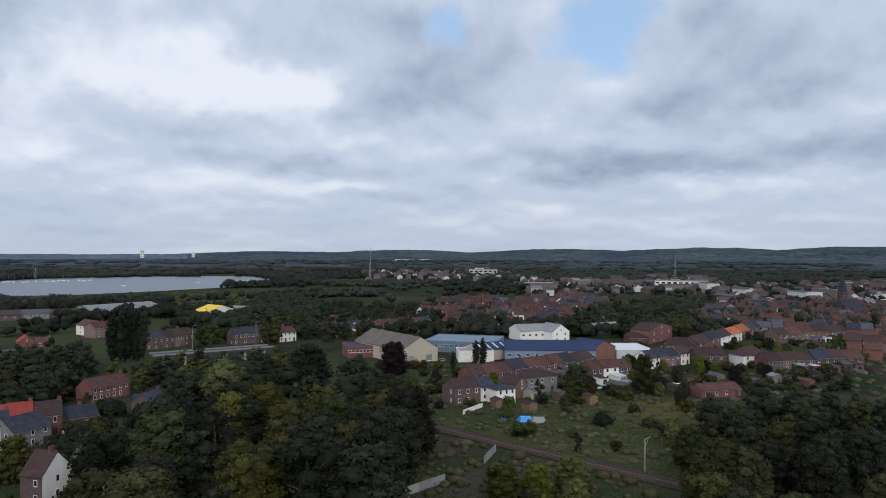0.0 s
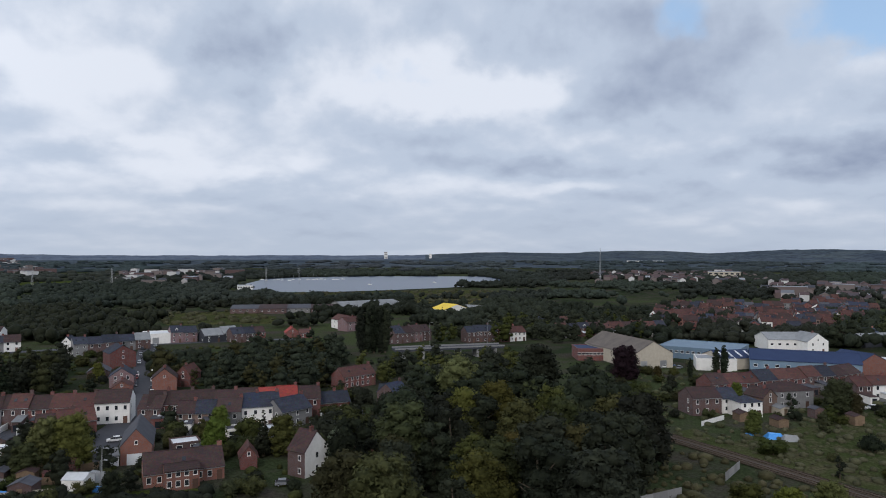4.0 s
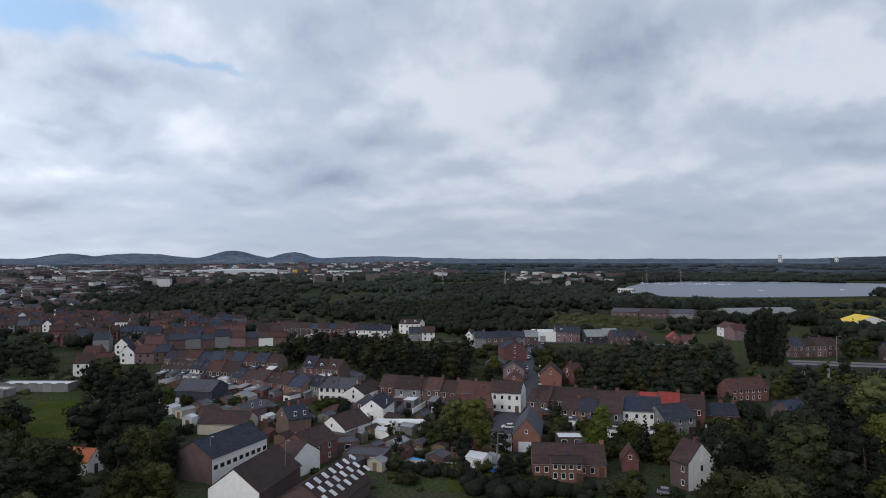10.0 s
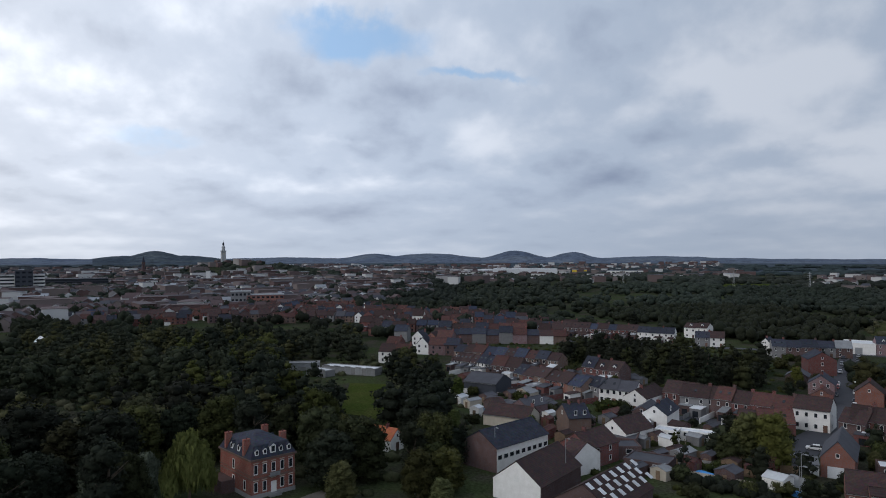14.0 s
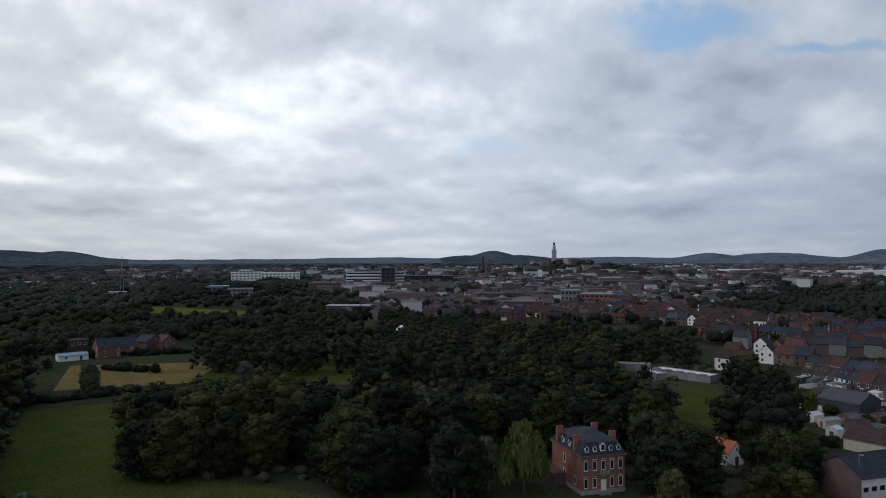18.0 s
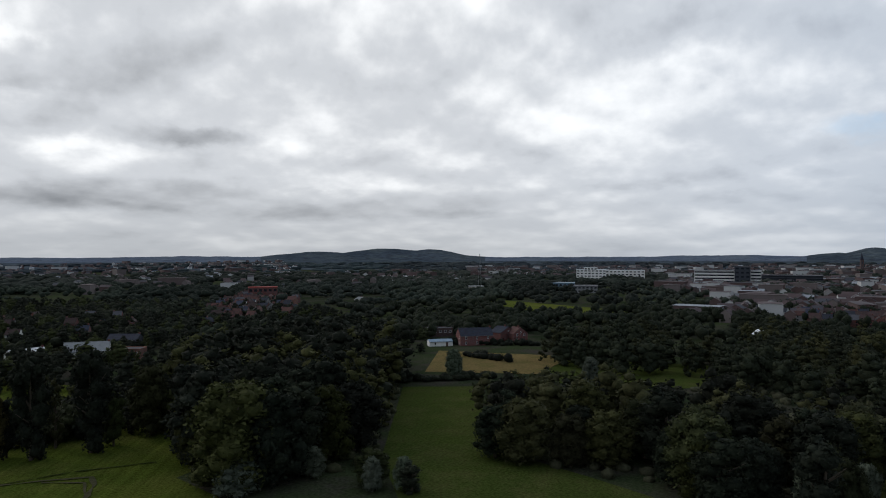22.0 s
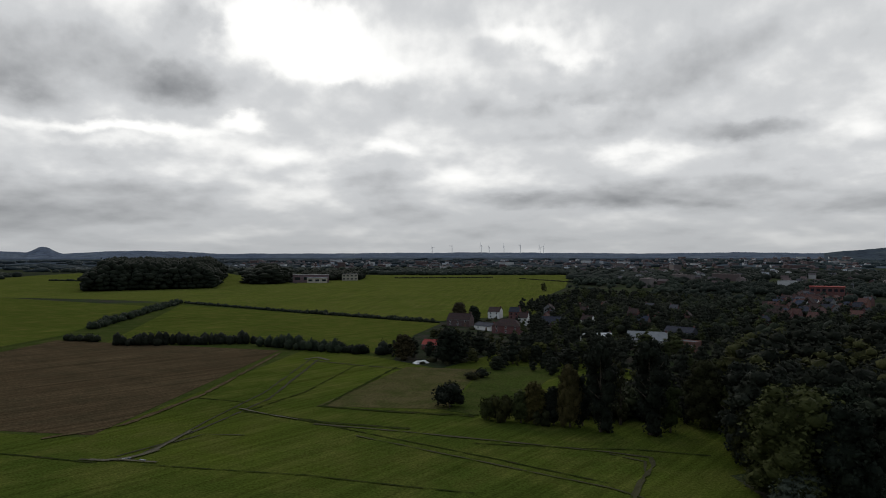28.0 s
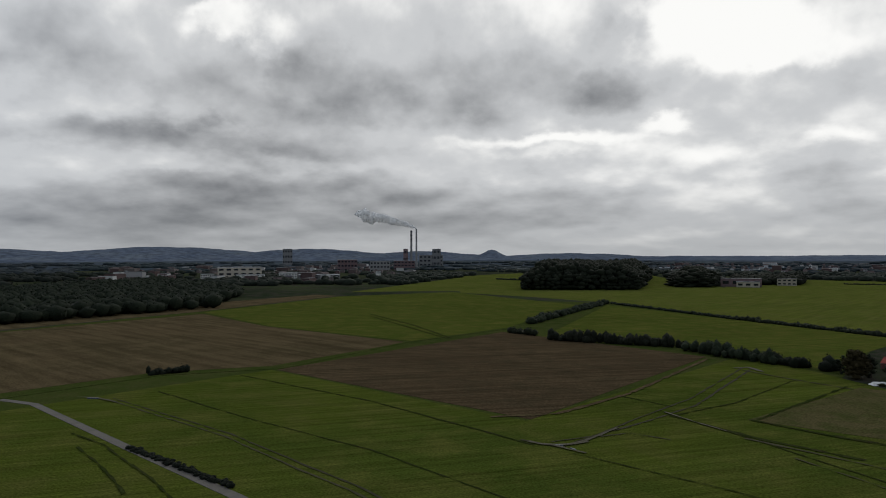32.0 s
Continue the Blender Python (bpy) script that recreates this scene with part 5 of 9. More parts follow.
# wheel tracks, ditches and wet patches in the crops
for i_, (line_, w_, m_, l_) in enumerate((
        ([(204.5, -188.3), (133.2, -163.9), (100.7, -148.5), (75.6, -136.8), (60.9, -128.5)], 0.7, MUD, "dark wheel track in the crop"), ([(203.7, -185.7), (132.7, -161.0), (101.1, -145.5), (77.1, -134.4), (62.4, -126.5)], 0.7, MUD, "dark wheel track in the crop"),
        ([(199.1, -204.0), (141.6, -182.0), (87.3, -164.0), (43.8, -142.5)], 0.6, VERGE, "faint wheel track in the crop"), ([(193.1, -244.5), (116.3, -218.3), (48.8, -184.8)], 0.9, VERGE, "rough line in the crop"),
        ([(53.9, -188.7), (41.5, -185.2), (34.3, -202.7), (23.8, -223.2), (10.9, -252.4), (-8.5, -339.6)], 1.1, MUD, "muddy wheel track across the field"), ([(45.4, -189.7), (35.5, -200.4), (26.8, -226.5), (13.4, -262.8), (-4.9, -341.7)], 0.8, MUD, "muddy wheel track across the field"),
        ([(33.9, -200.3), (27.0, -207.3), (15.3, -203.9)], 0.8, MUD, "curved wheel track"), ([(17.6, -234.8), (-7.9, -213.6), (-31.2, -201.8)], 1.8, VERGE, "dark ditch in the field"), ([(19.7, -238.3), (-1.1, -217.7), (-38.6, -178.4), (-67.2, -145.9)], 0.7, VERGE, "dark wheel track in the crop"),
        ([(35.8, -259.2), (18.6, -248.2)], 0.8, VERGE, "rough line in the crop"), ([(-4.9, -336.3), (-24.6, -318.3), (-43.4, -304.7)], 1.2, MUD, "wet track beside the paddock"), ([(17.5, -233.1), (-1.3, -261.7), (-24.6, -318.3)], 0.7, VERGE, "faint track"),
        ([(37.7, -180.9), (-0.8, -165.0), (-36.3, -145.4)], 0.6, VERGE, "faint wheel track in the crop"), ([(-45.7, -183.1), (-69.6, -173.6), (-85.1, -169.1), (-101.3, -159.8)], 0.8, VERGE, "dark wheel track in the crop"),
        ([(-3.7, -212.9), (-28.3, -199.5), (-55.4, -182.0), (-77.8, -168.2), (-85.9, -161.5), (-83.5, -155.5), (-73.5, -143.8), (-65.9, -131.4)], 1.2, MUD, "looping muddy farm track"), ([(-77.1, -166.8), (-82.8, -158.8), (-78.5, -150.5), (-64.9, -132.1)], 0.8, MUD, "looping muddy farm track"),
        ([(-15.2, -197.1), (-41.9, -168.3), (-66.2, -143.1), (-70.7, -135.6)], 0.7, MUD, "dark wheel track in the crop"), ([(-12.3, -232.6), (-40.3, -220.0), (-55.0, -214.1)], 0.9, VERGE, "rough field edge"),
        ([(-5.9, -237.3), (-30.0, -223.2), (-53.1, -212.4)], 1.6, VERGE, "rough grass margin of the paddock"), ([(-7.9, -238.1), (-41.6, -309.3)], 1.4, VERGE, "rough grass margin of the paddock"), ([(70.0, -211.1), (51.6, -223.0), (34.4, -264.3), (9.9, -365.9)], 2.0, STUBBLE, "worn margin of the ploughed field"),
        ([(175.9, -147.2), (157.5, -141.6), (123.8, -124.5), (106.3, -114.0)], 0.8, VERGE, "dark wheel track in the grass"), ([(162.2, -137.4), (139.7, -125.6), (121.1, -114.3)], 0.8, VERGE, "dark wheel track in the grass"),
        ([(382.7, -546.4), (272.0, -510.7), (155.8, -391.9)], 1.2, VERGE, "faint track across the green slope"), ([(283.1, -529.4), (212.2, -461.2), (157.9, -398.6)], 1.5, VERGE, "faint track in the crop"))):
    rut(line_, w_ * 0.85, m_, 0.17 + 0.005 * i_, l_, len(line_) + int(w_ * 10))
for i_, (line_, w_) in enumerate((([(51.4, -187.5), (47.4, -186.2), (42.6, -186.9), (39.4, -189.3), (36.5, -193.5)], 2.2), ([(43.9, -186.4), (38.2, -183.5), (34.4, -182.2)], 1.6), ([(38.2, -190.3), (34.1, -201.5), (30.9, -211.6)], 1.5), ([(-1.7, -340.1), (-7.8, -345.1), (-13.7, -334.0)], 2.5),
                                  ([(218.3, -184.8), (210.4, -186.4), (198.4, -183.7)], 1.6), ([(19.7, -238.3), (9.8, -227.6), (0.7, -219.3)], 1.0))):
    rut(line_, w_ * 0.65, MUD_PALE, 0.34 + 0.005 * i_, "pale trodden mud where tracks meet", i_)
for line_, w_ in (([(43.5, -186.4), (41.5, -186.8)], 0.45), ([(39.1, -185.1), (37.5, -183.9)], 0.4), ([(213.0, -184.6), (208.9, -185.9)], 0.5)):
    strip("puddle", line_, w_, WATER, 0.38, "small puddle reflecting the grey sky", "puddle")

# far woods
far_wood([(510.5, -256.3), (805.8, -404.5), (953.6, -976.7), (581.4, -740.6), (455.9, -538.6)], 11, 9, 15, 201, "dark valley wood beyond the fields")
far_wood([(78.9, -1100.0), (22.5, -1120.8), (19.0, -1314.8), (92.4, -1288.3)], 10, 20, 30, 203, "dark farm copse at the field end")
far_wood([(-7.5, -1189.5), (-107.2, -1246.5), (-127.0, -1475.6), (-8.9, -1404.6)], 14, 10, 18, 204, "trees round a distant farm")
far_wood([(268.3, -952.4), (117.3, -1008.2), (157.0, -1550.8), (383.2, -1471.7)], 7.5, 30, 40, 202, "dark square wood amid the fields")
# ---------------------------------------------------------------- far houses
def far_kit(i, wall, roof, w, d, eave, ridge, along):
    k = kept(("far", i), lambda: (gable_walls(w, d, eave, ridge, along).mesh("house", wall), gable_roof(w, d, eave, ridge, along).mesh("roof", roof),
                                  Shape().box(-0.45, 0.45, -0.3, 0.3, 0, 1.7).mesh("chimney", BRICK_RED)))
    return (*k, w, d, ridge, "distant %s house with a %s" % (WALLNAMES[wall.name], ROOFNAMES[roof.name]), eave)


FAR = [far_kit(i, *q) for i, q in enumerate((
    (BRICK_RED, TILE_BROWN, 7, 9, 5.4, 8.6, "x"), (BRICK_RED, TILE_RED, 7.5, 9, 5.6, 8.8, "x"), (BRICK_BROWN, SLATE, 8, 9, 5.4, 8.4, "x"), (WHITE, TILE_BROWN, 8, 9, 5.2, 8.2, "x"),
    (BRICK_TAN, TILE_RED, 7.5, 9, 5.2, 8.4, "x"), (BRICK_ORANGE, TILE_BROWN, 7, 10, 5.0, 8.4, "y"), (WHITE, SLATE, 7, 9, 5.0, 8.2, "y"), (BRICK_PINK, TILE_RED, 9, 9, 5.6, 9.0, "x"), (GREY, SLATE, 8, 10, 6.0, 9.0, "x")))]


def far_house(p, ang, rnd, group, windows=True):
    me = rnd.choice(FAR)
    if built(p, -0.6) or in_open(p):
        return
    claim(ang, me[3], p, me[4])
    k = rnd.uniform(0.92, 1.12)
    h = new("house", me[0])
    h.matrix_basis = Matrix.LocRotScale((p[0], p[1], land(*p)), Euler((0, 0, radians(ang))), (1, 1, k))
    tagged(h, me[6], "house", group)
    part("roof", me[1], h)
    part("chimney", me[2], h, pose(me[3] / 2 - 0.6, me[4] / 2, me[5] - 0.6))
    if windows:
        a, b = window_meshes(1.1, 1.4)
        for x, z in ((-1.8, 3.4), (1.8, 3.4), (-1.8, 0.9)):
            part("window", b, h, pose(x, -0.03, z))


FARWALLS = (BRICK_RED, BRICK_RED, BRICK_BROWN, BRICK_TAN, BRICK_ORANGE, BRICK_BROWN, BRICK_RED, WHITE, GREY)
FARROOFS = (TILE_BROWN, TILE_BROWN, TILE_RED, TILE_RED, SLATE, SLATE_BLUE, TILE_BROWN, SLATE, TILE_RED, TILE_BROWN, SHEET_DARK, TILE_BROWN)


def add_moved(pile, mat, shape, p, ang, z):
    s = pile.setdefault(mat.name, (mat, Shape()))[1]
    c, q, i = math.cos(radians(ang)), math.sin(radians(ang)), len(s.v)
    s.v += [(p[0] + x * c - y * q, p[1] + x * q + y * c, z + h) for x, y, h in shape.v]
    s.f += [tuple(i + k for k in f) for f in shape.f]


def joined_house(piles, p, ang, rnd):
    """One house of a far street, with chimney, windows and a lean-to behind, into the street's meshes."""
    w, d, e = rnd.uniform(6, 9.5), rnd.uniform(8, 10), rnd.uniform(4.6, 6.2)
    if built(p, -0.6) or in_open(p):
        return
    claim(ang, w, p, d)
    r, along, z = e + rnd.uniform(2.6, 3.8), "y" if rnd.random() < 0.2 else "x", land(*p)
    wall, roof = rnd.choice(FARWALLS), rnd.choice(FARROOFS)
    add_moved(piles[0], wall, gable_walls(w, d, e, r, along), p, ang, z)
    add_moved(piles[1], roof, gable_roof(w, d, e, r, along), p, ang, z)
    if rnd.random() < 0.8:
        x = (w / 2 - 0.6) * rnd.choice((-1, 1)) if along == "x" else 0
        add_moved(piles[0], BRICK_RED, Shape().box(x - 0.45, x + 0.45, d / 2 - 0.3, d / 2 + 0.3, r - 0.8, r + 1.1), p, ang, z)
    glass = Shape()
    for x, h in ((-w * 0.25, 3.3), (w * 0.25, 3.3), (-w * 0.25, 0.9), (w * 0.25, 0.9)):
        for y in (-0.03, d + 0.01):
            glass.box(x - 0.5, x + 0.5, y, y + 0.02, h, h + 1.3)
    add_moved(piles[0], GLASS, glass, p, ang, z)
    if rnd.random() < 0.4:
        x0, k = rnd.uniform(-w / 2, 0), rnd.choice((-1, 1))
        y0, y1 = (-rnd.uniform(3, 6), -0.02) if k < 0 else (d + 0.02, d + rnd.uniform(3, 6))
        h = rnd.uniform(2.4, 3.2)
        add_moved(piles[0], rnd.choice((wall, wall, WHITE)), Shape().box(x0, x0 + w * 0.45, y0, y1, -1, h), p, ang, z)
        add_moved(piles[1], rnd.choice((SHEET_DARK, SHEET_GREY, TILE_BROWN)), Shape().box(x0 - 0.1, x0 + w * 0.45 + 0.1, y0 - 0.1, y1, h + 0.005, h + 0.15), p, ang, z)


def village(ring, row, head, seed, group, gap=1.0, windows=True, skip=0.12, single=450.0):
    """Rows of houses along a heading inside a ring: single houses nearby, joined streets farther off."""
    rnd = random.Random(seed)
    piles = ({}, {})
    c, s = math.cos(radians(head)), math.sin(radians(head))
    turned = [(x * c + y * s, -x * s + y * c) for x, y in ring]
    v = min(q[1] for q in turned) + row / 2
    while v < max(q[1] for q in turned):
        u = min(q[0] for q in turned)
        while u < max(q[0] for q in turned):
            w = v + math.sin(u / 60) * 4 + rnd.uniform(-0.5, 0.5)
            p = (u * c - w * s, u * s + w * c)
            if inside(p, ring) and rnd.random() > skip:
                turn = head + math.degrees(math.cos(u / 60) * 4 / 60)
                if math.hypot(*p) < single:
                    far_house(p, turn, rnd, group, windows)
                else:
                    joined_house(piles, p, turn, rnd)
            u += 7.9 * gap
            if rnd.random() < 0.09:
                u += rnd.uniform(5, 16)
        v += row * rnd.uniform(0.85, 1.2)
    for pile, name, label in ((piles[0], "houses", "brick and rendered houses along a far street"), (piles[1], "rooftops", "tiled and slated roofs of a far street")):
        for mat, shape in pile.values():
            tagged(new(name, shape.mesh(name, mat)), label, "houses", kind="stuff")


def far_town(ring, gap, head, seed, label, big=0.15):
    """A town too far to tell its houses apart: one mesh of walls, one of roofs."""
    rnd = random.Random(seed)
    walls, roofs = Shape(), Shape()
    for p in scatter(ring, gap, seed):
        if rnd.random() < 0.45 or in_open(p):
            continue
        z = land(*p)
        a = radians(head + rnd.choice((0, 90)) + rnd.uniform(-12, 12))
        c, s = math.cos(a), math.sin(a)
        w, d, h = rnd.uniform(7, 16), rnd.uniform(8, 11), rnd.uniform(5, 8)
        if rnd.random() < big:
            w, d, h = rnd.uniform(18, 45), rnd.uniform(12, 22), rnd.uniform(7, 14)
        r = h + (0.5 if w > 18 else 3.0)
        i, j = len(walls.v), len(roofs.v)
        q = [(-w / 2, -d / 2), (w / 2, -d / 2), (w / 2, d / 2), (-w / 2, d / 2)]
        at = lambda x, y, k: (p[0] + x * c - y * s, p[1] + x * s + y * c, z + k)
        walls.v += [at(x, y, -2) for x, y in q] + [at(x, y, h) for x, y in q] + [at(-w / 2, 0, r), at(w / 2, 0, r)]
        walls.f += [(i, i + 1, i + 5, i + 4), (i + 1, i + 2, i + 6, i + 9, i + 5), (i + 2, i + 3, i + 7, i + 6), (i + 3, i, i + 4, i + 8, i + 7)]
        roofs.v += [at(x * 1.04, y * 1.06, h + 0.05) for x, y in q] + [at(-w / 2 * 1.04, 0, r + 0.1), at(w / 2 * 1.04, 0, r + 0.1)]
        roofs.f += [(j, j + 1, j + 5, j + 4), (j + 2, j + 3, j + 4, j + 5)]
    tagged(new("town", walls.mesh("town", FAR_WALL)), label, "town", kind="stuff")
    tagged(new("rooftops", roofs.mesh("rooftops", FAR_ROOF)), "brown and grey " + "roofs of the distant town", "roofs", kind="stuff")


V1 = "village beyond the factory"
village([(-19.5, 499.0), (-17.6, 649.9), (44.6, 725.8), (103.8, 569.2), (68.7, 483.2)], 27, -8, 401, V1, windows=False, skip=0.15)
village([(39.8, 512.9), (40.1, 652.4), (156.8, 823.5), (162.4, 657.8), (91.7, 502.7)], 30, 12, 402, V1, windows=False, skip=0.18)
village([(168.7, 469.0), (201.4, 572.9), (275.7, 662.8), (385.3, 667.6), (429.4, 581.6), (305.6, 413.9), (217.8, 424.8)], 25, -12, 403, V1, windows=False, skip=0.1)
village([(188.9, 336.7), (245.6, 425.6), (333.3, 428.1), (238.5, 306.3)], 28, -30, 404, V1, windows=False, skip=0.15)
far_town([(112.4, 791.1), (106.4, 1136.4), (532.1, 1416.4), (370.9, 891.6)], 24, -10, 411, "pale brick village houses among trees", 0.1)
far_town([(264.8, 662.3), (396.1, 1032.2), (709.9, 1123.4), (805.2, 983.3), (525.2, 641.4)], 26, 5, 412, "far village houses among trees", 0.08)
far_town([(-136.7, 1179.7), (-193.3, 1667.4), (116.7, 1901.9), (171.0, 1204.5)], 30, 0, 413, "scattered far houses beside woods", 0.05)
V2 = "town streets beyond the park"
village([(-427.0, 91.7), (-531.4, 116.3), (-586.5, 41.9), (-690.5, 54.2), (-567.4, 214.4), (-416.7, 239.6), (-359.8, 203.1), (-390.0, 126.4)], 27, 62, 421, V2, windows=False, skip=0.12)
village([(-541.0, -73.5), (-613.0, -103.1), (-714.0, 109.9), (-624.5, 160.9), (-541.2, 130.8), (-550.3, 84.7)], 25, 95, 422, V2, windows=False, skip=0.1)
village([(-320.0, 71.4), (-401.2, 102.6), (-387.2, 132.3), (-324.5, 122.6)], 36, 55, 423, V2)
far_town([(-527.5, -153.0), (-785.1, -195.8), (-1032.7, 142.5), (-737.9, 201.9), (-676.7, 104.1), (-590.5, -99.3)], 16, 95, 431, "dense brick town with reddish roofs", 0.08)
far_town([(-836.8, -276.8), (-1373.6, -432.0), (-1721.6, 127.2), (-1409.8, 442.2), (-782.1, 245.2), (-1032.7, 142.5)], 20, 100, 432, "mixed town buildings with flat and pitched roofs", 0.25)
far_town([(-1250.3, -824.1), (-2057.0, -1356.0), (-3123.7, 481.3), (-2001.9, 1103.6), (-1406.7, 552.9), (-1818.4, 134.3)], 38, 110, 433, "far town with larger blocks", 0.3)
far_town([(-435.8, -884.8), (-718.8, -1595.9), (-1639.6, -1241.4), (-1030.9, -552.5), (-796.6, -687.9)], 60, 130, 434, "distant suburb among trees", 0.12)
far_town([(195.9, -1953.5), (171.6, -2730.5), (-2367.6, -2680.3), (-1421.2, -1498.2), (-617.0, -1578.9)], 55, 170, 435, "distant village across the fields", 0.1)
far_town([(984.1, -847.3), (1699.6, -1562.1), (1104.7, -2256.5), (610.7, -1416.5), (644.9, -1088.4)], 60, 20, 436, "distant works and sheds in the valley", 0.5)
far_town([(-1205.6, 349.5), (-2856.5, 772.8), (-2786.8, 2321.9), (-1255.9, 1152.7), (-1154.3, 764.9)], 55, 60, 437, "distant sheds and factory roofs on the plain", 0.5)
far_town([(-812.7, 856.4), (-1277.6, 1366.6), (-1096.2, 1587.3), (-732.1, 1025.0)], 45, 30, 438, "low buildings beside the marina", 0.4)
V3 = "houses among the trees"
village([(-109.2, -514.8), (-140.3, -598.8), (-213.2, -547.9), (-168.3, -432.4)], 45, 150, 424, V3, 2.0)
village([(-180.4, -424.1), (-246.1, -632.3), (-294.8, -523.2), (-268.3, -404.7)], 51, 140, 425, V3, 2.4, skip=0.3)
village([(-281.2, -395.8), (-460.6, -626.5), (-565.3, -612.6), (-374.5, -405.9)], 39, 120, 426, V3, 1.2, skip=0.45)
# ---------------------------------------------------------------- town by the gardens
RED_MIX = (BRICK_RED, BRICK_BROWN, BRICK_RED, GREY)
ROOF_MIX = (TILE_BROWN, TILE_RED, TILE_BROWN, SLATE, SLATE_BLUE)
G1 = "terraces by the crossroads"
# along the cross street
terrace((-150.7, 170.9), (-107.3, 198.1), 8, 9, 5.8, 9.0, (BRICK_RED, BRICK_RED, BRICK_BROWN), (TILE_RED, TILE_BROWN, TILE_BRIGHT, TILE_BROWN), G1, 3, skyl=0.1, rear=True)
house((-152.8, 169.2), (-146.1, 171.5), 9, 5.2, 8.4, BRICK_BROWN, TILE_BROWN, "brown brick corner house with a brown tiled roof", cols=2, group=G1)
terrace((-138.5, 168.8), (-128.8, 173.7), 2, 8, 5.2, 8.2, (BRICK_TAN,), (TILE_BROWN, SLATE), G1, 7, rear=True)
house((-126.4, 171.0), (-120.2, 174.1), 9, 5.8, 9.0, GREY, TILE_BROWN, "grey rendered house with a brown tiled roof", cols=2, skylights=1, group=G1)
house((-121.4, 175.8), (-117.0, 179.3), 9, 6.4, 9.6, WHITE, SLATE_BLUE, "white rendered house with a blue-grey slate roof", cols=2, skylights=1, group=G1)
house((-117.0, 179.3), (-112.5, 182.8), 9, 6.4, 9.6, WHITE, SLATE, "white rendered house with a dark slate roof", cols=1, skylights=1, gable=(0, 2), group=G1)
house((-109.8, 179.7), (-105.8, 189.9), 9, 5.0, 8.2, GREY, SLATE, "grey house with a dark slate roof", cols=3, gable=(2, 0), group=G1)
terrace((-201.4, 145.8), (-166.5, 166.5), 7, 9, 5.8, 9.0, RED_MIX, (TILE_RED, TILE_BROWN, SLATE_BLUE, TILE_RED, TILE_BROWN), G1, 4, rear=True)
house((-166.5, 166.5), (-158.1, 171.9), 10, 6.4, 9.4, WHITE, TILE_BROWN, "large white corner house with a brown tiled roof", cols=4, gable=(0, 2))
terrace((-167.1, 147.9), (-159.0, 160.1), 3, 8, 3.4, 6.4, (BRICK_RED, BRICK_BROWN), (TILE_RED, TILE_BROWN), G1, 9, floors=1, cols=2)
house((-128.4, 136.6), (-122.9, 141.0), 17, 4.6, 8.6, BRICK_ORANGE, SHEET_DARK, "orange brick workshop with a dark roof and garage door", "workshop", "workshop", along="y", floors=0, cols=0, chimneys=0, garage=4.0)
house((-130.5, 134.3), (-128.7, 136.5), 6, 2.6, 3.6, WHITE, SHEET_GREY, "small white lean-to beside the workshop", "lean_to", "shed", floors=0, cols=0, chimneys=0, garage=2.0)
house((-111.2, 125.1), (-98.9, 137.0), 10, 3.0, 6.4, BRICK_ORANGE, TILE_BROWN, "long low orange brick bungalow with a brown roof", "bungalow", "house", floors=1, cols=8, chimneys=1, skylights=1)
house((-105.1, 124.6), (-100.0, 129.6), 6, 4.4, 5.2, BRICK_ORANGE, TILE_BROWN, "orange brick wing with small windows", "house_wing", "house", floors=2, cols=4, chimneys=0)
house((-99.0, 143.3), (-95.9, 145.7), 6, 2.9, 5.4, BRICK_RED, TILE_RED, "small red brick outbuilding with a red door", "outbuilding", "shed", along="y", floors=0, cols=0, chimneys=0)
house((-81.2, 142.5), (-79.3, 150.3), 5.4, 6.0, 10, BRICK_BROWN, TILE_BROWN, "brick house with a white gable among trees", along="y", cols=1, floors=2, door=False, gable=(2, 2), front=WHITE)
# houses along the side street
house((-238.3, 247.1), (-232.3, 256.5), 12, 6.8, 10, BRICK_RED, SLATE, "tall red brick gabled house by the side street", along="y", cols=1, door=False)
house((-205.9, 213.2), (-199.0, 218.6), 10, 4.2, 7.2, BRICK_PINK, SLATE, "pale brick gabled house by the side street", along="y", cols=2)
house((-192.9, 200.9), (-187.6, 205.1), 8, 3.0, 5.2, BRICK_ORANGE, TILE_RED, "low orange brick house with a red tiled roof", along="y", cols=1, floors=1)
house((-227.4, 223.8), (-221.0, 228.8), 9, 3.0, 5.4, BRICK_BROWN, SHEET_DARK, "low dark-roofed house behind a garden", along="y", cols=2, floors=1)
house((-183.9, 211.0), (-177.2, 216.3), 10, 5.0, 8.6, BRICK_ORANGE, TILE_BROWN, "orange brick gabled house with a brown roof", along="y", cols=0, floors=0)
house((-183.9, 223.8), (-178.1, 225.1), 9, 4.8, 7.8, BRICK_RED, TILE_RED, "red brick gabled house with a white verge", along="y", cols=1)
# street behind the gardens
G2 = "houses on the rear street"
hall((-285.7, 319.0), (-273.5, 328.5), 16, 5.5, 6, WHITE, SHEET_LIGHT, "white flat-roofed shop building", flat=True, doors=1, name="shop", category="shop")
terrace((-273.3, 328.7), (-263.9, 339.7), 2, 10, 6, 9, (BRICK_PINK,), (SLATE,), G2, 21, dorm=0.6)
terrace((-255.8, 335.3), (-244.3, 351.4), 2, 12, 4.5, 8, (DARKWALL, WHITE), (SLATE_BLUE, SHEET_GREY), G2, 22)
terrace((-240.6, 340.3), (-229.1, 356.3), 3, 10, 5, 8, (BRICK_BROWN, BRICK_RED), (SLATE, TILE_RED, TILE_BROWN), G2, 23)
house((-225.6, 373.3), (-219.6, 378.1), 9, 3, 6, BRICK_RED, TILE_BRIGHT, "small house with a bright red roof", along="y", floors=1, cols=1)
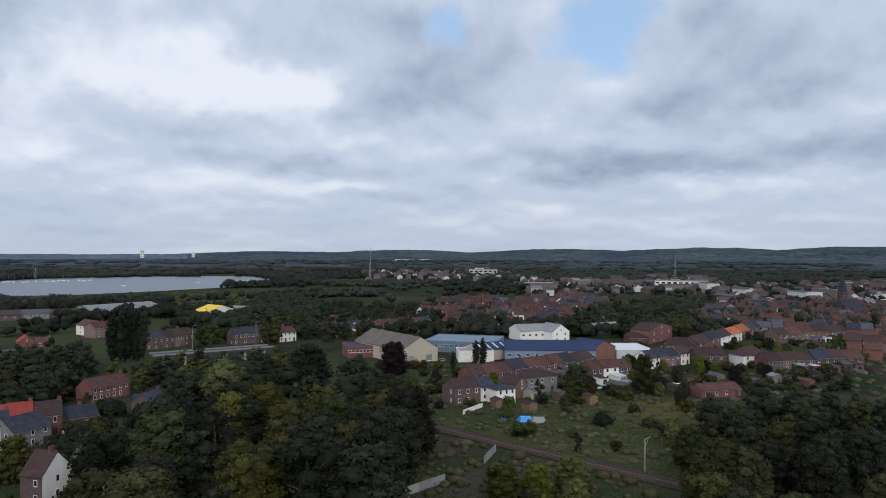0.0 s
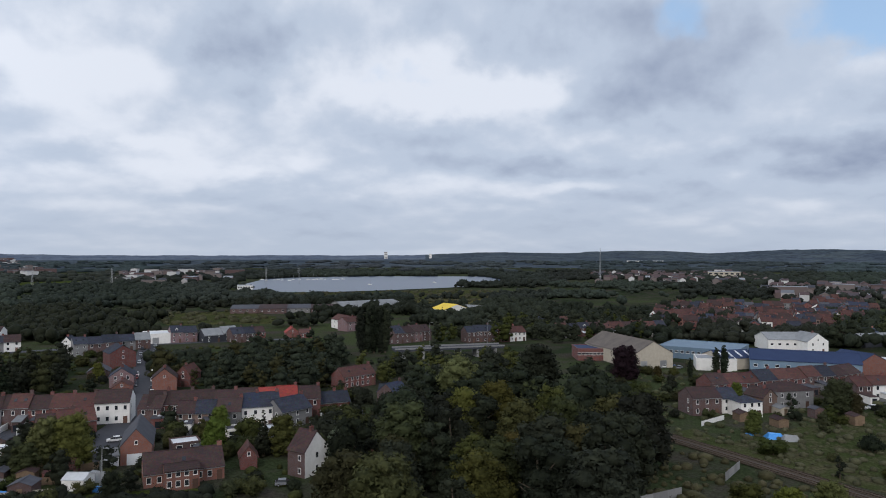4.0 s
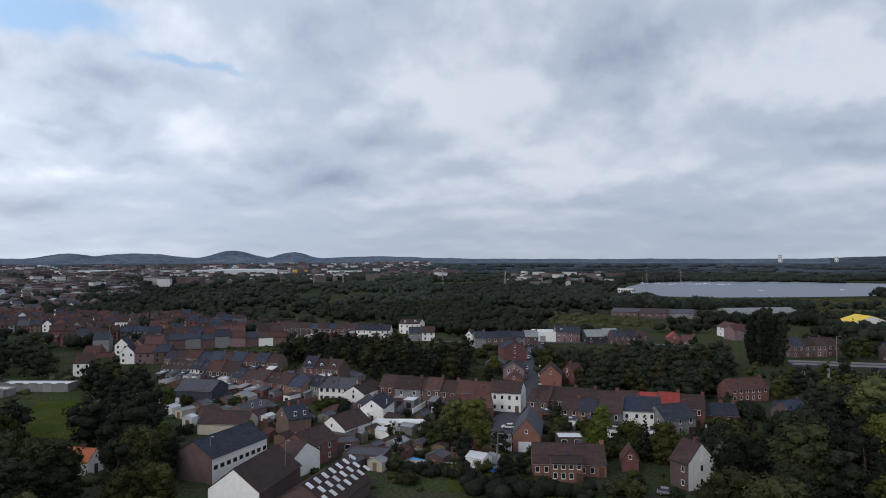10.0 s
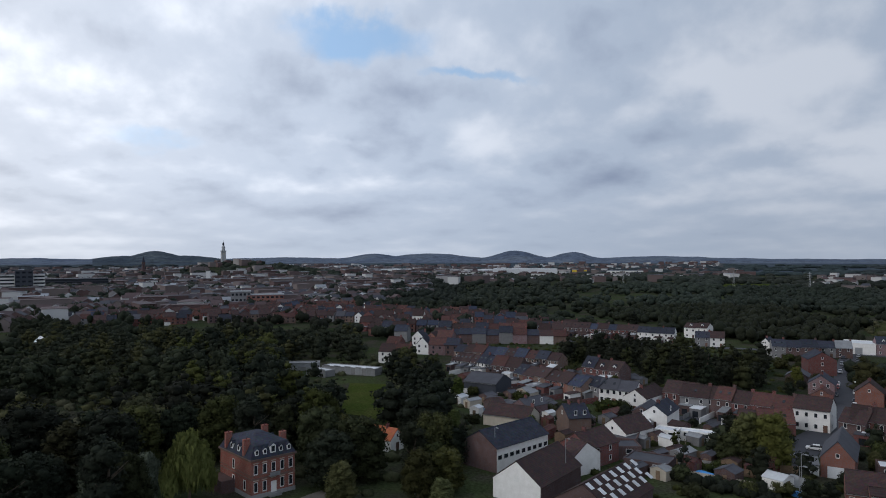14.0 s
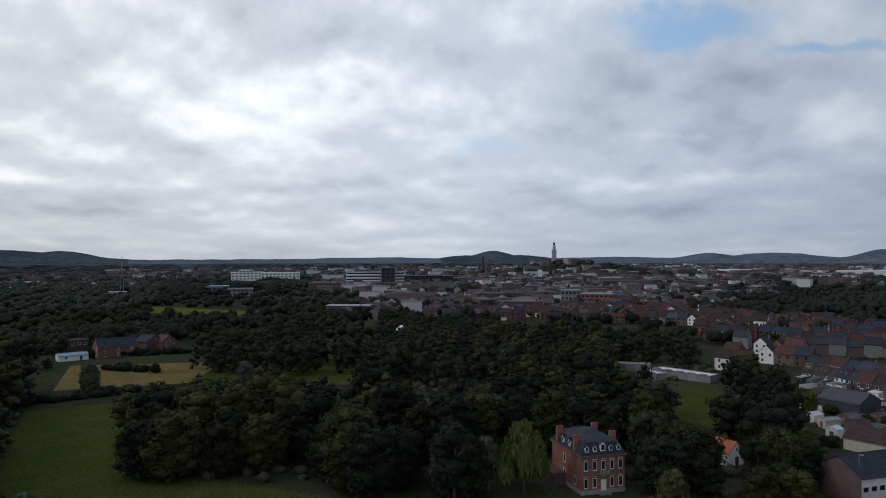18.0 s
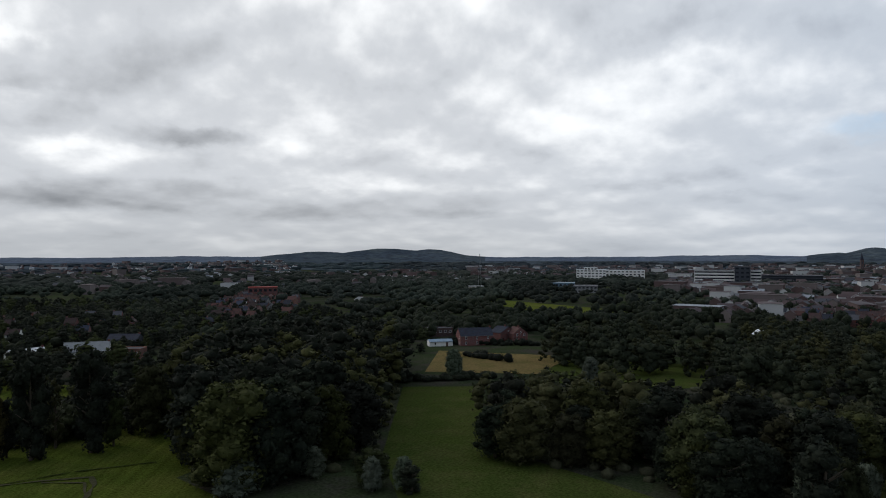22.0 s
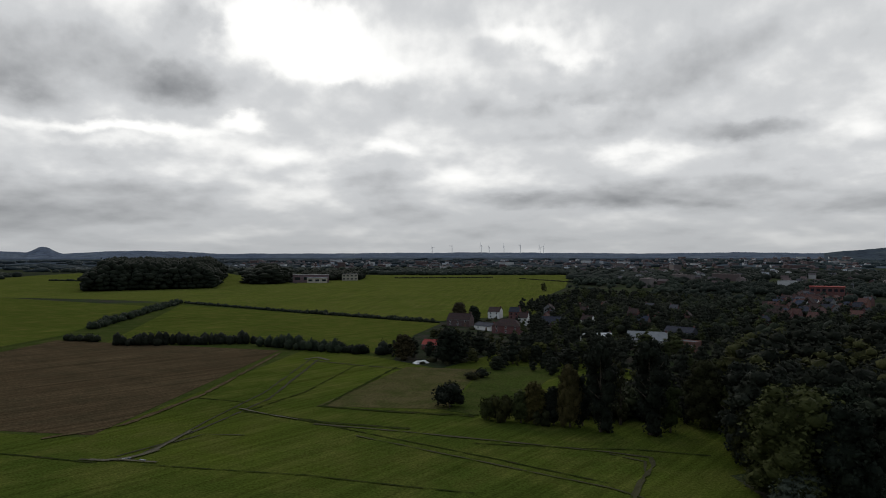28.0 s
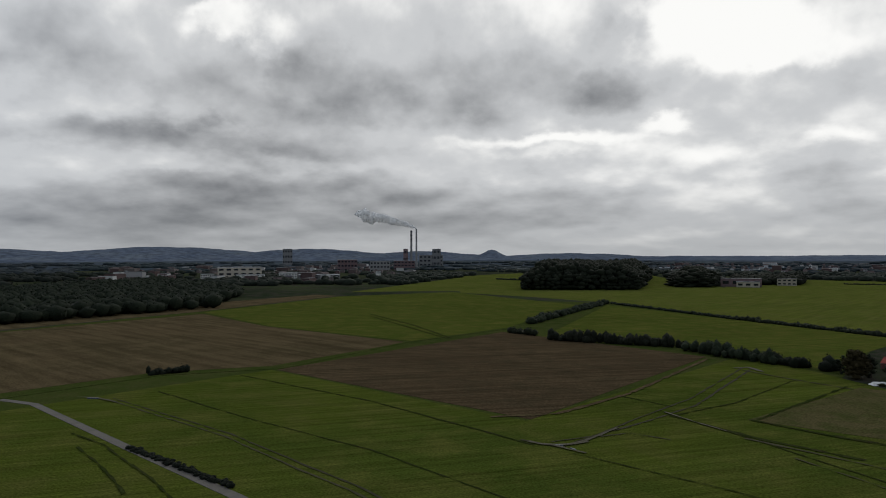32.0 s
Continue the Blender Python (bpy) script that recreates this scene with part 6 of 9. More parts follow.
house((-216.4, 373.3), (-210.5, 378.0), 9, 3, 5, BRICK_RED, TILE_RED, "small low house with a red roof", floors=1, cols=2)
terrace((-413.1, 213.5), (-372.7, 251.6), 9, 9, 5.5, 8.5, (BRICK_RED, BRICK_BROWN, GREY), ROOF_MIX, G2, 24, rear=True)
terrace((-365.8, 247.0), (-350.2, 261.9), 3, 9, 5.5, 8.5, (WHITE,), (TILE_BROWN, SLATE), G2, 25, rear=True)
terrace((-373.1, 286.3), (-360.4, 293.7), 2, 10, 6.8, 9.5, (WHITE, BRICK_RED), (TILE_BROWN,), G2, 26, dorm=0.8)
terrace((-335.4, 264.8), (-325.0, 276.7), 2, 9, 5, 8, (WHITE, GREY), (SLATE, TILE_BROWN), G2, 27)
house((-294.1, 272.6), (-289.3, 275.5), 9, 6, 9, WHITE, SLATE, "white gabled house on the rear street", along="y", cols=1)
terrace((-283.7, 270.9), (-271.7, 288.5), 3, 10, 6, 9, (GREY, BRICK_BROWN), (SLATE, SLATE_BLUE), G2, 28)
terrace((-278.4, 295.5), (-268.5, 307.0), 2, 10, 5, 8, (BRICK_BROWN, GREY), (SLATE, SHEET_GREY), G2, 29)

# ---------------------------------------------------------------- yards and workshops
hall((-155.0, 65.5), (-163.9, 83.6), 11, 6.0, 9.2, BRICK_BROWN, SLATE, "long white-fronted workshop with a dark slate roof", windows=9, front=WHITE, name="workshop", category="workshop")
house((-140.5, 58.5), (-131.1, 65.2), 19.3, 4.2, 8.5, BRICK_BROWN, TILE_BROWN, "large barn with a brown tiled roof and white gable", "barn", "barn", along="y", floors=0, cols=0, chimneys=0, front=WHITE)
striped = house((-127.7, 66.4), (-116.7, 73.3), 18.8, 3.0, 7, BRICK_BROWN, TILE_BROWN, "long shed with striped translucent roof sheets", "shed", "shed", along="y", floors=0, cols=0, chimneys=0)
house((-153.6, 88.5), (-151.0, 79.8), 5.0, 4.6, 7.5, WHITE, TILE_BROWN, "white gabled outbuilding with a brown roof", "outbuilding", "outbuilding", along="y", floors=0, cols=0, chimneys=0)
house((-158.6, 84.5), (-150.3, 87.9), 11.9, 5.0, 8, BRICK_RED, TILE_BROWN, "brown-roofed red brick house by the yard", along="y", cols=1, floors=2, gable=(2, 4), door=False)
house((-186.6, 97.9), (-176.7, 96.7), 6.8, 6.0, 9, BRICK_TAN, SLATE, "tan brick gabled house with a slate roof", along="y", cols=0, floors=0, gable=(0, 4), chimneys=2)
house((-172.6, 104.0), (-164.1, 107.1), 12.6, 3.8, 7, WHITE, TILE_BROWN, "white hall with a brown roof and long skylight", "hall", "outbuilding", along="y", cols=0, floors=0, chimneys=0)
house((-206.0, 92.3), (-200.0, 94.9), 9.9, 4.5, 6.5, BRICK_PINK, SHEET_DARK, "narrow pink brick house with a dark roof", along="y", cols=0, floors=0, gable=(0, 4))
house((-219.8, 88.1), (-213.8, 88.6), 5.2, 3.0, 4.5, BRICK_BROWN, TILE_BROWN, "small brown brick outbuilding", "outbuilding", "shed", along="y", cols=1, floors=1, chimneys=0)
house((-250.5, 92.4), (-239.5, 101.0), 12, 4.5, 7.2, DARKWALL, SHEET_DARK, "dark clad storage building", "storehouse", "warehouse", cols=0, floors=0, chimneys=0)
house((-201.3, 80.6), (-190.3, 90.7), 9, 3.4, 6.0, CREAM, TILE_BROWN, "low outbuilding with a brown tiled roof", "outbuilding", "outbuilding", cols=0, floors=0, chimneys=1)
terrace((-258.3, 116.6), (-222.0, 126.4), 6, 9, 5.4, 8.4, (BRICK_TAN, BRICK_RED, BRICK_ORANGE), (SLATE_BLUE, SLATE, TILE_BROWN, TILE_BROWN), "terraces behind the yards", 31, cols=1, skyl=0.6, rear=True)
terrace((-229.6, 129.5), (-217.7, 130.9), 2, 8, 5.4, 8, (GREY, BRICK_PINK), (SLATE,), "terraces behind the yards", 32, rear=True)
terrace((-217.6, 131.0), (-207.3, 139.1), 2, 8, 5.2, 8, (WHITE,), (SLATE, SHEET_DARK), "terraces behind the yards", 33, cols=3)
terrace((-257.5, 147.1), (-241.9, 155.0), 3, 9, 6, 9.4, (BRICK_RED, BRICK_BROWN), (TILE_BROWN, SLATE), "terraces behind the yards", 34, dorm=0.9, rear=True)
terrace((-301.7, 106.5), (-282.7, 117.2), 5, 9, 4.6, 7.6, (WHITE, WHITE, GREY), (TILE_BROWN, SLATE), "terraces behind the yards", 35, skyl=0.6, rear=True)
terrace((-278.2, 115.3), (-267.8, 123.4), 2, 9, 5, 8.4, (BRICK_RED, BRICK_BROWN), (TILE_RED, TILE_BROWN), "terraces behind the yards", 36, rear=True)
terrace((-326.3, 115.2), (-278.9, 147.4), 10, 9, 5.4, 8.4, (BRICK_RED, BRICK_BROWN, BRICK_TAN), ROOF_MIX, "terraces behind the yards", 37, skyl=0.5, rear=True)
house((-182.6, 124.8), (-176.7, 129.4), 13.5, 4.4, 7, WHITE, SLATE, "white gabled cottage with a slate roof", along="y", cols=1, floors=1, gable=(0, 2))
house((-186.7, 123.3), (-181.3, 127.8), 11.7, 3.8, 6, BRICK_BROWN, SHEET_DARK, "dark-roofed brick outbuilding", "outbuilding", "outbuilding", along="y", cols=0, floors=0, chimneys=0)
house((-194.9, 147.8), (-187.7, 153.4), 9, 5.8, 9, GREY, TILE_BROWN, "grey rendered house with a brown roof", cols=2, skylights=1)
house((-203.6, 132.1), (-196.6, 136.0), 15.2, 5, 7.5, WHITE, TILE_BROWN, "gabled house with a white verge", along="y", cols=1)
for p_, q_, d_, h_, m_, r_, l_ in (
        ((-169.3, 119.8), (-164.5, 123.6), 5, 2.8, WHITE, SHEET_LIGHT, "white flat-roofed garage"),
        ((-167.0, 125.6), (-159.9, 132.8), 4, 2.4, WHITE, SHEET_LIGHT, "low white garden building"),
        ((-165.7, 101.3), (-160.2, 107.6), 8, 3.0, BRICK_BROWN, SHEET_DARK, "flat-roofed brick extension with roof lights"),
        ((-171.1, 108.0), (-168.5, 115.9), 7, 3.2, GREY, SHEET_DARK, "flat-roofed grey extension"),
        ((-147.4, 95.5), (-139.2, 102.0), 8, 2.8, BRICK_BROWN, SHEET_DARK, "brick-walled flat-roofed store"),
        ((-157.9, 92.8), (-153.8, 105.0), 7, 3.0, BRICK_BROWN, SHEET_DARK, "dark flat-roofed store"),
        ((-217.9, 90.4), (-205.6, 96.0), 8, 2.6, GREY, SHEET_DARK, "flat-roofed grey garage"),
        ((-178.5, 119.0), (-176.0, 124.2), 6, 2.6, GREY, SHEET_LIGHT, "pale flat-roofed garage"),
        ((-121.7, 146.9), (-117.0, 152.0), 6, 3.0, BRICK_BROWN, SHEET_LIGHT, "glass-roofed rear extension"),
        ((-117.7, 163.6), (-112.6, 167.6), 5, 3.0, WHITE, SHEET_DARK, "white rear extension"),
        ((-110.3, 167.0), (-105.3, 171.0), 5, 2.8, GREY, SHEET_LIGHT, "grey rear extension")):
    hall(p_, q_, d_, h_, h_ + 0.2, m_, r_, l_, flat=True, name="outbuilding", category="shed", windows=2)

# ---------------------------------------------------------------- mansion
def mansion(a, b, d):
    ang, w, mid = frame_of(a, b)
    m = root("mansion", pose(mid[0], mid[1], 0, 0, 0, ang), "red brick mansion with pale stone bands and slate mansard roof", "mansion")
    claim(ang, w, mid, d)
    e = 8.4
    part("wall", Shape().box(-w / 2, w / 2, 0, d, -1, e).mesh("wall", BRICK_MANSION), m)
    part("plinth", Shape().box(-w / 2 - 0.12, w / 2 + 0.12, -0.12, d + 0.12, -1, 0.9).mesh("plinth", CONCRETE), m, label="grey stone plinth")
    for z, k, h in ((4.1, 0.1, 0.22), (4.9, 0.08, 0.14), (e - 0.35, 0.35, 0.4)):
        part("stone_band", Shape().box(-w / 2 - k, w / 2 + k, -k, d + k, z, z + h).mesh("stone_band", BRICK_TAN), m, label="pale stone band")
    low = Shape()
    x, y0, y1, s = w / 2 + 0.2, -0.2, d + 0.2, 1.3
    q = [(-x, y0, e + 0.05), (x, y0, e + 0.05), (x, y1, e + 0.05), (-x, y1, e + 0.05)]
    p = [(-x + s, y0 + s, e + 2.6), (x - s, y0 + s, e + 2.6), (x - s, y1 - s, e + 2.6), (-x + s, y1 - s, e + 2.6)]
    for k in range(4):
        low.face(q[k], q[(k + 1) % 4], p[(k + 1) % 4], p[k])
    top = [(-0.8, d * 0.42, e + 4.2), (0.8, d * 0.42, e + 4.2), (0.8, d * 0.58, e + 4.2), (-0.8, d * 0.58, e + 4.2)]
    for k in range(4):
        low.face(p[k], p[(k + 1) % 4], top[(k + 1) % 4], top[k])
    low.face(*top)
    part("roof", low.mesh("roof", SLATE), m)
    for i in range(5):
        x = -w / 2 + w * (i + 0.5) / 5
        if i == 2:
            add_door(m, x, -0.12, 0, 1.1, 3.0, WHITE)
        else:
            add_window(m, x, -0.005, 1.4, 0, 0.95, 2.1)
        add_window(m, x, -0.005, 5.2, 0, 0.95, 2.0)
        part("lintel", kept("lintel", lambda: Shape().box(-0.6, 0.6, -0.08, 0, 0, 0.18).mesh("lintel", CREAM)), m, pose(x, 0, 7.45))
        part("lintel", KEPT["lintel"], m, pose(x, 0, 3.75))

    def dormer(x, y, turn, k):
        def make():
            return (gable_walls(1.1, 1.4, 1.3, 1.75, "y").mesh("dormer", WHITE), gable_roof(1.1, 1.4, 1.3, 1.75, "y", 0.15, 0.12, 0.08).mesh("dormer_roof", SLATE),
                    Shape().box(-0.35, 0.35, -0.03, 0, 0.2, 1.25).mesh("pane", GLASS))
        me = kept("mansion_dormer", make)
        ob = part("dormer", me[0], m, pose(x, y, e + 0.75, 0, 0, turn) @ Matrix.Diagonal((k, 1, k, 1)), "white framed dormer")
        part("dormer_roof", me[1], ob), part("pane", me[2], ob)
    for i in range(5):
        dormer(-w / 2 + w * (i + 0.5) / 5 * 0.92 + w * 0.04, 0.15, 0, 1.15 if i == 2 else 0.78)
    for i in range(2):
        dormer(-w / 2 + 0.15, d * (0.42 + 0.22 * i), -90, 0.9)
        dormer(w / 2 - 0.15, d * (0.36 + 0.28 * i), 90, 0.9)
    for i, z in ((0.2, 1.5), (0.55, 1.5), (0.55, 5.0)):
        add_window(m, -w / 2 - 0.005, d * i, z, -90, 1.0, 2.1)
    for x, y in ((-w / 2 + 0.5, d * 0.22), (-w / 2 + 0.5, d * 0.8), (w / 2 - 0.5, d * 0.3), (w / 2 - 0.6, d * 0.85)):
        add_chimney(m, x, y, e + 0.3, e + 3.7, BRICK_MANSION, 0.75)
    part("balcony", Shape().box(-1.2, 1.2, -0.9, -0.1, 4.3, 4.45).box(-1.2, 1.2, -0.9, -0.84, 4.45, 5.2).mesh("balcony", METAL), m)
    for k in range(3):
        part("step", Shape().box(-1.4, 1.4, -0.5 - 0.4 * k, -0.13 - 0.4 * k, -0.5, 0.72 - 0.22 * k).mesh("step", CONCRETE), m)
    part("gable_annex", Shape().box(-w / 2 - 3.2, -w / 2 - 0.13, d * 0.5, d * 0.95, -1, 2.8).mesh("gable_annex", BRICK_BROWN), m)


mansion((-155.0, 8.9), (-159.2, 18.5), 15.0)
patch("driveway", [(-151.7, 17.2), (-156.2, 23.9), (-150.1, 26.6), (-145.0, 17.5)], GRAVEL, 0.12, "pale gravel forecourt", "driveway")
house((-180.4, 46.0), (-183.7, 50.4), 11.2, 3.2, 5.6, WHITE, TILE_ORANGE, "white cottage with an orange tiled roof", "cottage", "house", along="y", floors=1, cols=1)
for p_, q_, d_, h_, r_ in (((-324.3, 32.1), (-321.1, 48.4), 7, 3.0, SHEET_GREY), ((-309.7, 41.2), (-300.2, 47.4), 6, 2.6, SHEET_LIGHT), ((-314.6, 48.5), (-296.6, 68.4), 7, 2.8, SHEET_LIGHT)):
    hall(p_, q_, d_, h_, h_ + 0.2, CONCRETE, r_, "row of pale concrete garages with flat roofs", flat=True, name="garage_row", category="garage", doors=5)

# ---------------------------------------------------------------- factory and village across the railway
G3 = "village houses by the factory"
hall((-18.7, 322.4), (-2.4, 333.9), 45.1, 6.5, 12, CREAM, SHEET_TAN, "large cream factory hall with a weathered brown roof", along="y", name="factory_hall", category="factory", doors=2)
hall((29.4, 329.8), (71.6, 327.6), 18, 6, 9.5, SHEET_TEAL, SHEET_BLUE, "long factory hall with a dark blue steel roof", name="factory_hall", category="factory", windows=10)
hall((70.9, 329.2), (83.3, 338.4), 16, 6.5, 9.8, BRICK_ORANGE, SHEET_BLUE, "orange brick gable end of the factory hall", along="y", name="factory_annex", category="factory")
hall((-9.9, 366.2), (26.1, 356.6), 30, 5.5, 6, SHEET_TEAL, SHEET_TEAL, "wide flat-roofed pale blue factory building", flat=True, windows=14, name="factory_hall", category="factory")
hall((7.5, 330.0), (24.2, 331.1), 14, 5, 6, WHITE, SHEET_GREY, "white flat-roofed factory annex", flat=True, name="factory_annex", category="factory")
hall((17.8, 334.1), (33.2, 342.1), 16, 5, 7.5, CREAM, SHEET_BLUE, "cream hall with blue roof panels", name="factory_annex", category="factory", strips=4)
hall((-45.9, 340.5), (-32.2, 345.1), 16, 5.5, 6, BRICK_RED, SHEET_BLUE, "red brick office block with a flat blue roof", flat=True, windows=8, name="office_block", category="office")
hall((45.0, 406.8), (68.1, 413.5), 18, 6, 9, WHITE, SHEET_GREY, "white building with a grey roof", name="factory_annex", category="factory", windows=6)
house((63.2, 403.1), (73.8, 408.8), 14, 6, 10, WHITE, SHEET_GREY, "white house with a shaped gable", along="y", cols=2)
hall((83.9, 338.4), (102.9, 339.7), 26, 4.5, 5, SHEET_LIGHT, SHEET_LIGHT, "pale flat-roofed store", flat=True, name="store", category="warehouse")
house((4.3, 236.9), (13.1, 241.8), 9, 5.6, 8.2, BRICK_BROWN, TILE_BROWN, "brown brick house with tall white windows", cols=3, group=G3, gable=(2, 0))
house((13.4, 243.7), (18.7, 246.8), 9, 4.8, 7.4, WHITE, SLATE, "white house with a slate roof", cols=2, group=G3)
house((18.7, 238.6), (25.2, 242.6), 7, 4.8, 6.4, WHITE, SLATE, "small white house with a low slate roof", cols=3, group=G3, hip=True, chimneys=0)
house((26.1, 248.1), (30.6, 252.2), 8, 5, 7.5, BRICK_TAN, TILE_BROWN, "tan brick house", cols=1, group=G3, along="y")
house((30.7, 256.2), (43.0, 263.1), 10, 5.8, 8.2, GREY, TILE_BROWN, "grey rendered house with a hipped brown roof", cols=3, group=G3, hip=True, chimneys=0)
terrace((11.6, 265.5), (56.6, 299.9), 8, 9, 5.4, 8.4, (BRICK_RED, BRICK_BROWN), (TILE_RED, TILE_BROWN, TILE_BROWN, SLATE), G3, 41, rear=True)
terrace((56.6, 299.9), (67.8, 313.4), 2, 9, 5.4, 8.2, (BRICK_RED,), (TILE_BROWN,), G3, 42)
terrace((59.4, 279.7), (77.5, 288.1), 3, 9, 5.4, 8, (BRICK_RED, BRICK_BROWN, WHITE), (TILE_BROWN, TILE_RED), G3, 43, rear=True)
terrace((92.0, 312.0), (115.2, 327.2), 4, 9, 5, 8, (WHITE, CREAM, BRICK_PINK), (TILE_RED, SLATE, TILE_BROWN), G3, 44)
house((112.1, 354.7), (126.6, 350.1), 10, 5, 9, BRICK_BROWN, TILE_BROWN, "hipped brown-roofed brick house", hip=True, group=G3, cols=4, chimneys=0)
house((116.1, 321.0), (130.2, 321.9), 9, 4.6, 7.8, BRICK_BROWN, TILE_BROWN, "brown brick house with a tiled roof", group=G3, cols=3)
house((136.2, 317.7), (149.8, 321.6), 10, 5, 9, WHITE, TILE_BROWN, "white house with a hipped brown roof", hip=True, group=G3, cols=3, chimneys=0)
terrace((141.2, 305.2), (188.6, 313.8), 6, 9, 5.2, 8.4, (BRICK_BROWN, BRICK_RED, BRICK_TAN), (TILE_BROWN, TILE_RED, SLATE_BLUE, TILE_BROWN), G3, 45, rear=True)
terrace((130.6, 359.7), (211.8, 457.9), 7, 9, 5.2, 8.4, (BRICK_RED, WHITE, BRICK_BROWN), (TILE_BROWN, SLATE, TILE_ORANGE, SLATE, TILE_BROWN), G3, 46, skyl=0.5)
house((105.4, 396.4), (117.5, 397.2), 10, 3.5, 6, BRICK_RED, TILE_BROWN, "low red brick wing", group=G3, cols=3, floors=1)
house((117.5, 397.2), (138.6, 423.9), 12, 7.5, 10.5, BRICK_RED, TILE_BROWN, "tall red brick schoolhouse", along="y", group=G3, cols=3, floors=2)
terrace((89.9, 461.4), (111.5, 469.6), 2, 12, 5, 7, (BRICK_ORANGE,), (SLATE_BLUE, TILE_RED), G3, 47)
house((97.0, 437.5), (117.0, 450.9), 12, 4.5, 7, DARKWALL, SHEET_GREY, "dark shed with a pale roof", "shed", "shed", group=G3, cols=0, floors=0, chimneys=0)
house((92.4, 250.2), (108.5, 254.9), 7, 2.6, 4.4, BRICK_RED, TILE_RED, "row of low red brick garages", "garage_row", "garage", cols=4, floors=1, chimneys=0)
terrace((223.7, 491.8), (280.8, 485.7), 7, 10, 5.4, 8.6, (BRICK_RED, BRICK_TAN, WHITE), (TILE_RED, TILE_BROWN, SLATE), G3, 48, rear=True)
terrace((192.4, 402.5), (248.3, 423.8), 6, 10, 5.4, 8.6, (BRICK_TAN, BRICK_RED), (TILE_RED, TILE_BROWN), G3, 49, rear=True)
terrace((-96.7, 395.7), (-85.1, 407.4), 3, 9, 5, 8, (BRICK_RED, WHITE), (TILE_RED, TILE_BROWN), G3, 50)
terrace((-70.2, 429.8), (-7.3, 469.5), 10, 9, 5, 8, (BRICK_RED, BRICK_BROWN), (TILE_BROWN, SLATE, TILE_RED), G3, 51, dorm=0.3, rear=True)
terrace((-15.5, 547.9), (41.0, 586.7), 8, 9, 5.4, 8.6, (BRICK_RED, WHITE, BRICK_BROWN), (TILE_BROWN, SLATE, TILE_RED), G3, 52)
house((-91.0, 461.1), (-78.2, 467.9), 10, 5, 9, WHITE, SLATE, "white house with a hipped slate roof", hip=True, cols=3, group=G3, chimneys=0)
house((-77.2, 468.4), (-65.4, 474.7), 10, 5, 9, WHITE, TILE_RED, "white house with a hipped red roof", hip=True, cols=3, group=G3, chimneys=0)
house((-227.2, 434.7), (-209.0, 420.2), 10, 6, 9, WHITE, TILE_RED, "white house with a reddish roof", cols=2, gable=(2, 2))
house((-205.3, 414.5), (-197.7, 430.1), 10, 6, 9, BRICK_PINK, TILE_RED, "pale brick house beside the poplars", cols=3, gable=(0, 2))
terrace((-151.4, 366.5), (-138.2, 390.6), 4, 10, 6, 9.4, (BRICK_PINK, BRICK_BROWN), (TILE_BROWN, SLATE), G3, 53, dorm=0.5)
terrace((-114.9, 386.0), (-99.3, 399.9), 4, 9, 6, 9, (BRICK_BROWN,), (SLATE,), G3, 54)
house((-119.6, 239.2), (-112.9, 253.1), 8, 4.6, 7.6, BRICK_RED, TILE_RED, "long brick house with a red tiled roof", cols=6, skylights=2)
house((-85.6, 207.2), (-83.2, 213.8), 8, 6.5, 9.5, BRICK_BROWN, SLATE_BLUE, "tall narrow house with a blue slate roof", cols=1, gable=(2, 0))
house((-96.6, 218.0), (-90.6, 219.3), 8, 4.0, 6.6, BRICK_BROWN, SLATE, "low slate-roofed house", cols=2, floors=1, skylights=1)
terrace((-110.8, 199.0), (-101.6, 207.7), 3, 8, 3.6, 6.6, (BRICK_BROWN, BRICK_RED), (SLATE, SHEET_DARK), G1, 55, floors=1)
hall((-357.2, 501.9), (-337.3, 512.6), 38, 4.0, 6, BRICK_BROWN, SHEET_DARK, "derelict warehouse bay with a dark roof", name="warehouse", windows=4)
hall((-333.7, 508.0), (-313.5, 518.8), 44, 4.2, 6.4, BRICK_BROWN, TILE_BROWN, "derelict warehouse bay with a brown roof", name="warehouse", windows=4)
hall((-316.0, 523.9), (-298.7, 533.2), 40, 4.0, 6, CONCRETE, SHEET_DARK, "derelict warehouse bay with a dark roof", name="warehouse", windows=4)
hall((-292.7, 523.5), (-274.8, 533.1), 40, 4.5, 6.5, BRICK_BROWN, TILE_BROWN, "derelict warehouse bay with a rusty roof", name="warehouse", windows=4)


def arched_shed(a, b, d, h, label):
    """A shed under one curved sheet roof."""
    ang, w, mid = frame_of(a, b)
    ob = root("arched_shed", pose(mid[0], mid[1], 0, 0, 0, ang), label, "warehouse")
    claim(ang, w, mid, d)
    s, ends, n = Shape(), Shape(), 12
    arc = [(d / 2 - math.cos(math.pi * i / n) * d / 2, 1.5 + math.sin(math.pi * i / n) * (h - 1.5)) for i in range(n + 1)]
    ring = arc + [(d / 2 + (y - d / 2) * 0.985, z - 0.2) for y, z in reversed(arc)]
    q = len(ring)
    s.v = [(x, y, z) for x in (-w / 2, w / 2) for y, z in ring]
    s.f = [(i, q + i, q + (i + 1) % q, (i + 1) % q) for i in range(q)]
    part("roof", s.mesh("roof", SHEET_GREY), ob)
    ends.box(-w / 2 + 0.3, w / 2 - 0.3, 0.1, d - 0.1, -1, 1.5)
    for x in (-w / 2 + 0.3, w / 2 - 0.3):
        ends.face(*[(x, y, z) for y, z in arc])
    part("wall", ends.mesh("wall", CONCRETE), ob)


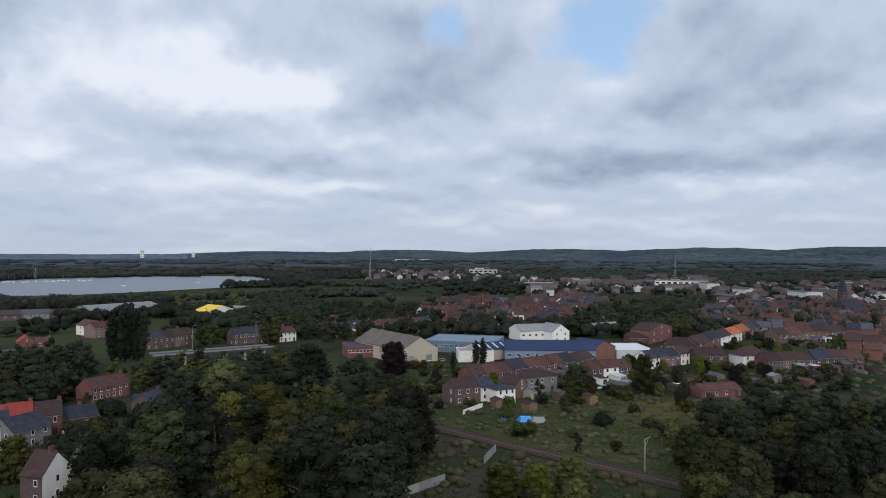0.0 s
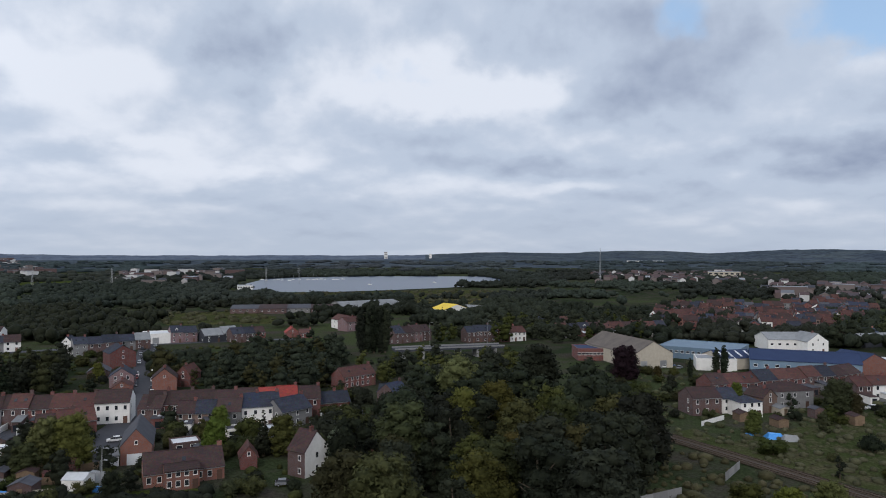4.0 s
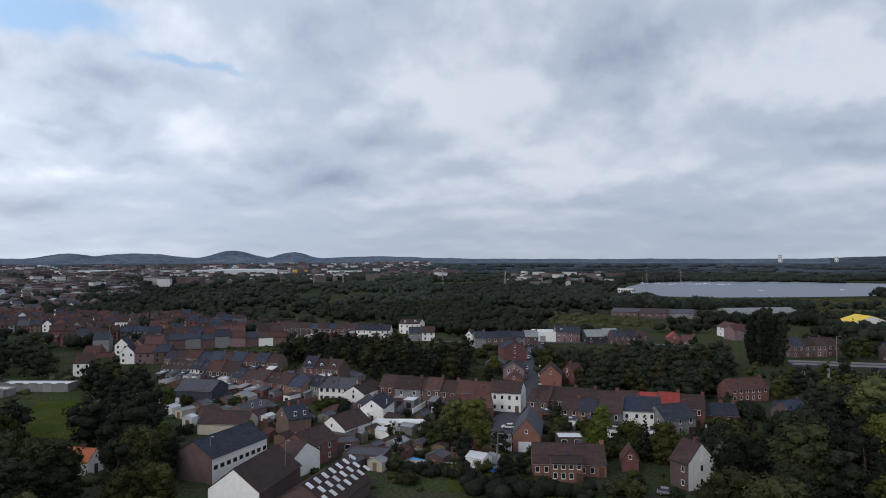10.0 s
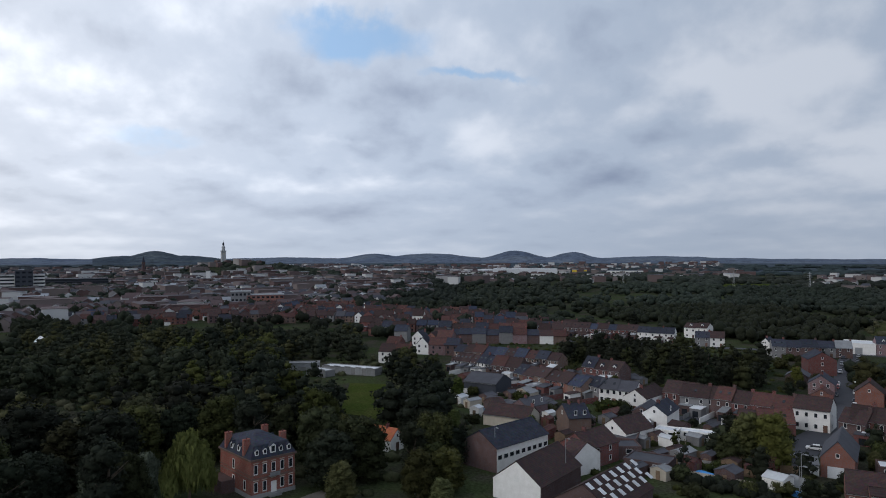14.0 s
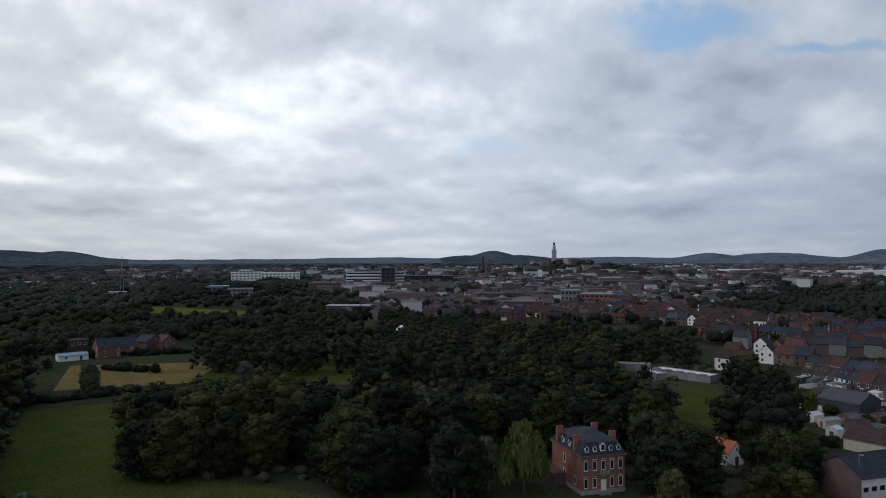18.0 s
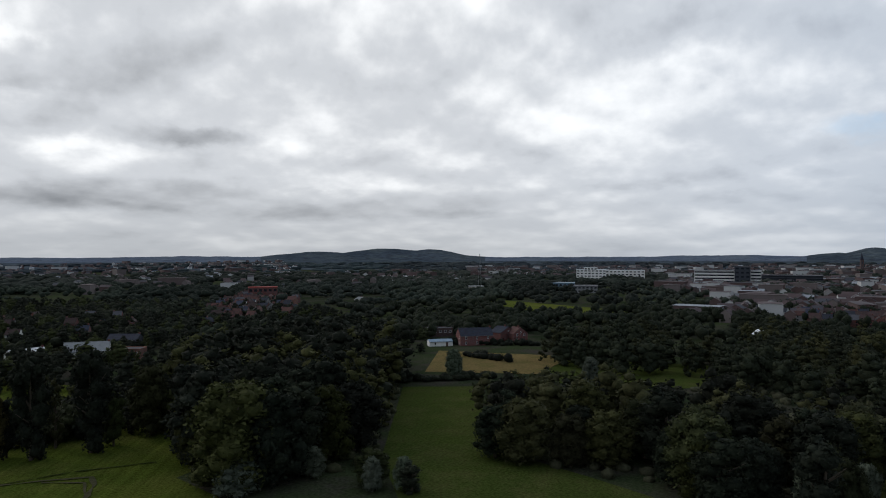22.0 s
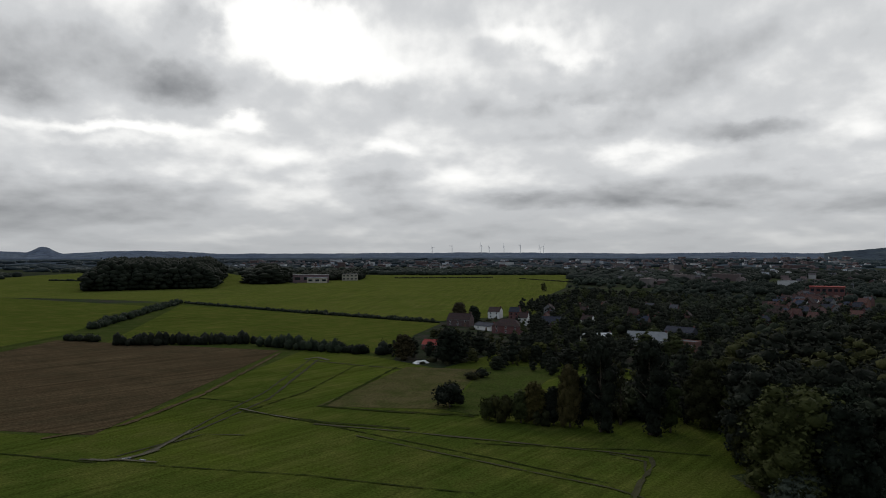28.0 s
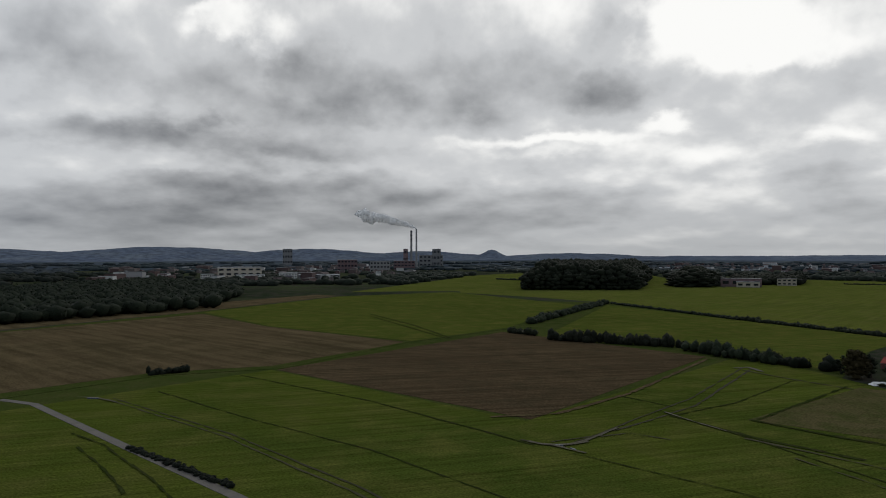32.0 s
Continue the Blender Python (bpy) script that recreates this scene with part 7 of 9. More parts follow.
arched_shed((-272.2, 540.9), (-238.7, 592.6), 24, 9, "grey shed under one curved sheet roof")
hall((-176.6, 527.9), (-160.6, 547.2), 20, 6, 10, WHITE, YELLOW, "white hall with a bright yellow roof front", along="y", name="hall", category="hall")
hall((-174.6, 562.4), (-160.6, 594.3), 20, 5, 6, CONCRETE, SHEET_GREY, "grey flat hall behind the yellow building", flat=True, name="hall", category="hall")
# ---------------------------------------------------------------- landmarks on the plain
def far_block(a, b, top, depth, wall, roof, label, rows=0, cols=0, name="building", category="building", band=None):
    """A large plain building seen from afar: body, roof slab, rows of windows or window bands."""
    ang, w, mid = frame_of(a, b)
    z = land(*mid)
    h = root(name, pose(mid[0], mid[1], z, 0, 0, ang), label, category)
    claim(ang, w, mid, depth)
    e = top - z
    part("wall", Shape().box(-w / 2, w / 2, 0, depth, -3, e).mesh("wall", wall), h)
    part("roof", Shape().box(-w / 2 - 0.4, w / 2 + 0.4, -0.4, depth + 0.4, e + 0.005, e + 0.6).mesh("roof", roof), h)
    for r in range(rows):
        z0 = e * (r + 0.35) / rows
        if cols:
            for c in range(cols):
                x = -w / 2 + w * (c + 0.5) / cols
                me = kept(("farwin", round(w / cols, 1), round(e / rows, 1)), lambda: Shape().box(-w / cols * 0.3, w / cols * 0.3, -0.15, 0, 0, e / rows * 0.4).mesh("window", GLASS))
                part("window", me, h, pose(x, 0, z0))
        else:
            part("window_band", Shape().box(-w / 2 + 0.5, w / 2 - 0.5, -0.2, 0, z0, z0 + e / rows * 0.45).mesh("window_band", GLASS), h)
    return h


def spire(p, z0, tower, tip, w, wall, cap, label, name="church_tower"):
    z = land(*p)
    h = root(name, pose(p[0], p[1], z, 0, 0, 20), label, "church")
    claim(20, w, p, w)
    part("wall", Shape().box(-w / 2, w / 2, -w / 2, w / 2, -3, tower - z, 0.3).mesh("wall", wall), h)
    part("parapet", Shape().box(-w / 2 - 0.4, w / 2 + 0.4, -w / 2 - 0.4, w / 2 + 0.4, tower - z, tower - z + 1.0).mesh("parapet", wall), h)
    part("spire", Shape().tube((0, 0, tower - z + 1), (0, 0, tip - z), w * 0.55, 0.15, 8).mesh("spire", cap), h, label="dark slate spire")
    for k in range(4):
        a = k * 90
        x, y = bearing(a, w / 2 - 0.12)
        part("louvre", kept(("louvre", w), lambda: Shape().box(-w * 0.13, w * 0.13, -0.25, 0, 0, w * 0.55).mesh("louvre", DARKWALL)), h, pose(-x, -y, (tower - z) * 0.72, 0, 0, a))
    return h


# works in the valley with two stacks
def stack(p, top, r0, r1, label, bands=()):
    z = land(*p)
    h = root("chimney_stack", pose(p[0], p[1], z), label, "chimney")
    part("shaft", Shape().tube((0, 0, -3), (0, 0, top - z), r0, r1, 14).mesh("shaft", CONCRETE), h)
    for k in bands:
        zz = (top - z) * k
        r = r0 + (r1 - r0) * k + 0.15
        part("band", Shape().tube((0, 0, zz), (0, 0, zz + 5), r, r, 14).mesh("band", DARKWALL), h, label="dark painted band")


stack((894.4, -1973.4), 127, 3.2, 2.4, "tall slim smoking factory chimney")
stack((909.4, -1968.5), 122, 3.6, 3.0, "tall factory chimney with dark bands", (0.75, 0.85, 0.95))
for a_, b_, t_, d_, m_, l_ in (
        ((1021.7, -2278.5), (944.0, -2311.8), 44.3, 40, CONCRETE, "grey cement silo block"), ((978.5, -2295.1), (950.7, -2306.7), 66.3, 30, CONCRETE, "tall grey preheater tower"), ((928.4, -1884.4), (871.7, -1911.3), 28.7, 40, BRICK_PINK, "reddish works building"),
        ((932.5, -1960.0), (919.8, -1966.0), 64.6, 16, BRICK_PINK, "narrow works tower"), ((991.5, -1665.9), (945.1, -1692.6), 34.0, 40, BRICK_PINK, "row of pale brick silos"), ((881.4, -1646.6), (834.4, -1670.9), 30.0, 40, CONCRETE, "grey works building"),
        ((1622.3, -2309.4), (1591.6, -2330.7), 68.8, 22, CONCRETE, "grey concrete tower"), ((895.5, -1066.2), (832.3, -1116.2), 24.8, 60, CREAM, "large cream factory building"), ((848.5, -1059.9), (807.1, -1091.7), 11.6, 30, WHITE, "low white factory annex"),
        ((824.3, -1161.0), (795.3, -1181.1), 12.3, 40, WHITE, "white shed in the valley"), ((952.0, -1084.6), (933.4, -1100.7), 11.0, 30, WHITE, "small white shed"), ((631.6, -1203.3), (622.8, -1207.9), 16.4, 12, WHITE, "white silo tower"), ((785.4, -1170.4), (717.1, -1213.4), 8.9, 50, CONCRETE, "long grey shed")):
    far_block(a_, b_, t_, d_, m_, SHEET_GREY, l_, 3, 6, "factory_building", "factory")

# the plume drifting from the stack
rng_ = np.random.default_rng(9)
px_, py_ = (894.4, -1973.4)
dx_, dy_ = bearing(206.5 + 90, 1.0)
V_, F_, rings_, sides_ = [], [], 90, 22
for i_ in range(rings_):
    k_ = i_ / (rings_ - 1)
    c_ = Vector((px_ + dx_ * 190 * k_, py_ + dy_ * 190 * k_, 127 + 46 * k_ ** 0.65))
    r_ = (2.4 + 19 * k_ ** 0.75) * min(1.0, (1 - k_) * 7 + 0.03)
    for n_ in range(sides_):
        a_ = 2 * math.pi * n_ / sides_
        q_ = c_ + Vector((dy_ * math.cos(a_) * r_, -dx_ * math.cos(a_) * r_, math.sin(a_) * r_))
        puff_ = noise.noise(q_ / 14) * 0.5 + noise.noise(q_ / 6) * 0.14
        V_.append(tuple(c_ + (q_ - c_) * max(0.5, 1 + puff_) + Vector((0, 0, noise.noise(c_ / 30) * 9 * k_))))
for i_ in range(rings_ - 1):
    for n_ in range(sides_):
        a_, b_ = i_ * sides_ + n_, i_ * sides_ + (n_ + 1) % sides_
        F_ += [(a_, b_, b_ + sides_), (a_, b_ + sides_, a_ + sides_)]
tagged(new("smoke_plume", np_mesh("smoke_plume", V_, F_, SMOKE, True)), "white smoke plume trailing from the chimney", "smoke", kind="stuff")

# town skyline
spire((329.3, 577.8), 0, 19, 36, 6.5, BRICK_BROWN, SLATE, "brown brick church tower with a slate spire")
hall((323.9, 562.8), (338.8, 563.3), 22, 8, 13, BRICK_BROWN, SLATE, "brown brick church nave", name="church", category="church", windows=4)
spire((-2105.8, -168.3), 0, 34, 53, 8, BRICK_BROWN, SLATE, "far church tower with a slim spire")
tp_ = bearing(88.83, 1850)
tw_ = root("belfry", pose(tp_[0], tp_[1], land(*tp_), 0, 0, 10), "tall grey stone belfry with a bulbous crown", "tower")
zb_ = land(*tp_)
part("shaft", Shape().box(-5.5, 5.5, -5.5, 5.5, -3, 32, 0.3).mesh("shaft", BELFRY), tw_)
part("cornice", Shape().box(-6.4, 6.4, -6.4, 6.4, 32, 34).mesh("cornice", BELFRY), tw_)
part("lantern", Shape().tube((0, 0, 34), (0, 0, 42), 4.2, 4.0, 8).tube((0, 0, 42), (0, 0, 47), 5.0, 2.0, 8).mesh("lantern", BELFRY), tw_)
part("crown", Shape().tube((0, 0, 47), (0, 0, 52), 2.2, 2.6, 8).tube((0, 0, 52), (0, 0, 56), 2.6, 0.3, 8).tube((0, 0, 56), (0, 0, 61), 0.3, 0.1, 6).mesh("crown", SLATE), tw_)
for k_ in range(4):
    part("clock_face", kept("clock", lambda: Shape().tube((0, 0, 0), (0, -0.4, 0), 2.0, 2.0, 16).mesh("clock_face", CREAM)), tw_, pose(0, 0, 26, 0, 0, 90 * k_) @ pose(0, -5.2, 0))
for a_, b_, t_, d_, m_, r_, l_, rows_, cols_ in (
        ((-1134.9, -319.2), (-1149.4, -262.2), 24.7, 24, WHITE, SHEET_GREY, "long white-banded office block", 5, 0), ((-1128.6, -257.5), (-1133.3, -235.6), 31.7, 26, DARKWALL, SHEET_DARK, "dark stair tower of the office block", 5, 3), ((-1154.5, -240.0), (-1157.5, -225.1), 24.7, 24, WHITE, SHEET_GREY, "end wing of the office block", 5, 0),
        ((-1252.0, -244.1), (-1266.2, -154.3), 15.3, 30, DARKWALL, SHEET_DARK, "dark glazed office building", 4, 0), ((-1274.8, -585.1), (-1297.6, -532.7), 20.1, 30, WHITE, SHEET_LIGHT, "white stepped hospital block", 4, 8), ((-1280.9, -571.5), (-1291.0, -548.4), 24.6, 20, WHITE, SHEET_LIGHT, "white block", 4, 4),
        ((-1376.3, -566.9), (-1404.3, -493.7), 16.7, 40, WHITE, SHEET_LIGHT, "long white hospital wing", 3, 10), ((-717.4, 21.6), (-716.6, 40.4), 16.6, 20, GREY, SHEET_GREY, "grey clad modern school block", 3, 5), ((-716.7, 36.5), (-714.0, 72.4), 13.1, 22, BRICK_ORANGE, SHEET_GREY, "orange brick modern school block", 3, 8),
        ((-1336.7, -4.7), (-1336.1, 40.0), 10.4, 26, WHITE, SHEET_GREY, "pale terrace of offices", 3, 0), ((-1332.5, -2.8), (-1332.5, 5.0), 24.9, 10, WHITE, SHEET_GREY, "white lift tower", 0, 0), ((-2110.0, 431.4), (-2071.5, 589.2), 10.2, 70, WHITE, SHEET_LIGHT, "long white sports hall roof", 0, 0),
        ((-1891.1, 740.7), (-1799.6, 941.5), 11.4, 90, SHEET_LIGHT, SHEET_LIGHT, "very long pale warehouse", 0, 0), ((-1830.6, 1014.2), (-1809.7, 1051.0), 10.1, 40, YELLOW, SHEET_GREY, "small orange shed far off", 0, 0), ((12.5, -1154.1), (-45.1, -1153.3), 12.0, 20, BRICK_PINK, SHEET_DARK, "farm barn beside trees in the fields", 1, 4), ((-9.8, -1139.0), (-41.8, -1138.2), 7.6, 14, CREAM, SHEET_GREY, "pale farm building in the fields", 1, 3), ((-69.4, -1218.1), (-96.7, -1216.2), 10.6, 14, CREAM, SHEET_DARK, "pale farmhouse in the fields", 2, 4), ((-1631.2, 1007.2), (-1580.0, 1085.7), 10.7, 60, WHITE, SHEET_GREY, "distant white warehouse", 1, 8),
        ((-1962.1, 477.6), (-1940.5, 558.8), 12.5, 60, WHITE, SHEET_LIGHT, "distant white factory far away", 0, 0), ((-1697.2, 707.0), (-1626.1, 857.9), 16.6, 80, SHEET_LIGHT, SHEET_LIGHT, "distant pale warehouse far away", 0, 0), ((-773.4, -508.8), (-784.0, -492.3), 8.5, 20, CREAM, SHEET_GREY, "pale building by the mast", 2, 5),
        ((-1095.7, -936.8), (-1140.0, -882.3), 5.3, 40, WHITE, SHEET_LIGHT, "low white supermarket", 1, 6), ((-1092.1, -825.7), (-1149.5, -743.8), 5.2, 50, WHITE, SHEET_LIGHT, "long low white shed", 1, 8), ((-971.3, -487.8), (-986.8, -455.6), 6.9, 30, SHEET_TEAL, SHEET_TEAL, "pale blue shed", 1, 6), ((-853.2, -395.5), (-865.7, -367.5), 9.0, 30, GREY, SHEET_DARK, "grey office pavilion", 2, 6),
        ((-214.2, 3161.9), (-61.0, 3168.6), 15.3, 60, WHITE, SHEET_LIGHT, "distant pale warehouse", 1, 6), ((-1457.0, 3373.6), (-1440.6, 3380.6), 53.1, 14, WHITE, SHEET_LIGHT, "distant white tower block", 4, 2), ((-1250.1, 3488.4), (-1235.8, 3493.5), 44.3, 14, WHITE, SHEET_LIGHT, "distant white tower block", 4, 2), ((-477.9, 4493.7), (-300.4, 4509.1), 26.8, 50, WHITE, SHEET_LIGHT, "distant white hall", 1, 6),
        ((-802.9, 4288.7), (-711.9, 4304.8), 36.8, 40, BRICK_ORANGE, SHEET_GREY, "distant reddish block", 2, 5), ((-1776.6, 3736.4), (-1655.0, 3791.8), 26.6, 40, WHITE, SHEET_LIGHT, "distant white blocks", 2, 6), ((-1096.6, 4126.6), (-976.2, 4156.8), 40.1, 30, WHITE, SHEET_GREY, "distant pale block", 3, 6),
        ((294.9, 1063.1), (321.6, 1055.3), 10.2, 20, GREY, SLATE, "large slate-roofed village building", 2, 5), ((304.5, 1008.7), (372.4, 985.7), 11.2, 20, WHITE, SHEET_GREY, "white village school", 2, 9), ((-519.7, -640.4), (-544.3, -619.6), 13.8, 18, BRICK_RED, TILE_BRIGHT, "red brick block behind the houses", 2, 6),
        ((54.6, 1470.1), (113.8, 1466.7), 14.2, 30, CREAM, SHEET_GREY, "large cream building among trees", 2, 6), ((-574.6, 823.4), (-557.1, 835.3), 5.6, 14, WHITE, SHEET_LIGHT, "white clubhouse with red trim by the lake", 1, 6)):
    far_block(a_, b_, t_, d_, m_, r_, l_, rows_, cols_)

# masts, turbines, lamps
def mast(p, top, label, w=1.6, arms=3):
    z = land(*p)
    h = root("pylon", pose(p[0], p[1], z, 0, 0, 30), label, "pylon")
    s = Shape()
    for x, y in ((-1, -1), (1, -1), (1, 1), (-1, 1)):
        s.tube((x * w, y * w, -1), (x * 0.2, y * 0.2, top - z), 0.16, 0.1, 4)
    for k in range(7):
        zz, r = (top - z) * k / 7, w * (1 - k / 7) + 0.2
        s.tube((-r, -r, zz), (r, -r, zz + (top - z) / 8), 0.08, 0.08, 4).tube((r, r, zz), (-r, r, zz + (top - z) / 8), 0.08, 0.08, 4)
    part("lattice", s.mesh("lattice", METAL), h)
    for k in range(arms):
        part("cross_arm", Shape().tube((-3.5 + k * 0.6, 0, 0), (3.5 - k * 0.6, 0, 0), 0.15, 0.15, 4).mesh("cross_arm", METAL), h, pose(0, 0, (top - z) * (0.7 + 0.1 * k)))


mast((-849.4, -539.5), 52, "grey lattice mast above the town", 2.2, 1)
mast((370.2, 1117.4), 50, "slim lattice mast above the village", 1.2, 1)
mast((-134.9, 1299.8), 60, "distant lattice mast", 1.4, 1)
for x_ in (170, 345, 455, 695, 750):
    mast(bearing(28.6 + (784 - x_) / 21.6, 1150), 28, "grey electricity pylon on the plain", 1.6, 3)


def turbine(p, h, turn):
    z = land(*p)
    t = root("wind_turbine", pose(p[0], p[1], z, 0, 0, turn), "white wind turbine on the horizon", "wind turbine", "wind farm")
    part("tower", Shape().tube((0, 0, -2), (0, 0, h), 1.6, 0.9, 10).mesh("tower", TRIM), t)
    n = part("nacelle", Shape().box(-1.2, 1.2, -3.5, 2.5, h - 1, h + 1.4).mesh("nacelle", TRIM), t)
    for k in range(3):
        part("blade", kept(("blade", h), lambda: Shape().tube((0, 0, 0), (0, 0, h * 0.5), 0.9, 0.2, 5).mesh("blade", TRIM)), n, pose(0, -3.6, h) @ pose(0, 0, 0, 0, turn * 3 + 120 * k, 0))


for i_, x_ in enumerate((765, 800, 852, 866, 892, 921, 956, 962)):
    turbine(bearing(168.53 + math.degrees(math.atan((784 - x_) / 1240.8)), 4080), 38 + (i_ % 3) * 4, 10 + 17 * i_)


def street_lamp(p, h=9.0, turn=0.0):
    def make():
        s = Shape().tube((0, 0, -0.5), (0, 0, h), 0.12, 0.07, 6).tube((0, 0, h), (1.3, 0, h + 0.3), 0.06, 0.05, 5)
        return s.mesh("pole", METAL), Shape().box(1.0, 1.9, -0.15, 0.15, h + 0.2, h + 0.38).mesh("lamp_head", METAL)
    a, b = kept(("lamp", h), make)
    ob = root("street_lamp", pose(p[0], p[1], 0, 0, 0, turn), "tall grey metal street lamp", "street lamp")
    part("pole", a, ob), part("lamp_head", b, ob)


for p_, h_ in (((-126.3, 354.2), 14), ((-99.4, 373.4), 14), ((-146.6, 42.7), 9), ((-140.7, 76.2), 11), ((-119.2, 121.5), 9), ((-158.5, 66.5), 10), ((-429.4, 120.6), 12), ((116.1, 283.2), 9), ((-112.8, 114.5), 9)):
    street_lamp(p_, h_)

# bridge
def bridge(a, b, w, z):
    ang, ln, mid = frame_of(a, b)
    h = root("bridge", pose(mid[0], mid[1], 0, 0, 0, ang), "pale concrete road bridge with railings", "bridge")
    part("deck", Shape().box(-ln / 2, ln / 2, 0, w, z - 0.9, z).mesh("deck", DARKWALL), h)
    for y in (0, w - 0.3):
        part("parapet", Shape().box(-ln / 2, ln / 2, y, y + 0.3, z + 0.002, z + 0.7).mesh("parapet", GREY), h)
    for k in range(6):
        x = -ln / 2 + ln * (k + 0.5) / 6
        part("pier", kept("pier", lambda: Shape().box(-0.6, 0.6, 0.5, w - 0.5, -1, z - 0.9).mesh("pier", CONCRETE)), h, pose(x, 0, 0))


bridge((-128.7, 311.7), (-82.4, 342.9), 9, 5)

# ---------------------------------------------------------------- railway
a_, b_ = (-45.5, 238.6), (58.0, 151.7)
rw_ = strip("railway", [a_, (-4.9, 208.8), (27.4, 180.2), (52.0, 156.9), b_], 6.0, BALLAST, 0.35, "two railway tracks on brown ballast", "railway")
d_ = Vector((b_[0] - a_[0], b_[1] - a_[1], 0))
n_ = Vector((-d_.y, d_.x, 0)).normalized()
p0_, p1_ = Vector((*(-4.9, 208.8), 0)), Vector((*(52.0, 156.9), 0))
ln_ = (p1_ - p0_).length
ang_ = math.degrees(math.atan2(p1_.y - p0_.y, p1_.x - p0_.x))
rail_ = Shape().box(-ln_ * 0.3, ln_ * 1.15, -0.05, 0.05, 0.5, 0.66).mesh("rail", RUST)
sl_ = Shape()
for off_ in (-1.9, 1.9):
    for g_ in (-0.72, 0.72):
        q_ = p0_ + n_ * (off_ + g_)
        part("rail", rail_, rw_, pose(q_.x, q_.y, 0, 0, 0, ang_))
    x_ = -ln_ * 0.3
    while x_ < ln_ * 1.15:
        sl_.box(x_, x_ + 0.26, off_ - 1.3, off_ + 1.3, 0.3, 0.5)
        x_ += 0.65
tagged(part("sleepers", sl_.mesh("sleepers", BARK), rw_, pose(p0_.x, p0_.y, 0, 0, 0, ang_)), kind="stuff")


def gantry(p, turn, reach):
    g = root("railway_gantry", pose(p[0], p[1], 0, 0, 0, turn), "grey steel railway overhead line mast", "railway mast")
    part("post", Shape().box(-0.15, 0.15, -0.15, 0.15, -0.5, 8.0).mesh("post", METAL), g)
    part("arm", Shape().tube((0, 0, 7.8), (reach, 0, 7.0), 0.12, 0.1, 5).mesh("arm", METAL), g)
    part("stay", Shape().tube((0, 0, 5.6), (reach * 0.6, 0, 7.2), 0.06, 0.06, 4).mesh("stay", METAL), g)
    part("insulator", Shape().tube((reach, 0, 7.0), (reach, 0, 5.8), 0.08, 0.08, 5).mesh("insulator", BRICK_BROWN), g)


gantry((47.8, 165.6), ang_ + 105, 6.5)
# ---------------------------------------------------------------- cars
def car_template(paint):
    c = root("car", pose(0, 0, 0), "small parked car beside the kerb", "car")
    body = Shape()
    prof = [(-2.0, 0.35), (2.0, 0.35), (2.05, 0.75), (1.2, 0.9), (-1.95, 0.95), (-2.05, 0.7)]
    for y in (-0.85, 0.85):
        body.v += [(x, y, z) for x, z in prof]
    k = len(prof)
    body.f += [tuple(range(k))[::1], tuple(range(2 * k - 1, k - 1, -1))] + [(j + k, (j + 1) % k + k, (j + 1) % k, j) for j in range(k)]
    part("body", body.mesh("body", paint), c)
    cab = Shape()
    prof = [(1.15, 0.9), (0.45, 1.42), (-1.3, 1.45), (-1.9, 0.95)]
    for y, z in ((-0.78, 0), (0.78, 0)):
        cab.v += [(x, y * (1 if i in (0, 3) else 0.85), zz) for i, (x, zz) in enumerate(prof)]
    cab.f += [(0, 1, 2, 3), (7, 6, 5, 4), (4, 5, 1, 0), (5, 6, 2, 1), (6, 7, 3, 2)]
    part("cabin_glass", cab.mesh("cabin_glass", GLASS), c)
    part("car_roof", Shape().box(-1.25, 0.4, -0.66, 0.66, 1.42, 1.49).mesh("car_roof", paint), c)
    for x in (-1.25, 1.25):
        for y in (-0.86, 0.86):
            w = part("wheel", kept("tyre", lambda: Shape().tube((0, -0.1, 0), (0, 0.1, 0), 0.32, 0.32, 10).mesh("wheel", RUBBER)), c, pose(x, y, 0.32))
            part("rim", kept("rim", lambda: Shape().tube((0, -0.11, 0), (0, 0.11, 0), 0.18, 0.18, 8).mesh("rim", METAL)), w)
    for y in (-0.6, 0.6):
        part("headlight", kept("headlight", lambda: Shape().box(-0.05, 0.05, -0.16, 0.16, -0.06, 0.06).mesh("headlight", TRIM)), c, pose(2.0, y, 0.68))
    return c


PAINTS = [worn("car_white", (0.7, 0.7, 0.7), (0.64, 0.64, 0.64), 0.4, 3, rough=0.35, vary=0.02), worn("car_grey", (0.22, 0.23, 0.25), (0.19, 0.2, 0.22), 0.4, 3, rough=0.35, vary=0.05),
          worn("car_dark", (0.03, 0.035, 0.045), (0.025, 0.03, 0.04), 0.4, 3, rough=0.35, vary=0.05), worn("car_blue", (0.04, 0.09, 0.25), (0.035, 0.08, 0.22), 0.4, 3, rough=0.35, vary=0.05), worn("car_red", (0.3, 0.02, 0.02), (0.26, 0.02, 0.02), 0.4, 3, rough=0.35, vary=0.05)]
CARS = {}


def car(p, turn, k):
    m = pose(p[0], p[1], 0.13, 0, 0, turn)
    if k in CARS:
        return copy_thing(CARS[k], m)
    CARS[k] = car_template(PAINTS[k])
    tagged(CARS[k], ("white", "grey", "black", "blue", "red")[k] + " small car parked at the roadside")
    CARS[k].matrix_basis = m
    return CARS[k]


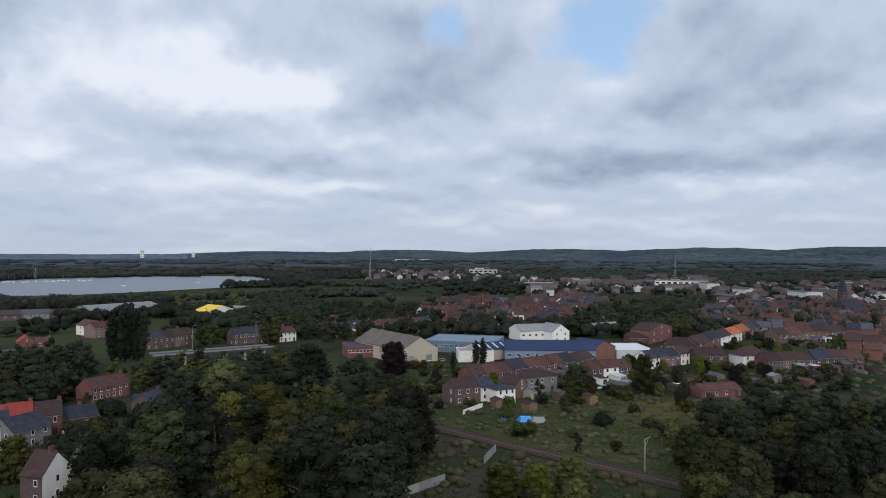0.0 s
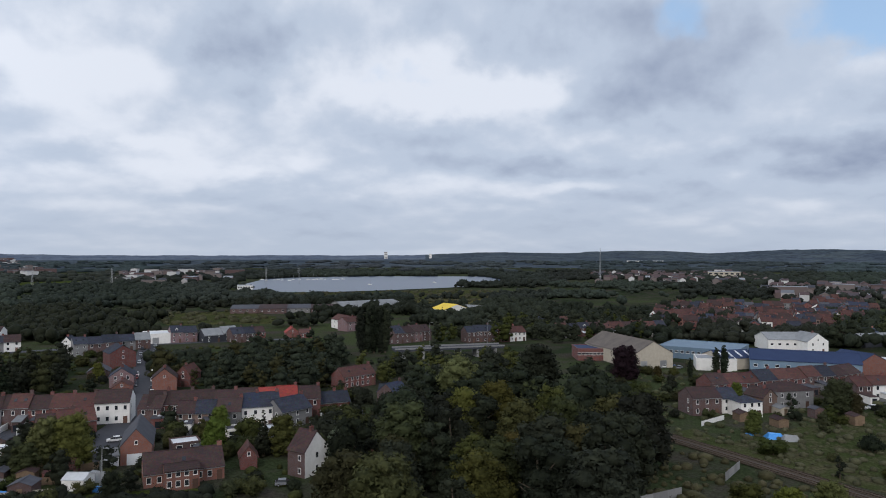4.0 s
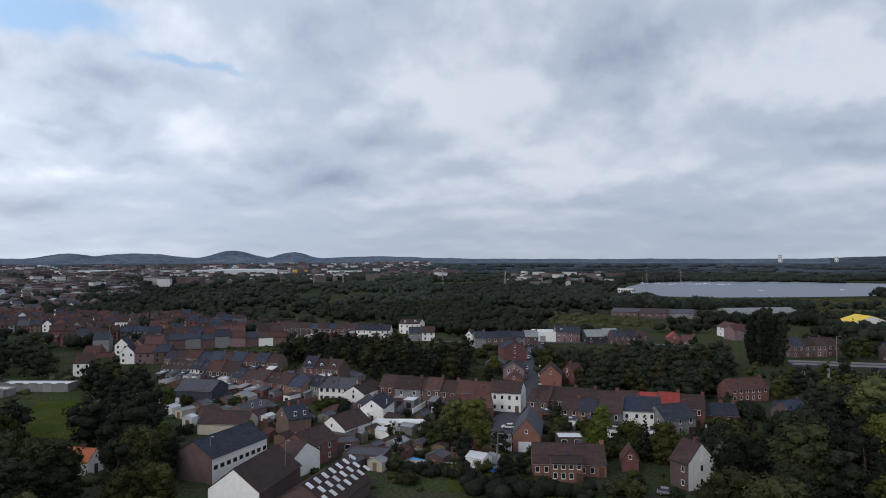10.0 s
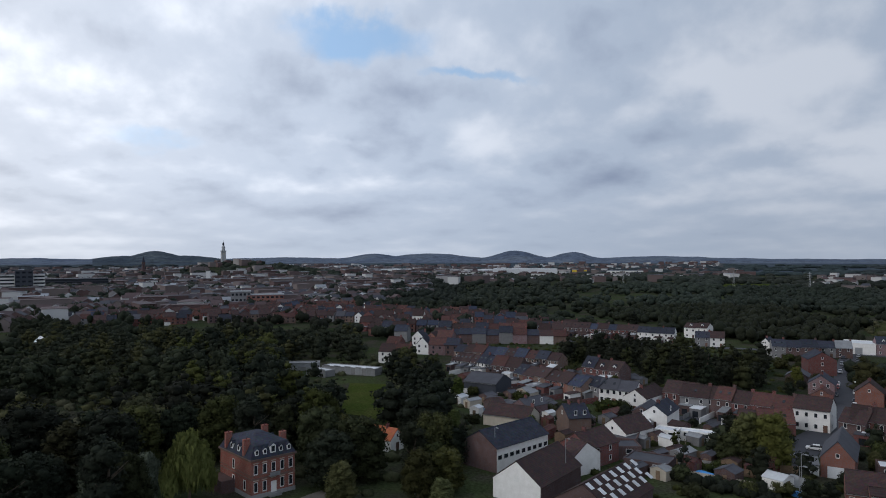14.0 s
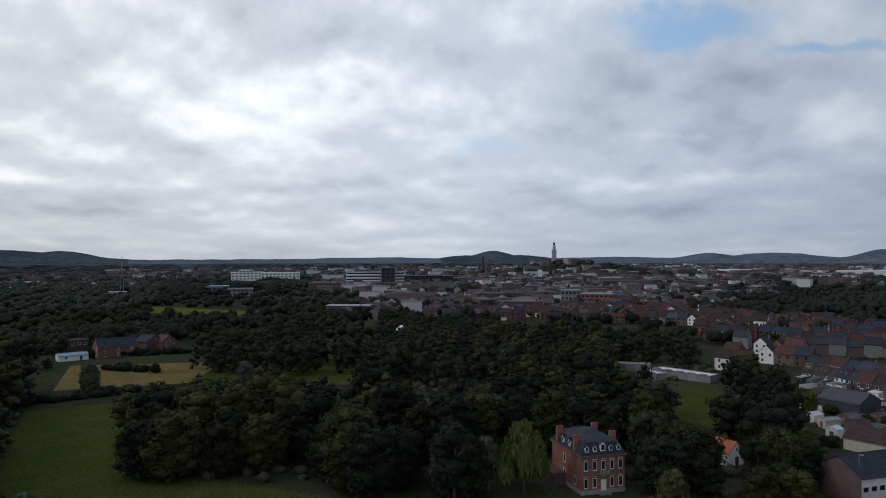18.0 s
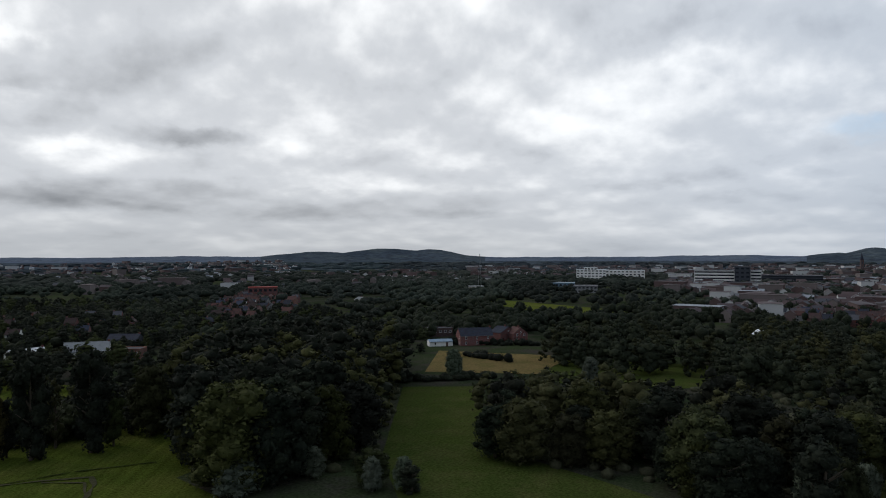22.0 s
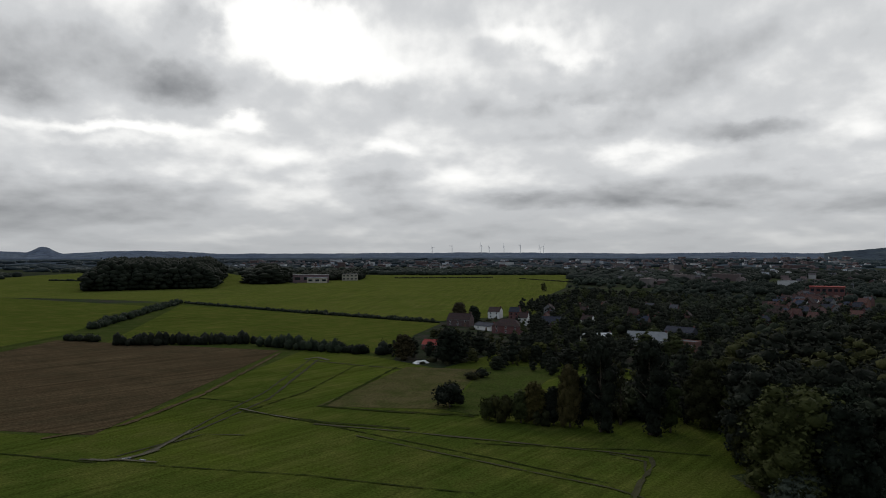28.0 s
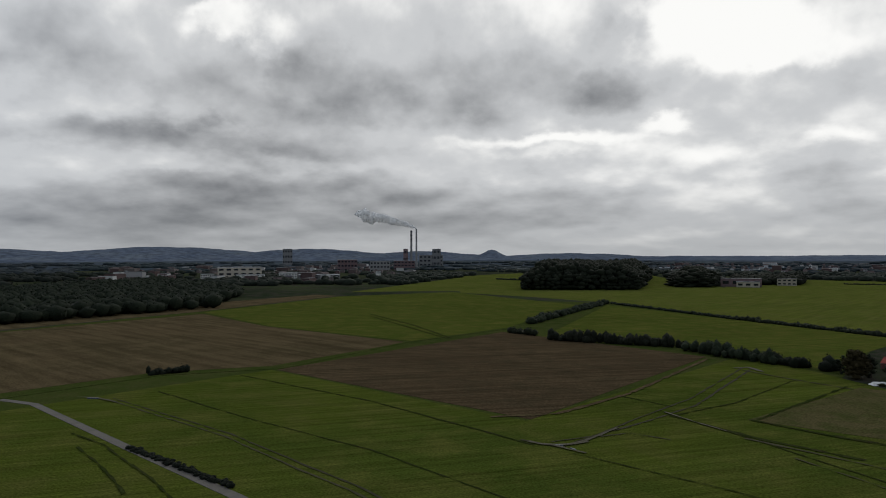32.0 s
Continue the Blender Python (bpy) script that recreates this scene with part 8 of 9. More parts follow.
s0_, s1_ = Vector((*(-166.3, 185.4), 0)), Vector((*(-282.0, 321.4), 0))
sd_ = (s1_ - s0_).normalized()
sn_ = Vector((-sd_.y, sd_.x, 0))
hd_ = math.degrees(math.atan2(sd_.y, sd_.x))
rnd_ = random.Random(4)
for i_ in range(20):
    q_ = s0_ + sd_ * (4 + i_ * 8.5 + rnd_.uniform(-1, 1)) + sn_ * (3.2 if rnd_.random() < 0.35 else -3.2)
    car(q_, hd_ + rnd_.choice((0, 180)), rnd_.randrange(5))
for p_, a_, k_ in (((-146.0, 153.3), hd_ + 90, 0), ((-140.9, 143.0), hd_ + 60, 1), ((-83.1, 136.8), 30, 1), ((57.3, 265.0), 10, 0), ((61.8, 266.3), 12, 0), ((-3.2, 336.2), 20, 3), ((-5.8, 332.5), 80, 0), ((0.4, 331.2), 70, 1), ((-251.9, 110.2), 20, 0), ((-246.0, 111.2), 25, 0), ((-260.8, 95.1), 0, 1),
                   ((-364.3, -255.9), 130, 4), ((-362.5, -262.9), 150, 0), ((-150.2, 113.4), 70, 1)):
    car(p_, a_, k_)


# ---------------------------------------------------------------- yards: sheds, fences, tanks, tarps
def shed(p, turn, w, d, h, wall, roof, label, name="garden_shed"):
    c, s = math.cos(radians(turn)), math.sin(radians(turn))
    a = (p[0] - c * w / 2, p[1] - s * w / 2)
    b = (p[0] + c * w / 2, p[1] + s * w / 2)
    ob = root(name, pose(p[0], p[1], 0, 0, 0, turn), label, "shed")
    claim(turn, w, p, d)
    part("wall", gable_walls(w, d, h, h + w * 0.18, "y").mesh("wall", wall), ob)
    part("roof", gable_roof(w, d, h, h + w * 0.18, "y", 0.2, 0.15, 0.08).mesh("roof", roof), ob)
    add_door(ob, 0, 0, 0, 0.9, min(2.0, h - 0.2), WOOD)
    return ob


def fence(a, b, h, mat, label):
    ang, w, mid = frame_of(a, b)
    f = root("fence", pose(mid[0], mid[1], 0, 0, 0, ang), label, "fence")
    n = max(1, int(w / 2.0))
    post = kept(("post", h, mat.name), lambda: Shape().box(-0.06, 0.06, -0.06, 0.06, -0.4, h + 0.1).mesh("post", mat))
    panel = kept(("panel", h, mat.name, round(w / n, 2)), lambda: Shape().box(0.07, w / n - 0.07, -0.025, 0.025, 0.05, h).mesh("panel", mat))
    for i in range(n):
        part("post", post, f, pose(-w / 2 + w * i / n, 0, 0)), part("panel", panel, f, pose(-w / 2 + w * i / n, 0, 0))


rnd_ = random.Random(12)
kinds_ = ((BRICK_BROWN, SHEET_DARK, "dark-roofed brick outhouse"), (GREY, SHEET_DARK, "grey block shed with a dark roof"), (BRICK_BROWN, TILE_BROWN, "brown-roofed brick outhouse"), (WOOD, TILE_BROWN, "weathered wooden garden shed"), (GREY, SHEET_GREY, "small grey block shed"), (BRICK_RED, TILE_RED, "small red brick outhouse"), (WHITE, SHEET_LIGHT, "small white garden shed"), (BRICK_BROWN, SHEET_DARK, "small brown brick outhouse"), (CREAM, SHEET_GREY, "pale lean-to shed"))
for ring_, gap_, keep_ in (([(-162.3, 78.4), (-217.4, 108.6), (-183.0, 140.5), (-154.0, 145.0), (-121.3, 121.6), (-134.4, 95.4)], 7.5, 0.8), ([(-212.7, 75.2), (-289.6, 102.3), (-215.5, 114.9), (-186.2, 96.1)], 8.5, 0.7), ([(-129.5, 140.7), (-135.0, 164.3), (-102.1, 181.6), (-96.6, 159.7), (-112.9, 146.8)], 8, 0.5),
                           ([(4.8, 223.9), (32.1, 256.3), (80.1, 275.2), (134.4, 290.4), (156.5, 274.2), (96.1, 260.1), (30.6, 229.3)], 10, 0.45), ([(-265.3, 87.5), (-313.8, 114.4), (-233.1, 120.2), (-215.5, 94.3)], 10, 0.5), ([(-301.7, 106.5), (-333.3, 131.0), (-239.8, 170.2), (-223.8, 154.0), (-251.7, 125.6)], 9, 0.6)):
    for p_ in scatter(ring_, gap_, rnd_.randrange(999)):
        if rnd_.random() > keep_ or built(p_, 1.8):
            continue
        wl_, rf_, lb_ = rnd_.choice(kinds_)
        shed(p_, rnd_.choice((20, 25, 110, 35)) + rnd_.uniform(-6, 6), rnd_.uniform(2.4, 5.0), rnd_.uniform(3, 6), rnd_.uniform(2.1, 2.9), wl_, rf_, lb_ + " in a back yard")
for a_, b_, h_, m_, l_ in (((-155.1, 113.6), (-147.8, 122.8), 1.8, WOOD, "wooden panel garden fence"), ((-154.5, 106.3), (-140.9, 117.0), 1.8, CONCRETE, "concrete panel garden fence"), ((-139.7, 116.0), (-125.2, 125.6), 1.8, WOOD, "wooden panel garden fence"), ((-141.5, 104.5), (-125.3, 116.0), 1.6, CREAM, "low pale garden wall"),
                           ((-253.5, 85.8), (-246.0, 98.5), 1.8, WHITE, "white panel fence"), ((-263.1, 91.3), (-235.9, 103.2), 1.6, CONCRETE, "concrete panel fence"), ((-161.8, 124.2), (-142.3, 111.0), 1.6, WOOD, "wooden panel garden fence"), ((-154.4, 132.3), (-135.8, 117.3), 1.6, WOOD, "wooden panel garden fence"),
                           ((-16.6, 155.3), (-6.8, 146.9), 1.6, CONCRETE, "pale concrete garden wall"), ((-7.7, 149.1), (0.7, 158.2), 2.0, CONCRETE, "pale concrete garden wall"), ((10.2, 171.9), (14.0, 182.8), 2.0, CONCRETE, "pale concrete wall by the railway"), ((6.6, 224.0), (13.5, 234.9), 1.5, TRIM, "white garden fence"),
                           ((-324.5, 36.9), (-300.8, 67.8), 1.8, CONCRETE, "long concrete wall by the lawn"), ((-249.6, 114.0), (-218.6, 106.2), 1.6, WOOD, "wooden yard fence"), ((-134.0, 130.2), (-130.7, 134.2), 1.8, WOOD, "wooden yard fence")):
    fence(a_, b_, h_, m_, l_)

# striped roof sheets on the long shed
for i_ in range(13):
    for j_ in range(3):
        if (i_ + j_) % 2 == 0:
            part("roof_light", kept("stripe", lambda: Shape().box(-0.85, 0.85, -0.62, 0.62, 0, 0.06).mesh("roof_light", SHEET_LIGHT)), striped, pose(1.0 + j_ * 1.75, 1.2 + i_ * 1.7, 7.24 - (1.0 + j_ * 1.75) * 0.615, 0, 31.6, 0))

# small bright things in gardens
def tarp(p, turn, w, d, h, mat, label, name="tarpaulin"):
    s = Shape()
    s.face((-w / 2, 0, 0), (w / 2, 0, 0), (w * 0.3, d * 0.35, h), (-w * 0.35, d * 0.3, h * 0.9)).face((w / 2, 0, 0), (w / 2, d, 0), (w * 0.35, d * 0.7, h * 0.8), (w * 0.3, d * 0.35, h))
    s.face((w / 2, d, 0), (-w / 2, d, 0), (-w * 0.3, d * 0.65, h), (w * 0.35, d * 0.7, h * 0.8)).face((-w / 2, d, 0), (-w / 2, 0, 0), (-w * 0.35, d * 0.3, h * 0.9), (-w * 0.3, d * 0.65, h))
    s.face((-w * 0.35, d * 0.3, h * 0.9), (w * 0.3, d * 0.35, h), (w * 0.35, d * 0.7, h * 0.8), (-w * 0.3, d * 0.65, h))
    ob = new(name, s.mesh(name, mat))
    ob.matrix_basis = pose(p[0], p[1], 0.0, 0, 0, turn)
    tagged(ob, label, "tarpaulin")


tarp((26.0, 214.0), 15, 5, 4, 1.6, BLUE_PLASTIC, "bright blue tarpaulin tent in the garden")
tarp((29.7, 212.8), 15, 5, 3, 1.8, SHEET_GREY, "grey sheeted polytunnel in the garden", "polytunnel")
tarp((20.5, 217.3), 10, 4, 2.5, 0.7, BLUE_PLASTIC, "blue covered garden pool")
tarp((-137.1, 110.3), 20, 6, 3, 0.9, BLUE_PLASTIC, "blue tarpaulin over a garden pile")
tarp((-133.0, 109.1), 25, 6, 3, 0.8, BLUE_PLASTIC, "blue tarpaulin over a garden pile")
tarp((-205.6, 125.7), 20, 6, 4, 2.2, RED_PAINT, "bright red awning over a terrace", "awning")
tarp((-124.6, 124.9), 20, 5, 3.5, 2.2, SHEET_GREY, "pale carport roof sheet", "carport_sheet")
tarp((-118.9, 120.2), 20, 3, 2, 1.0, BLUE_PLASTIC, "blue tarpaulin beside the lawn")
tarp((-216.2, 85.0), 20, 4, 3, 1.8, SHEET_TEAL, "pale green tarpaulin heap")
tarp((-53.7, -321.0), 20, 7, 4, 1.2, TRIM, "white sheeted garden boat")
tarp((89.7, 267.0), 10, 5, 3, 2.2, TRIM, "white covered caravan in a yard", "caravan_cover")

# houses by the fields and in the park
house((-62.1, -362.5), (-70.5, -356.8), 7, 2.8, 5, BRICK_RED, TILE_BRIGHT, "small house with a bright red roof", along="x", floors=1, cols=2, chimneys=0)
house((-98.5, -472.8), (-112.1, -463.5), 10, 4.5, 8.5, BRICK_BROWN, TILE_BROWN, "dark brick house with a brown roof", cols=3)
house((-117.4, -424.7), (-132.3, -414.5), 10, 4.8, 9, BRICK_RED, TILE_BROWN, "red brick house beside the field", cols=3, hip=True, chimneys=0)
house((-112.0, -449.0), (-119.7, -436.6), 8, 2.8, 4.6, WHITE, SLATE, "low white annex with a slate roof", floors=1, cols=2)
house((-153.1, -442.8), (-166.8, -433.4), 9, 4.5, 8, BRICK_BROWN, SLATE, "brown brick house with a slate roof", cols=3)
house((-158.2, -371.9), (-175.2, -372.3), 9, 2.8, 4.4, WHITE, SHEET_LIGHT, "white bungalow with a pale roof", floors=1, cols=3)
house((-171.9, -350.9), (-189.0, -339.2), 10, 4.0, 8, WHITE, SHEET_GREY, "white house with a pale grey roof", cols=4, gable=(0, 2))
house((-205.2, -371.1), (-215.0, -357.7), 9, 5.5, 8, DARKWALL, SLATE, "dark clad modern house", cols=3)
hall((-188.3, -334.2), (-196.1, -323.4), 8, 5, 5.4, BRICK_ORANGE, SHEET_DARK, "orange brick flat-roofed house", flat=True, name="house", category="house", windows=3)
house((-271.3, -495.2), (-284.8, -497.9), 9, 3, 6, CREAM, TILE_RED, "cream bungalow with a red roof", hip=True, floors=1, cols=2, chimneys=0)
house((-549.4, -499.3), (-563.1, -499.6), 7, 3.5, 6.5, CREAM, SHEET_GREY, "white gabled house among trees", along="y", cols=1)
house((-327.9, -221.1), (-342.7, -208.6), 10, 5.6, 9.4, BRICK_RED, SLATE, "red brick house with a slate roof and white porch", cols=3, gable=(2, 0))
house((-358.0, -212.8), (-371.8, -210.2), 9, 5, 8.2, BRICK_RED, SLATE, "red brick house with white windows", along="y", cols=1)
house((-361.6, -206.0), (-370.1, -201.4), 9, 4.6, 8, BRICK_RED, TILE_RED, "red brick house with a red roof", along="y", cols=2)
hall((-351.3, -261.6), (-363.5, -251.0), 9, 5.2, 5.6, BRICK_BROWN, SHEET_DARK, "flat-roofed brown brick villa", flat=True, name="villa", category="house", windows=5)
house((-315.8, -234.0), (-325.8, -225.0), 7, 2.6, 3.6, WHITE, SHEET_TEAL, "low white garage with a pale roof", floors=1, cols=2, chimneys=0)
house((-441.8, -85.3), (-449.5, -80.8), 8, 4, 6.5, CREAM, SHEET_LIGHT, "white gabled house behind the wood", along="y", cols=1)
village([(-298.8, -406.6), (-388.0, -532.3), (-555.2, -689.4), (-472.8, -563.8), (-357.2, -447.3)], 20, 128, 427, V3, 1.0)

# boats on the lake
def boat(p, turn, sail):
    b = root("boat", pose(p[0], p[1], 0.15, 0, 0, turn), "small white sailing boat moored on the lake", "boat", "moored boats")
    part("hull", Shape().prism([(-3, -1), (1.5, -1), (3.6, 0), (1.5, 1), (-3, 1)], -0.2, 1.0).mesh("hull", TRIM), b)
    part("mast", Shape().tube((0.3, 0, 1), (0.3, 0, sail), 0.14, 0.08, 5).mesh("mast", METAL), b)
    part("cabin", Shape().box(-1.6, 0.8, -0.7, 0.7, 1.0, 1.6, 0.15).mesh("cabin", TRIM), b)


rnd_ = random.Random(8)
for i_ in range(16):
    x_ = 690 + i_ * 9 + rnd_.uniform(-4, 4)
    d_ = 1330 + rnd_.uniform(-30, 30)
    boat(bearing(28.6 + math.degrees(math.atan((784 - x_) / 1240.8)), d_), rnd_.uniform(0, 180), rnd_.uniform(8, 12))
for p_ in ((-394.5, 1129.0), (-465.4, 1021.0)):
    boat(p_, 40, 7)
# ---------------------------------------------------------------- woods and gardens
W = ("wood", "wood", "wood", "tall")
# places that stay free of trees: the garages, the orange-roofed cottage and the lawn before them
CLEAR = ([(-176.0, -8.0), (-176.0, 6.0), (-140.0, 2.0), (-118.0, -1.0), (-118.0, -14.0), (-140.0, -16.0)], [(-127.8, 229.5), (-102.4, 263.2), (-81.3, 215.7), (-70.5, 187.2), (-91.3, 163.9)], [(-353.0, 32.5), (-257.3, 23.7), (-241.9, 41.7), (-223.6, 42.6), (-209.2, 53.5), (-241.0, 68.4), (-326.5, 77.1)], [(-205.3, 42.5), (-199.0, 56.2), (-170.7, 48.8), (-176.1, 37.2)])
grove([(-70.8, 142.7), (-77.1, 172.3), (-83.7, 221.5), (-63.2, 229.9), (-40.0, 253.2), (-19.9, 236.7), (-5.4, 195.8), (-7.1, 161.8), (-6.5, 126.1), (-38.5, 107.1), (-56.2, 104.8)], 14, 12, 20, 501, ("broad", "wood", "wood", "tall"), "wood beside the railway")
grove([(57.8, 167.2), (70.6, 193.9), (90.4, 212.6), (138.8, 219.2), (79.0, 124.8), (42.4, 120.1)], 13, 8, 15, 502, ("broad", "wood", "wood"), "wood at the scrubland")
grove([(6.2, 142.2), (7.8, 151.7), (20.3, 157.2), (33.2, 145.8), (28.1, 123.1), (6.2, 120.2)], 11.5, 5.1, 10, 503, ("broad", "light"), "trees by the railway")
grove([(-209.3, 237.0), (-184.3, 245.5), (-198.5, 273.5), (-193.7, 306.7), (-159.1, 315.3), (-109.8, 224.2), (-129.6, 205.2), (-148.9, 205.2)], 11.5, 7.65, 14, 504, W, "trees behind the terraces")
grove([(-279.2, 149.3), (-348.2, 189.0), (-313.2, 225.0), (-261.2, 241.8), (-208.6, 202.2), (-232.3, 174.5)], 12.2, 6.8, 14, 505, ("wood", "wood", "broad", "conifer"), "garden trees between the streets")
grove([(-122.9, 243.6), (-128.9, 277.0), (-100.3, 295.5), (-66.0, 298.9), (-71.3, 200.0), (-90.1, 189.6)], 12.2, 7.65, 14, 506, W, "trees beside the bridge")
grove([(-263.0, -9.2), (-395.8, -13.9), (-367.9, 32.6), (-326.9, 58.6), (-289.2, 69.4), (-253.6, 45.5), (-195.0, 36.5), (-182.9, 45.3), (-229.6, 75.7), (-206.6, 71.7), (-163.8, 54.0), (-142.1, 42.1), (-156.5, 24.7), (-192.7, 21.0), (-208.7, 5.2)], 15, 11, 18, 507, W, "park wood")
grove([(-150.4, -95.3), (-184.7, -115.5), (-208.3, -116.6), (-194.3, -96.0), (-217.9, -84.5), (-222.6, -44.7), (-239.7, -1.6), (-211.3, 15.5), (-182.3, 17.7), (-171.1, 2.9), (-143.6, -1.0), (-130.5, -19.9), (-143.4, -47.4), (-150.7, -74.4)], 15.5, 12, 20, 508, W, "park wood")
grove([(-284.0, -152.0), (-344.8, -170.4), (-412.5, -153.3), (-353.6, -99.7), (-318.9, -43.3), (-339.6, 25.0), (-292.3, 56.6), (-240.8, 21.5), (-270.3, -54.2), (-291.2, -86.8)], 16, 11, 18, 509, W, "park wood")
grove([(-100.6, -146.9), (-130.0, -195.7), (-164.3, -251.0), (-221.8, -264.3), (-264.1, -229.6), (-218.8, -174.7), (-163.5, -139.6), (-126.2, -116.9), (-107.1, -118.9), (-98.1, -130.2)], 13.5, 17, 26, 510, ("wood", "wood", "tall", "broad"), "tall trees by the field")
grove([(-56.7, -335.0), (-81.7, -428.8), (-114.0, -374.6), (-131.8, -309.9), (-142.6, -253.2), (-114.2, -246.7), (-87.8, -304.4)], 11.5, 4, 8, 512, ("wood", "broad", "wood"), "garden trees among the houses")
grove([(-103.0, -338.3), (-186.5, -581.4), (-329.8, -775.3), (-418.6, -620.2), (-443.6, -473.3), (-366.9, -306.5), (-265.4, -215.2), (-213.2, -267.1), (-154.6, -237.3), (-126.0, -272.3)], 15, 6, 12, 513, ("wood",), "trees among the houses")
grove([(-152.8, -357.4), (-260.5, -609.5), (-330.5, -449.2), (-388.9, -311.4), (-320.8, -233.0), (-256.7, -205.6), (-196.0, -305.3)], 20.8, 5.1, 10, 514, ("wood",), "trees among the houses")
grove([(-202.4, -128.2), (-223.3, -136.4), (-234.1, -116.0), (-199.9, -91.2), (-189.5, -95.8)], 13, 9, 15, 515, W, "trees in the park meadow")
grove([(-133.7, 375.1), (-122.2, 472.7), (-28.4, 533.4), (-7.9, 446.7), (-73.2, 396.6)], 15.4, 7.65, 14, 516, ("wood", "broad"), "trees behind the village street")
grove([(78.1, 428.0), (100.6, 528.3), (160.2, 574.0), (178.4, 485.1), (144.3, 430.2)], 15.4, 8.5, 15, 517, ("wood",), "dark trees in the village")

grove([(-351.7, -77.1), (-483.2, -106.0), (-421.7, 24.2), (-400.0, 79.6), (-314.8, 65.1), (-302.5, 25.9)], 14.5, 9, 15, 518, W, "park wood")

grove([(-257.1, 59.4), (-320.3, 81.9), (-310.8, 96.6), (-229.6, 78.9), (-191.3, 63.7), (-195.7, 46.0), (-232.4, 60.4)], 10.5, 8, 14, 520, W, "trees by the lawn")
grove([(-173.9, 50.3), (-186.5, 63.7), (-162.1, 59.7), (-133.7, 44.5), (-136.5, 38.4)], 9.5, 6, 11, 522, ("broad", "wood", "light"), "trees by the cottage")

CLEAR = CLEAR[:1] + CLEAR[2:]
grove([(-118.3, 218.3), (-120.5, 235.3), (-100.9, 226.2), (-80.1, 179.6), (-92.2, 170.1)], 8, 3.5, 6, 523, ("broad", "bush"), "garden trees by the long house")

grove([(-117.1, -180.3), (-81.4, -206.6), (-95.7, -231.0), (-123.5, -242.4), (-159.6, -242.1)], 10.5, 5, 10, 524, ("wood", "broad", "bush"), "trees at the field edge")

# single trees
for p_, h_, k_, f_ in (
        ((-20.0, 289.7), 16, "copper", 1.15), ((14.9, 313.0), 13, "poplar", 1.3), ((18.0, 314.7), 14, "poplar", 1.3), ((4.4, 299.3), 10, "poplar", 1.1),
        ((48.6, 254.3), 12, "broad", 1.3), ((73.8, 256.8), 15, "tall", 1.1), ((113.0, 271.6), 9, "copper", 0.9), ((164.3, 343.7), 8, "light", 1.0),
        ((-153.5, 326.6), 25, "poplar", 1.15), ((-150.9, 328.3), 24, "poplar", 1.15), ((-148.2, 330.0), 26, "poplar", 1.15), ((-145.6, 331.8), 25, "poplar", 1.15), ((-143.2, 333.3), 26, "poplar", 1.15),
        ((-144.1, 129.5), 13, "light", 1.1), ((-136.8, 131.0), 14, "light", 1.1), ((-140.9, 121.1), 9, "broad", 1.2), ((-148.3, 123.6), 8, "wood", 1.3), ((-131.3, 121.6), 8, "wood", 1.3),
        ((-112.2, 151.5), 10, "light", 1.1), ((-100.1, 154.8), 12, "conifer", 1.1), ((-388.4, 259.2), 17, "poplar", 2.0), ((-218.7, 178.2), 18, "conifer", 1.2), ((-235.7, 181.0), 14, "conifer", 1.2),
        ((-295.6, 192.1), 8, "light", 1.0), ((-186.3, 98.9), 8, "poplar", 1.8), ((-96.0, 157.5), 11, "broad", 1.1), ((-92.9, 159.5), 9, "wood", 1.1), ((-113.1, 166.9), 6, "bush", 1.0),
        ((-156.0, -3.5), 15.5, "willow", 0.9), ((-192.0, 19.4), 13, "broad", 1.0), ((-147.8, 26.7), 9, "light", 1.3), ((-260.2, -113.6), 12, "silver", 0.9), ((-151.2, -20.6), 13, "silver", 0.8),
        ((-151.3, -14.5), 14, "broad", 0.9), ((-154.9, -11.7), 13, "silver", 0.7), ((-242.1, -166.7), 13, "silver", 0.9), ((-248.2, -108.4), 13, "silver", 0.9), ((-391.2, -506.4), 14, "poplar", 1.5),
        ((-115.7, -510.2), 14, "broad", 1.3), ((-121.0, -485.0), 13, "broad", 1.2), ((-301.1, -843.4), 12, "wood", 1.2), ((-57.6, 127.6), 13, "dead", 0.8),
        ((-107.7, -311.5), 8, "broad", 1.3),
        ((-116.3, -101.8), 8, "silver", 1.0), ((-120.9, -96.8), 8, "silver", 1.0),
        ((57.1, 149.4), 10, "silver", 1.0), ((100.3, 217.7), 11, "silver", 1.1), ((63.5, 151.8), 9, "light", 1.1), ((-65.6, 212.6), 20, "light", 1.2), ((-53.8, 176.8), 17, "light", 1.1),
        ((-76.9, 151.1), 11, "silver", 0.9), ((-66.8, 152.4), 12, "conifer", 0.8), ((-47.7, 249.9), 20, "broad", 1.3), ((-122.3, 167.7), 9, "light", 1.0)):
    tree(p_, h_, k_, f_)

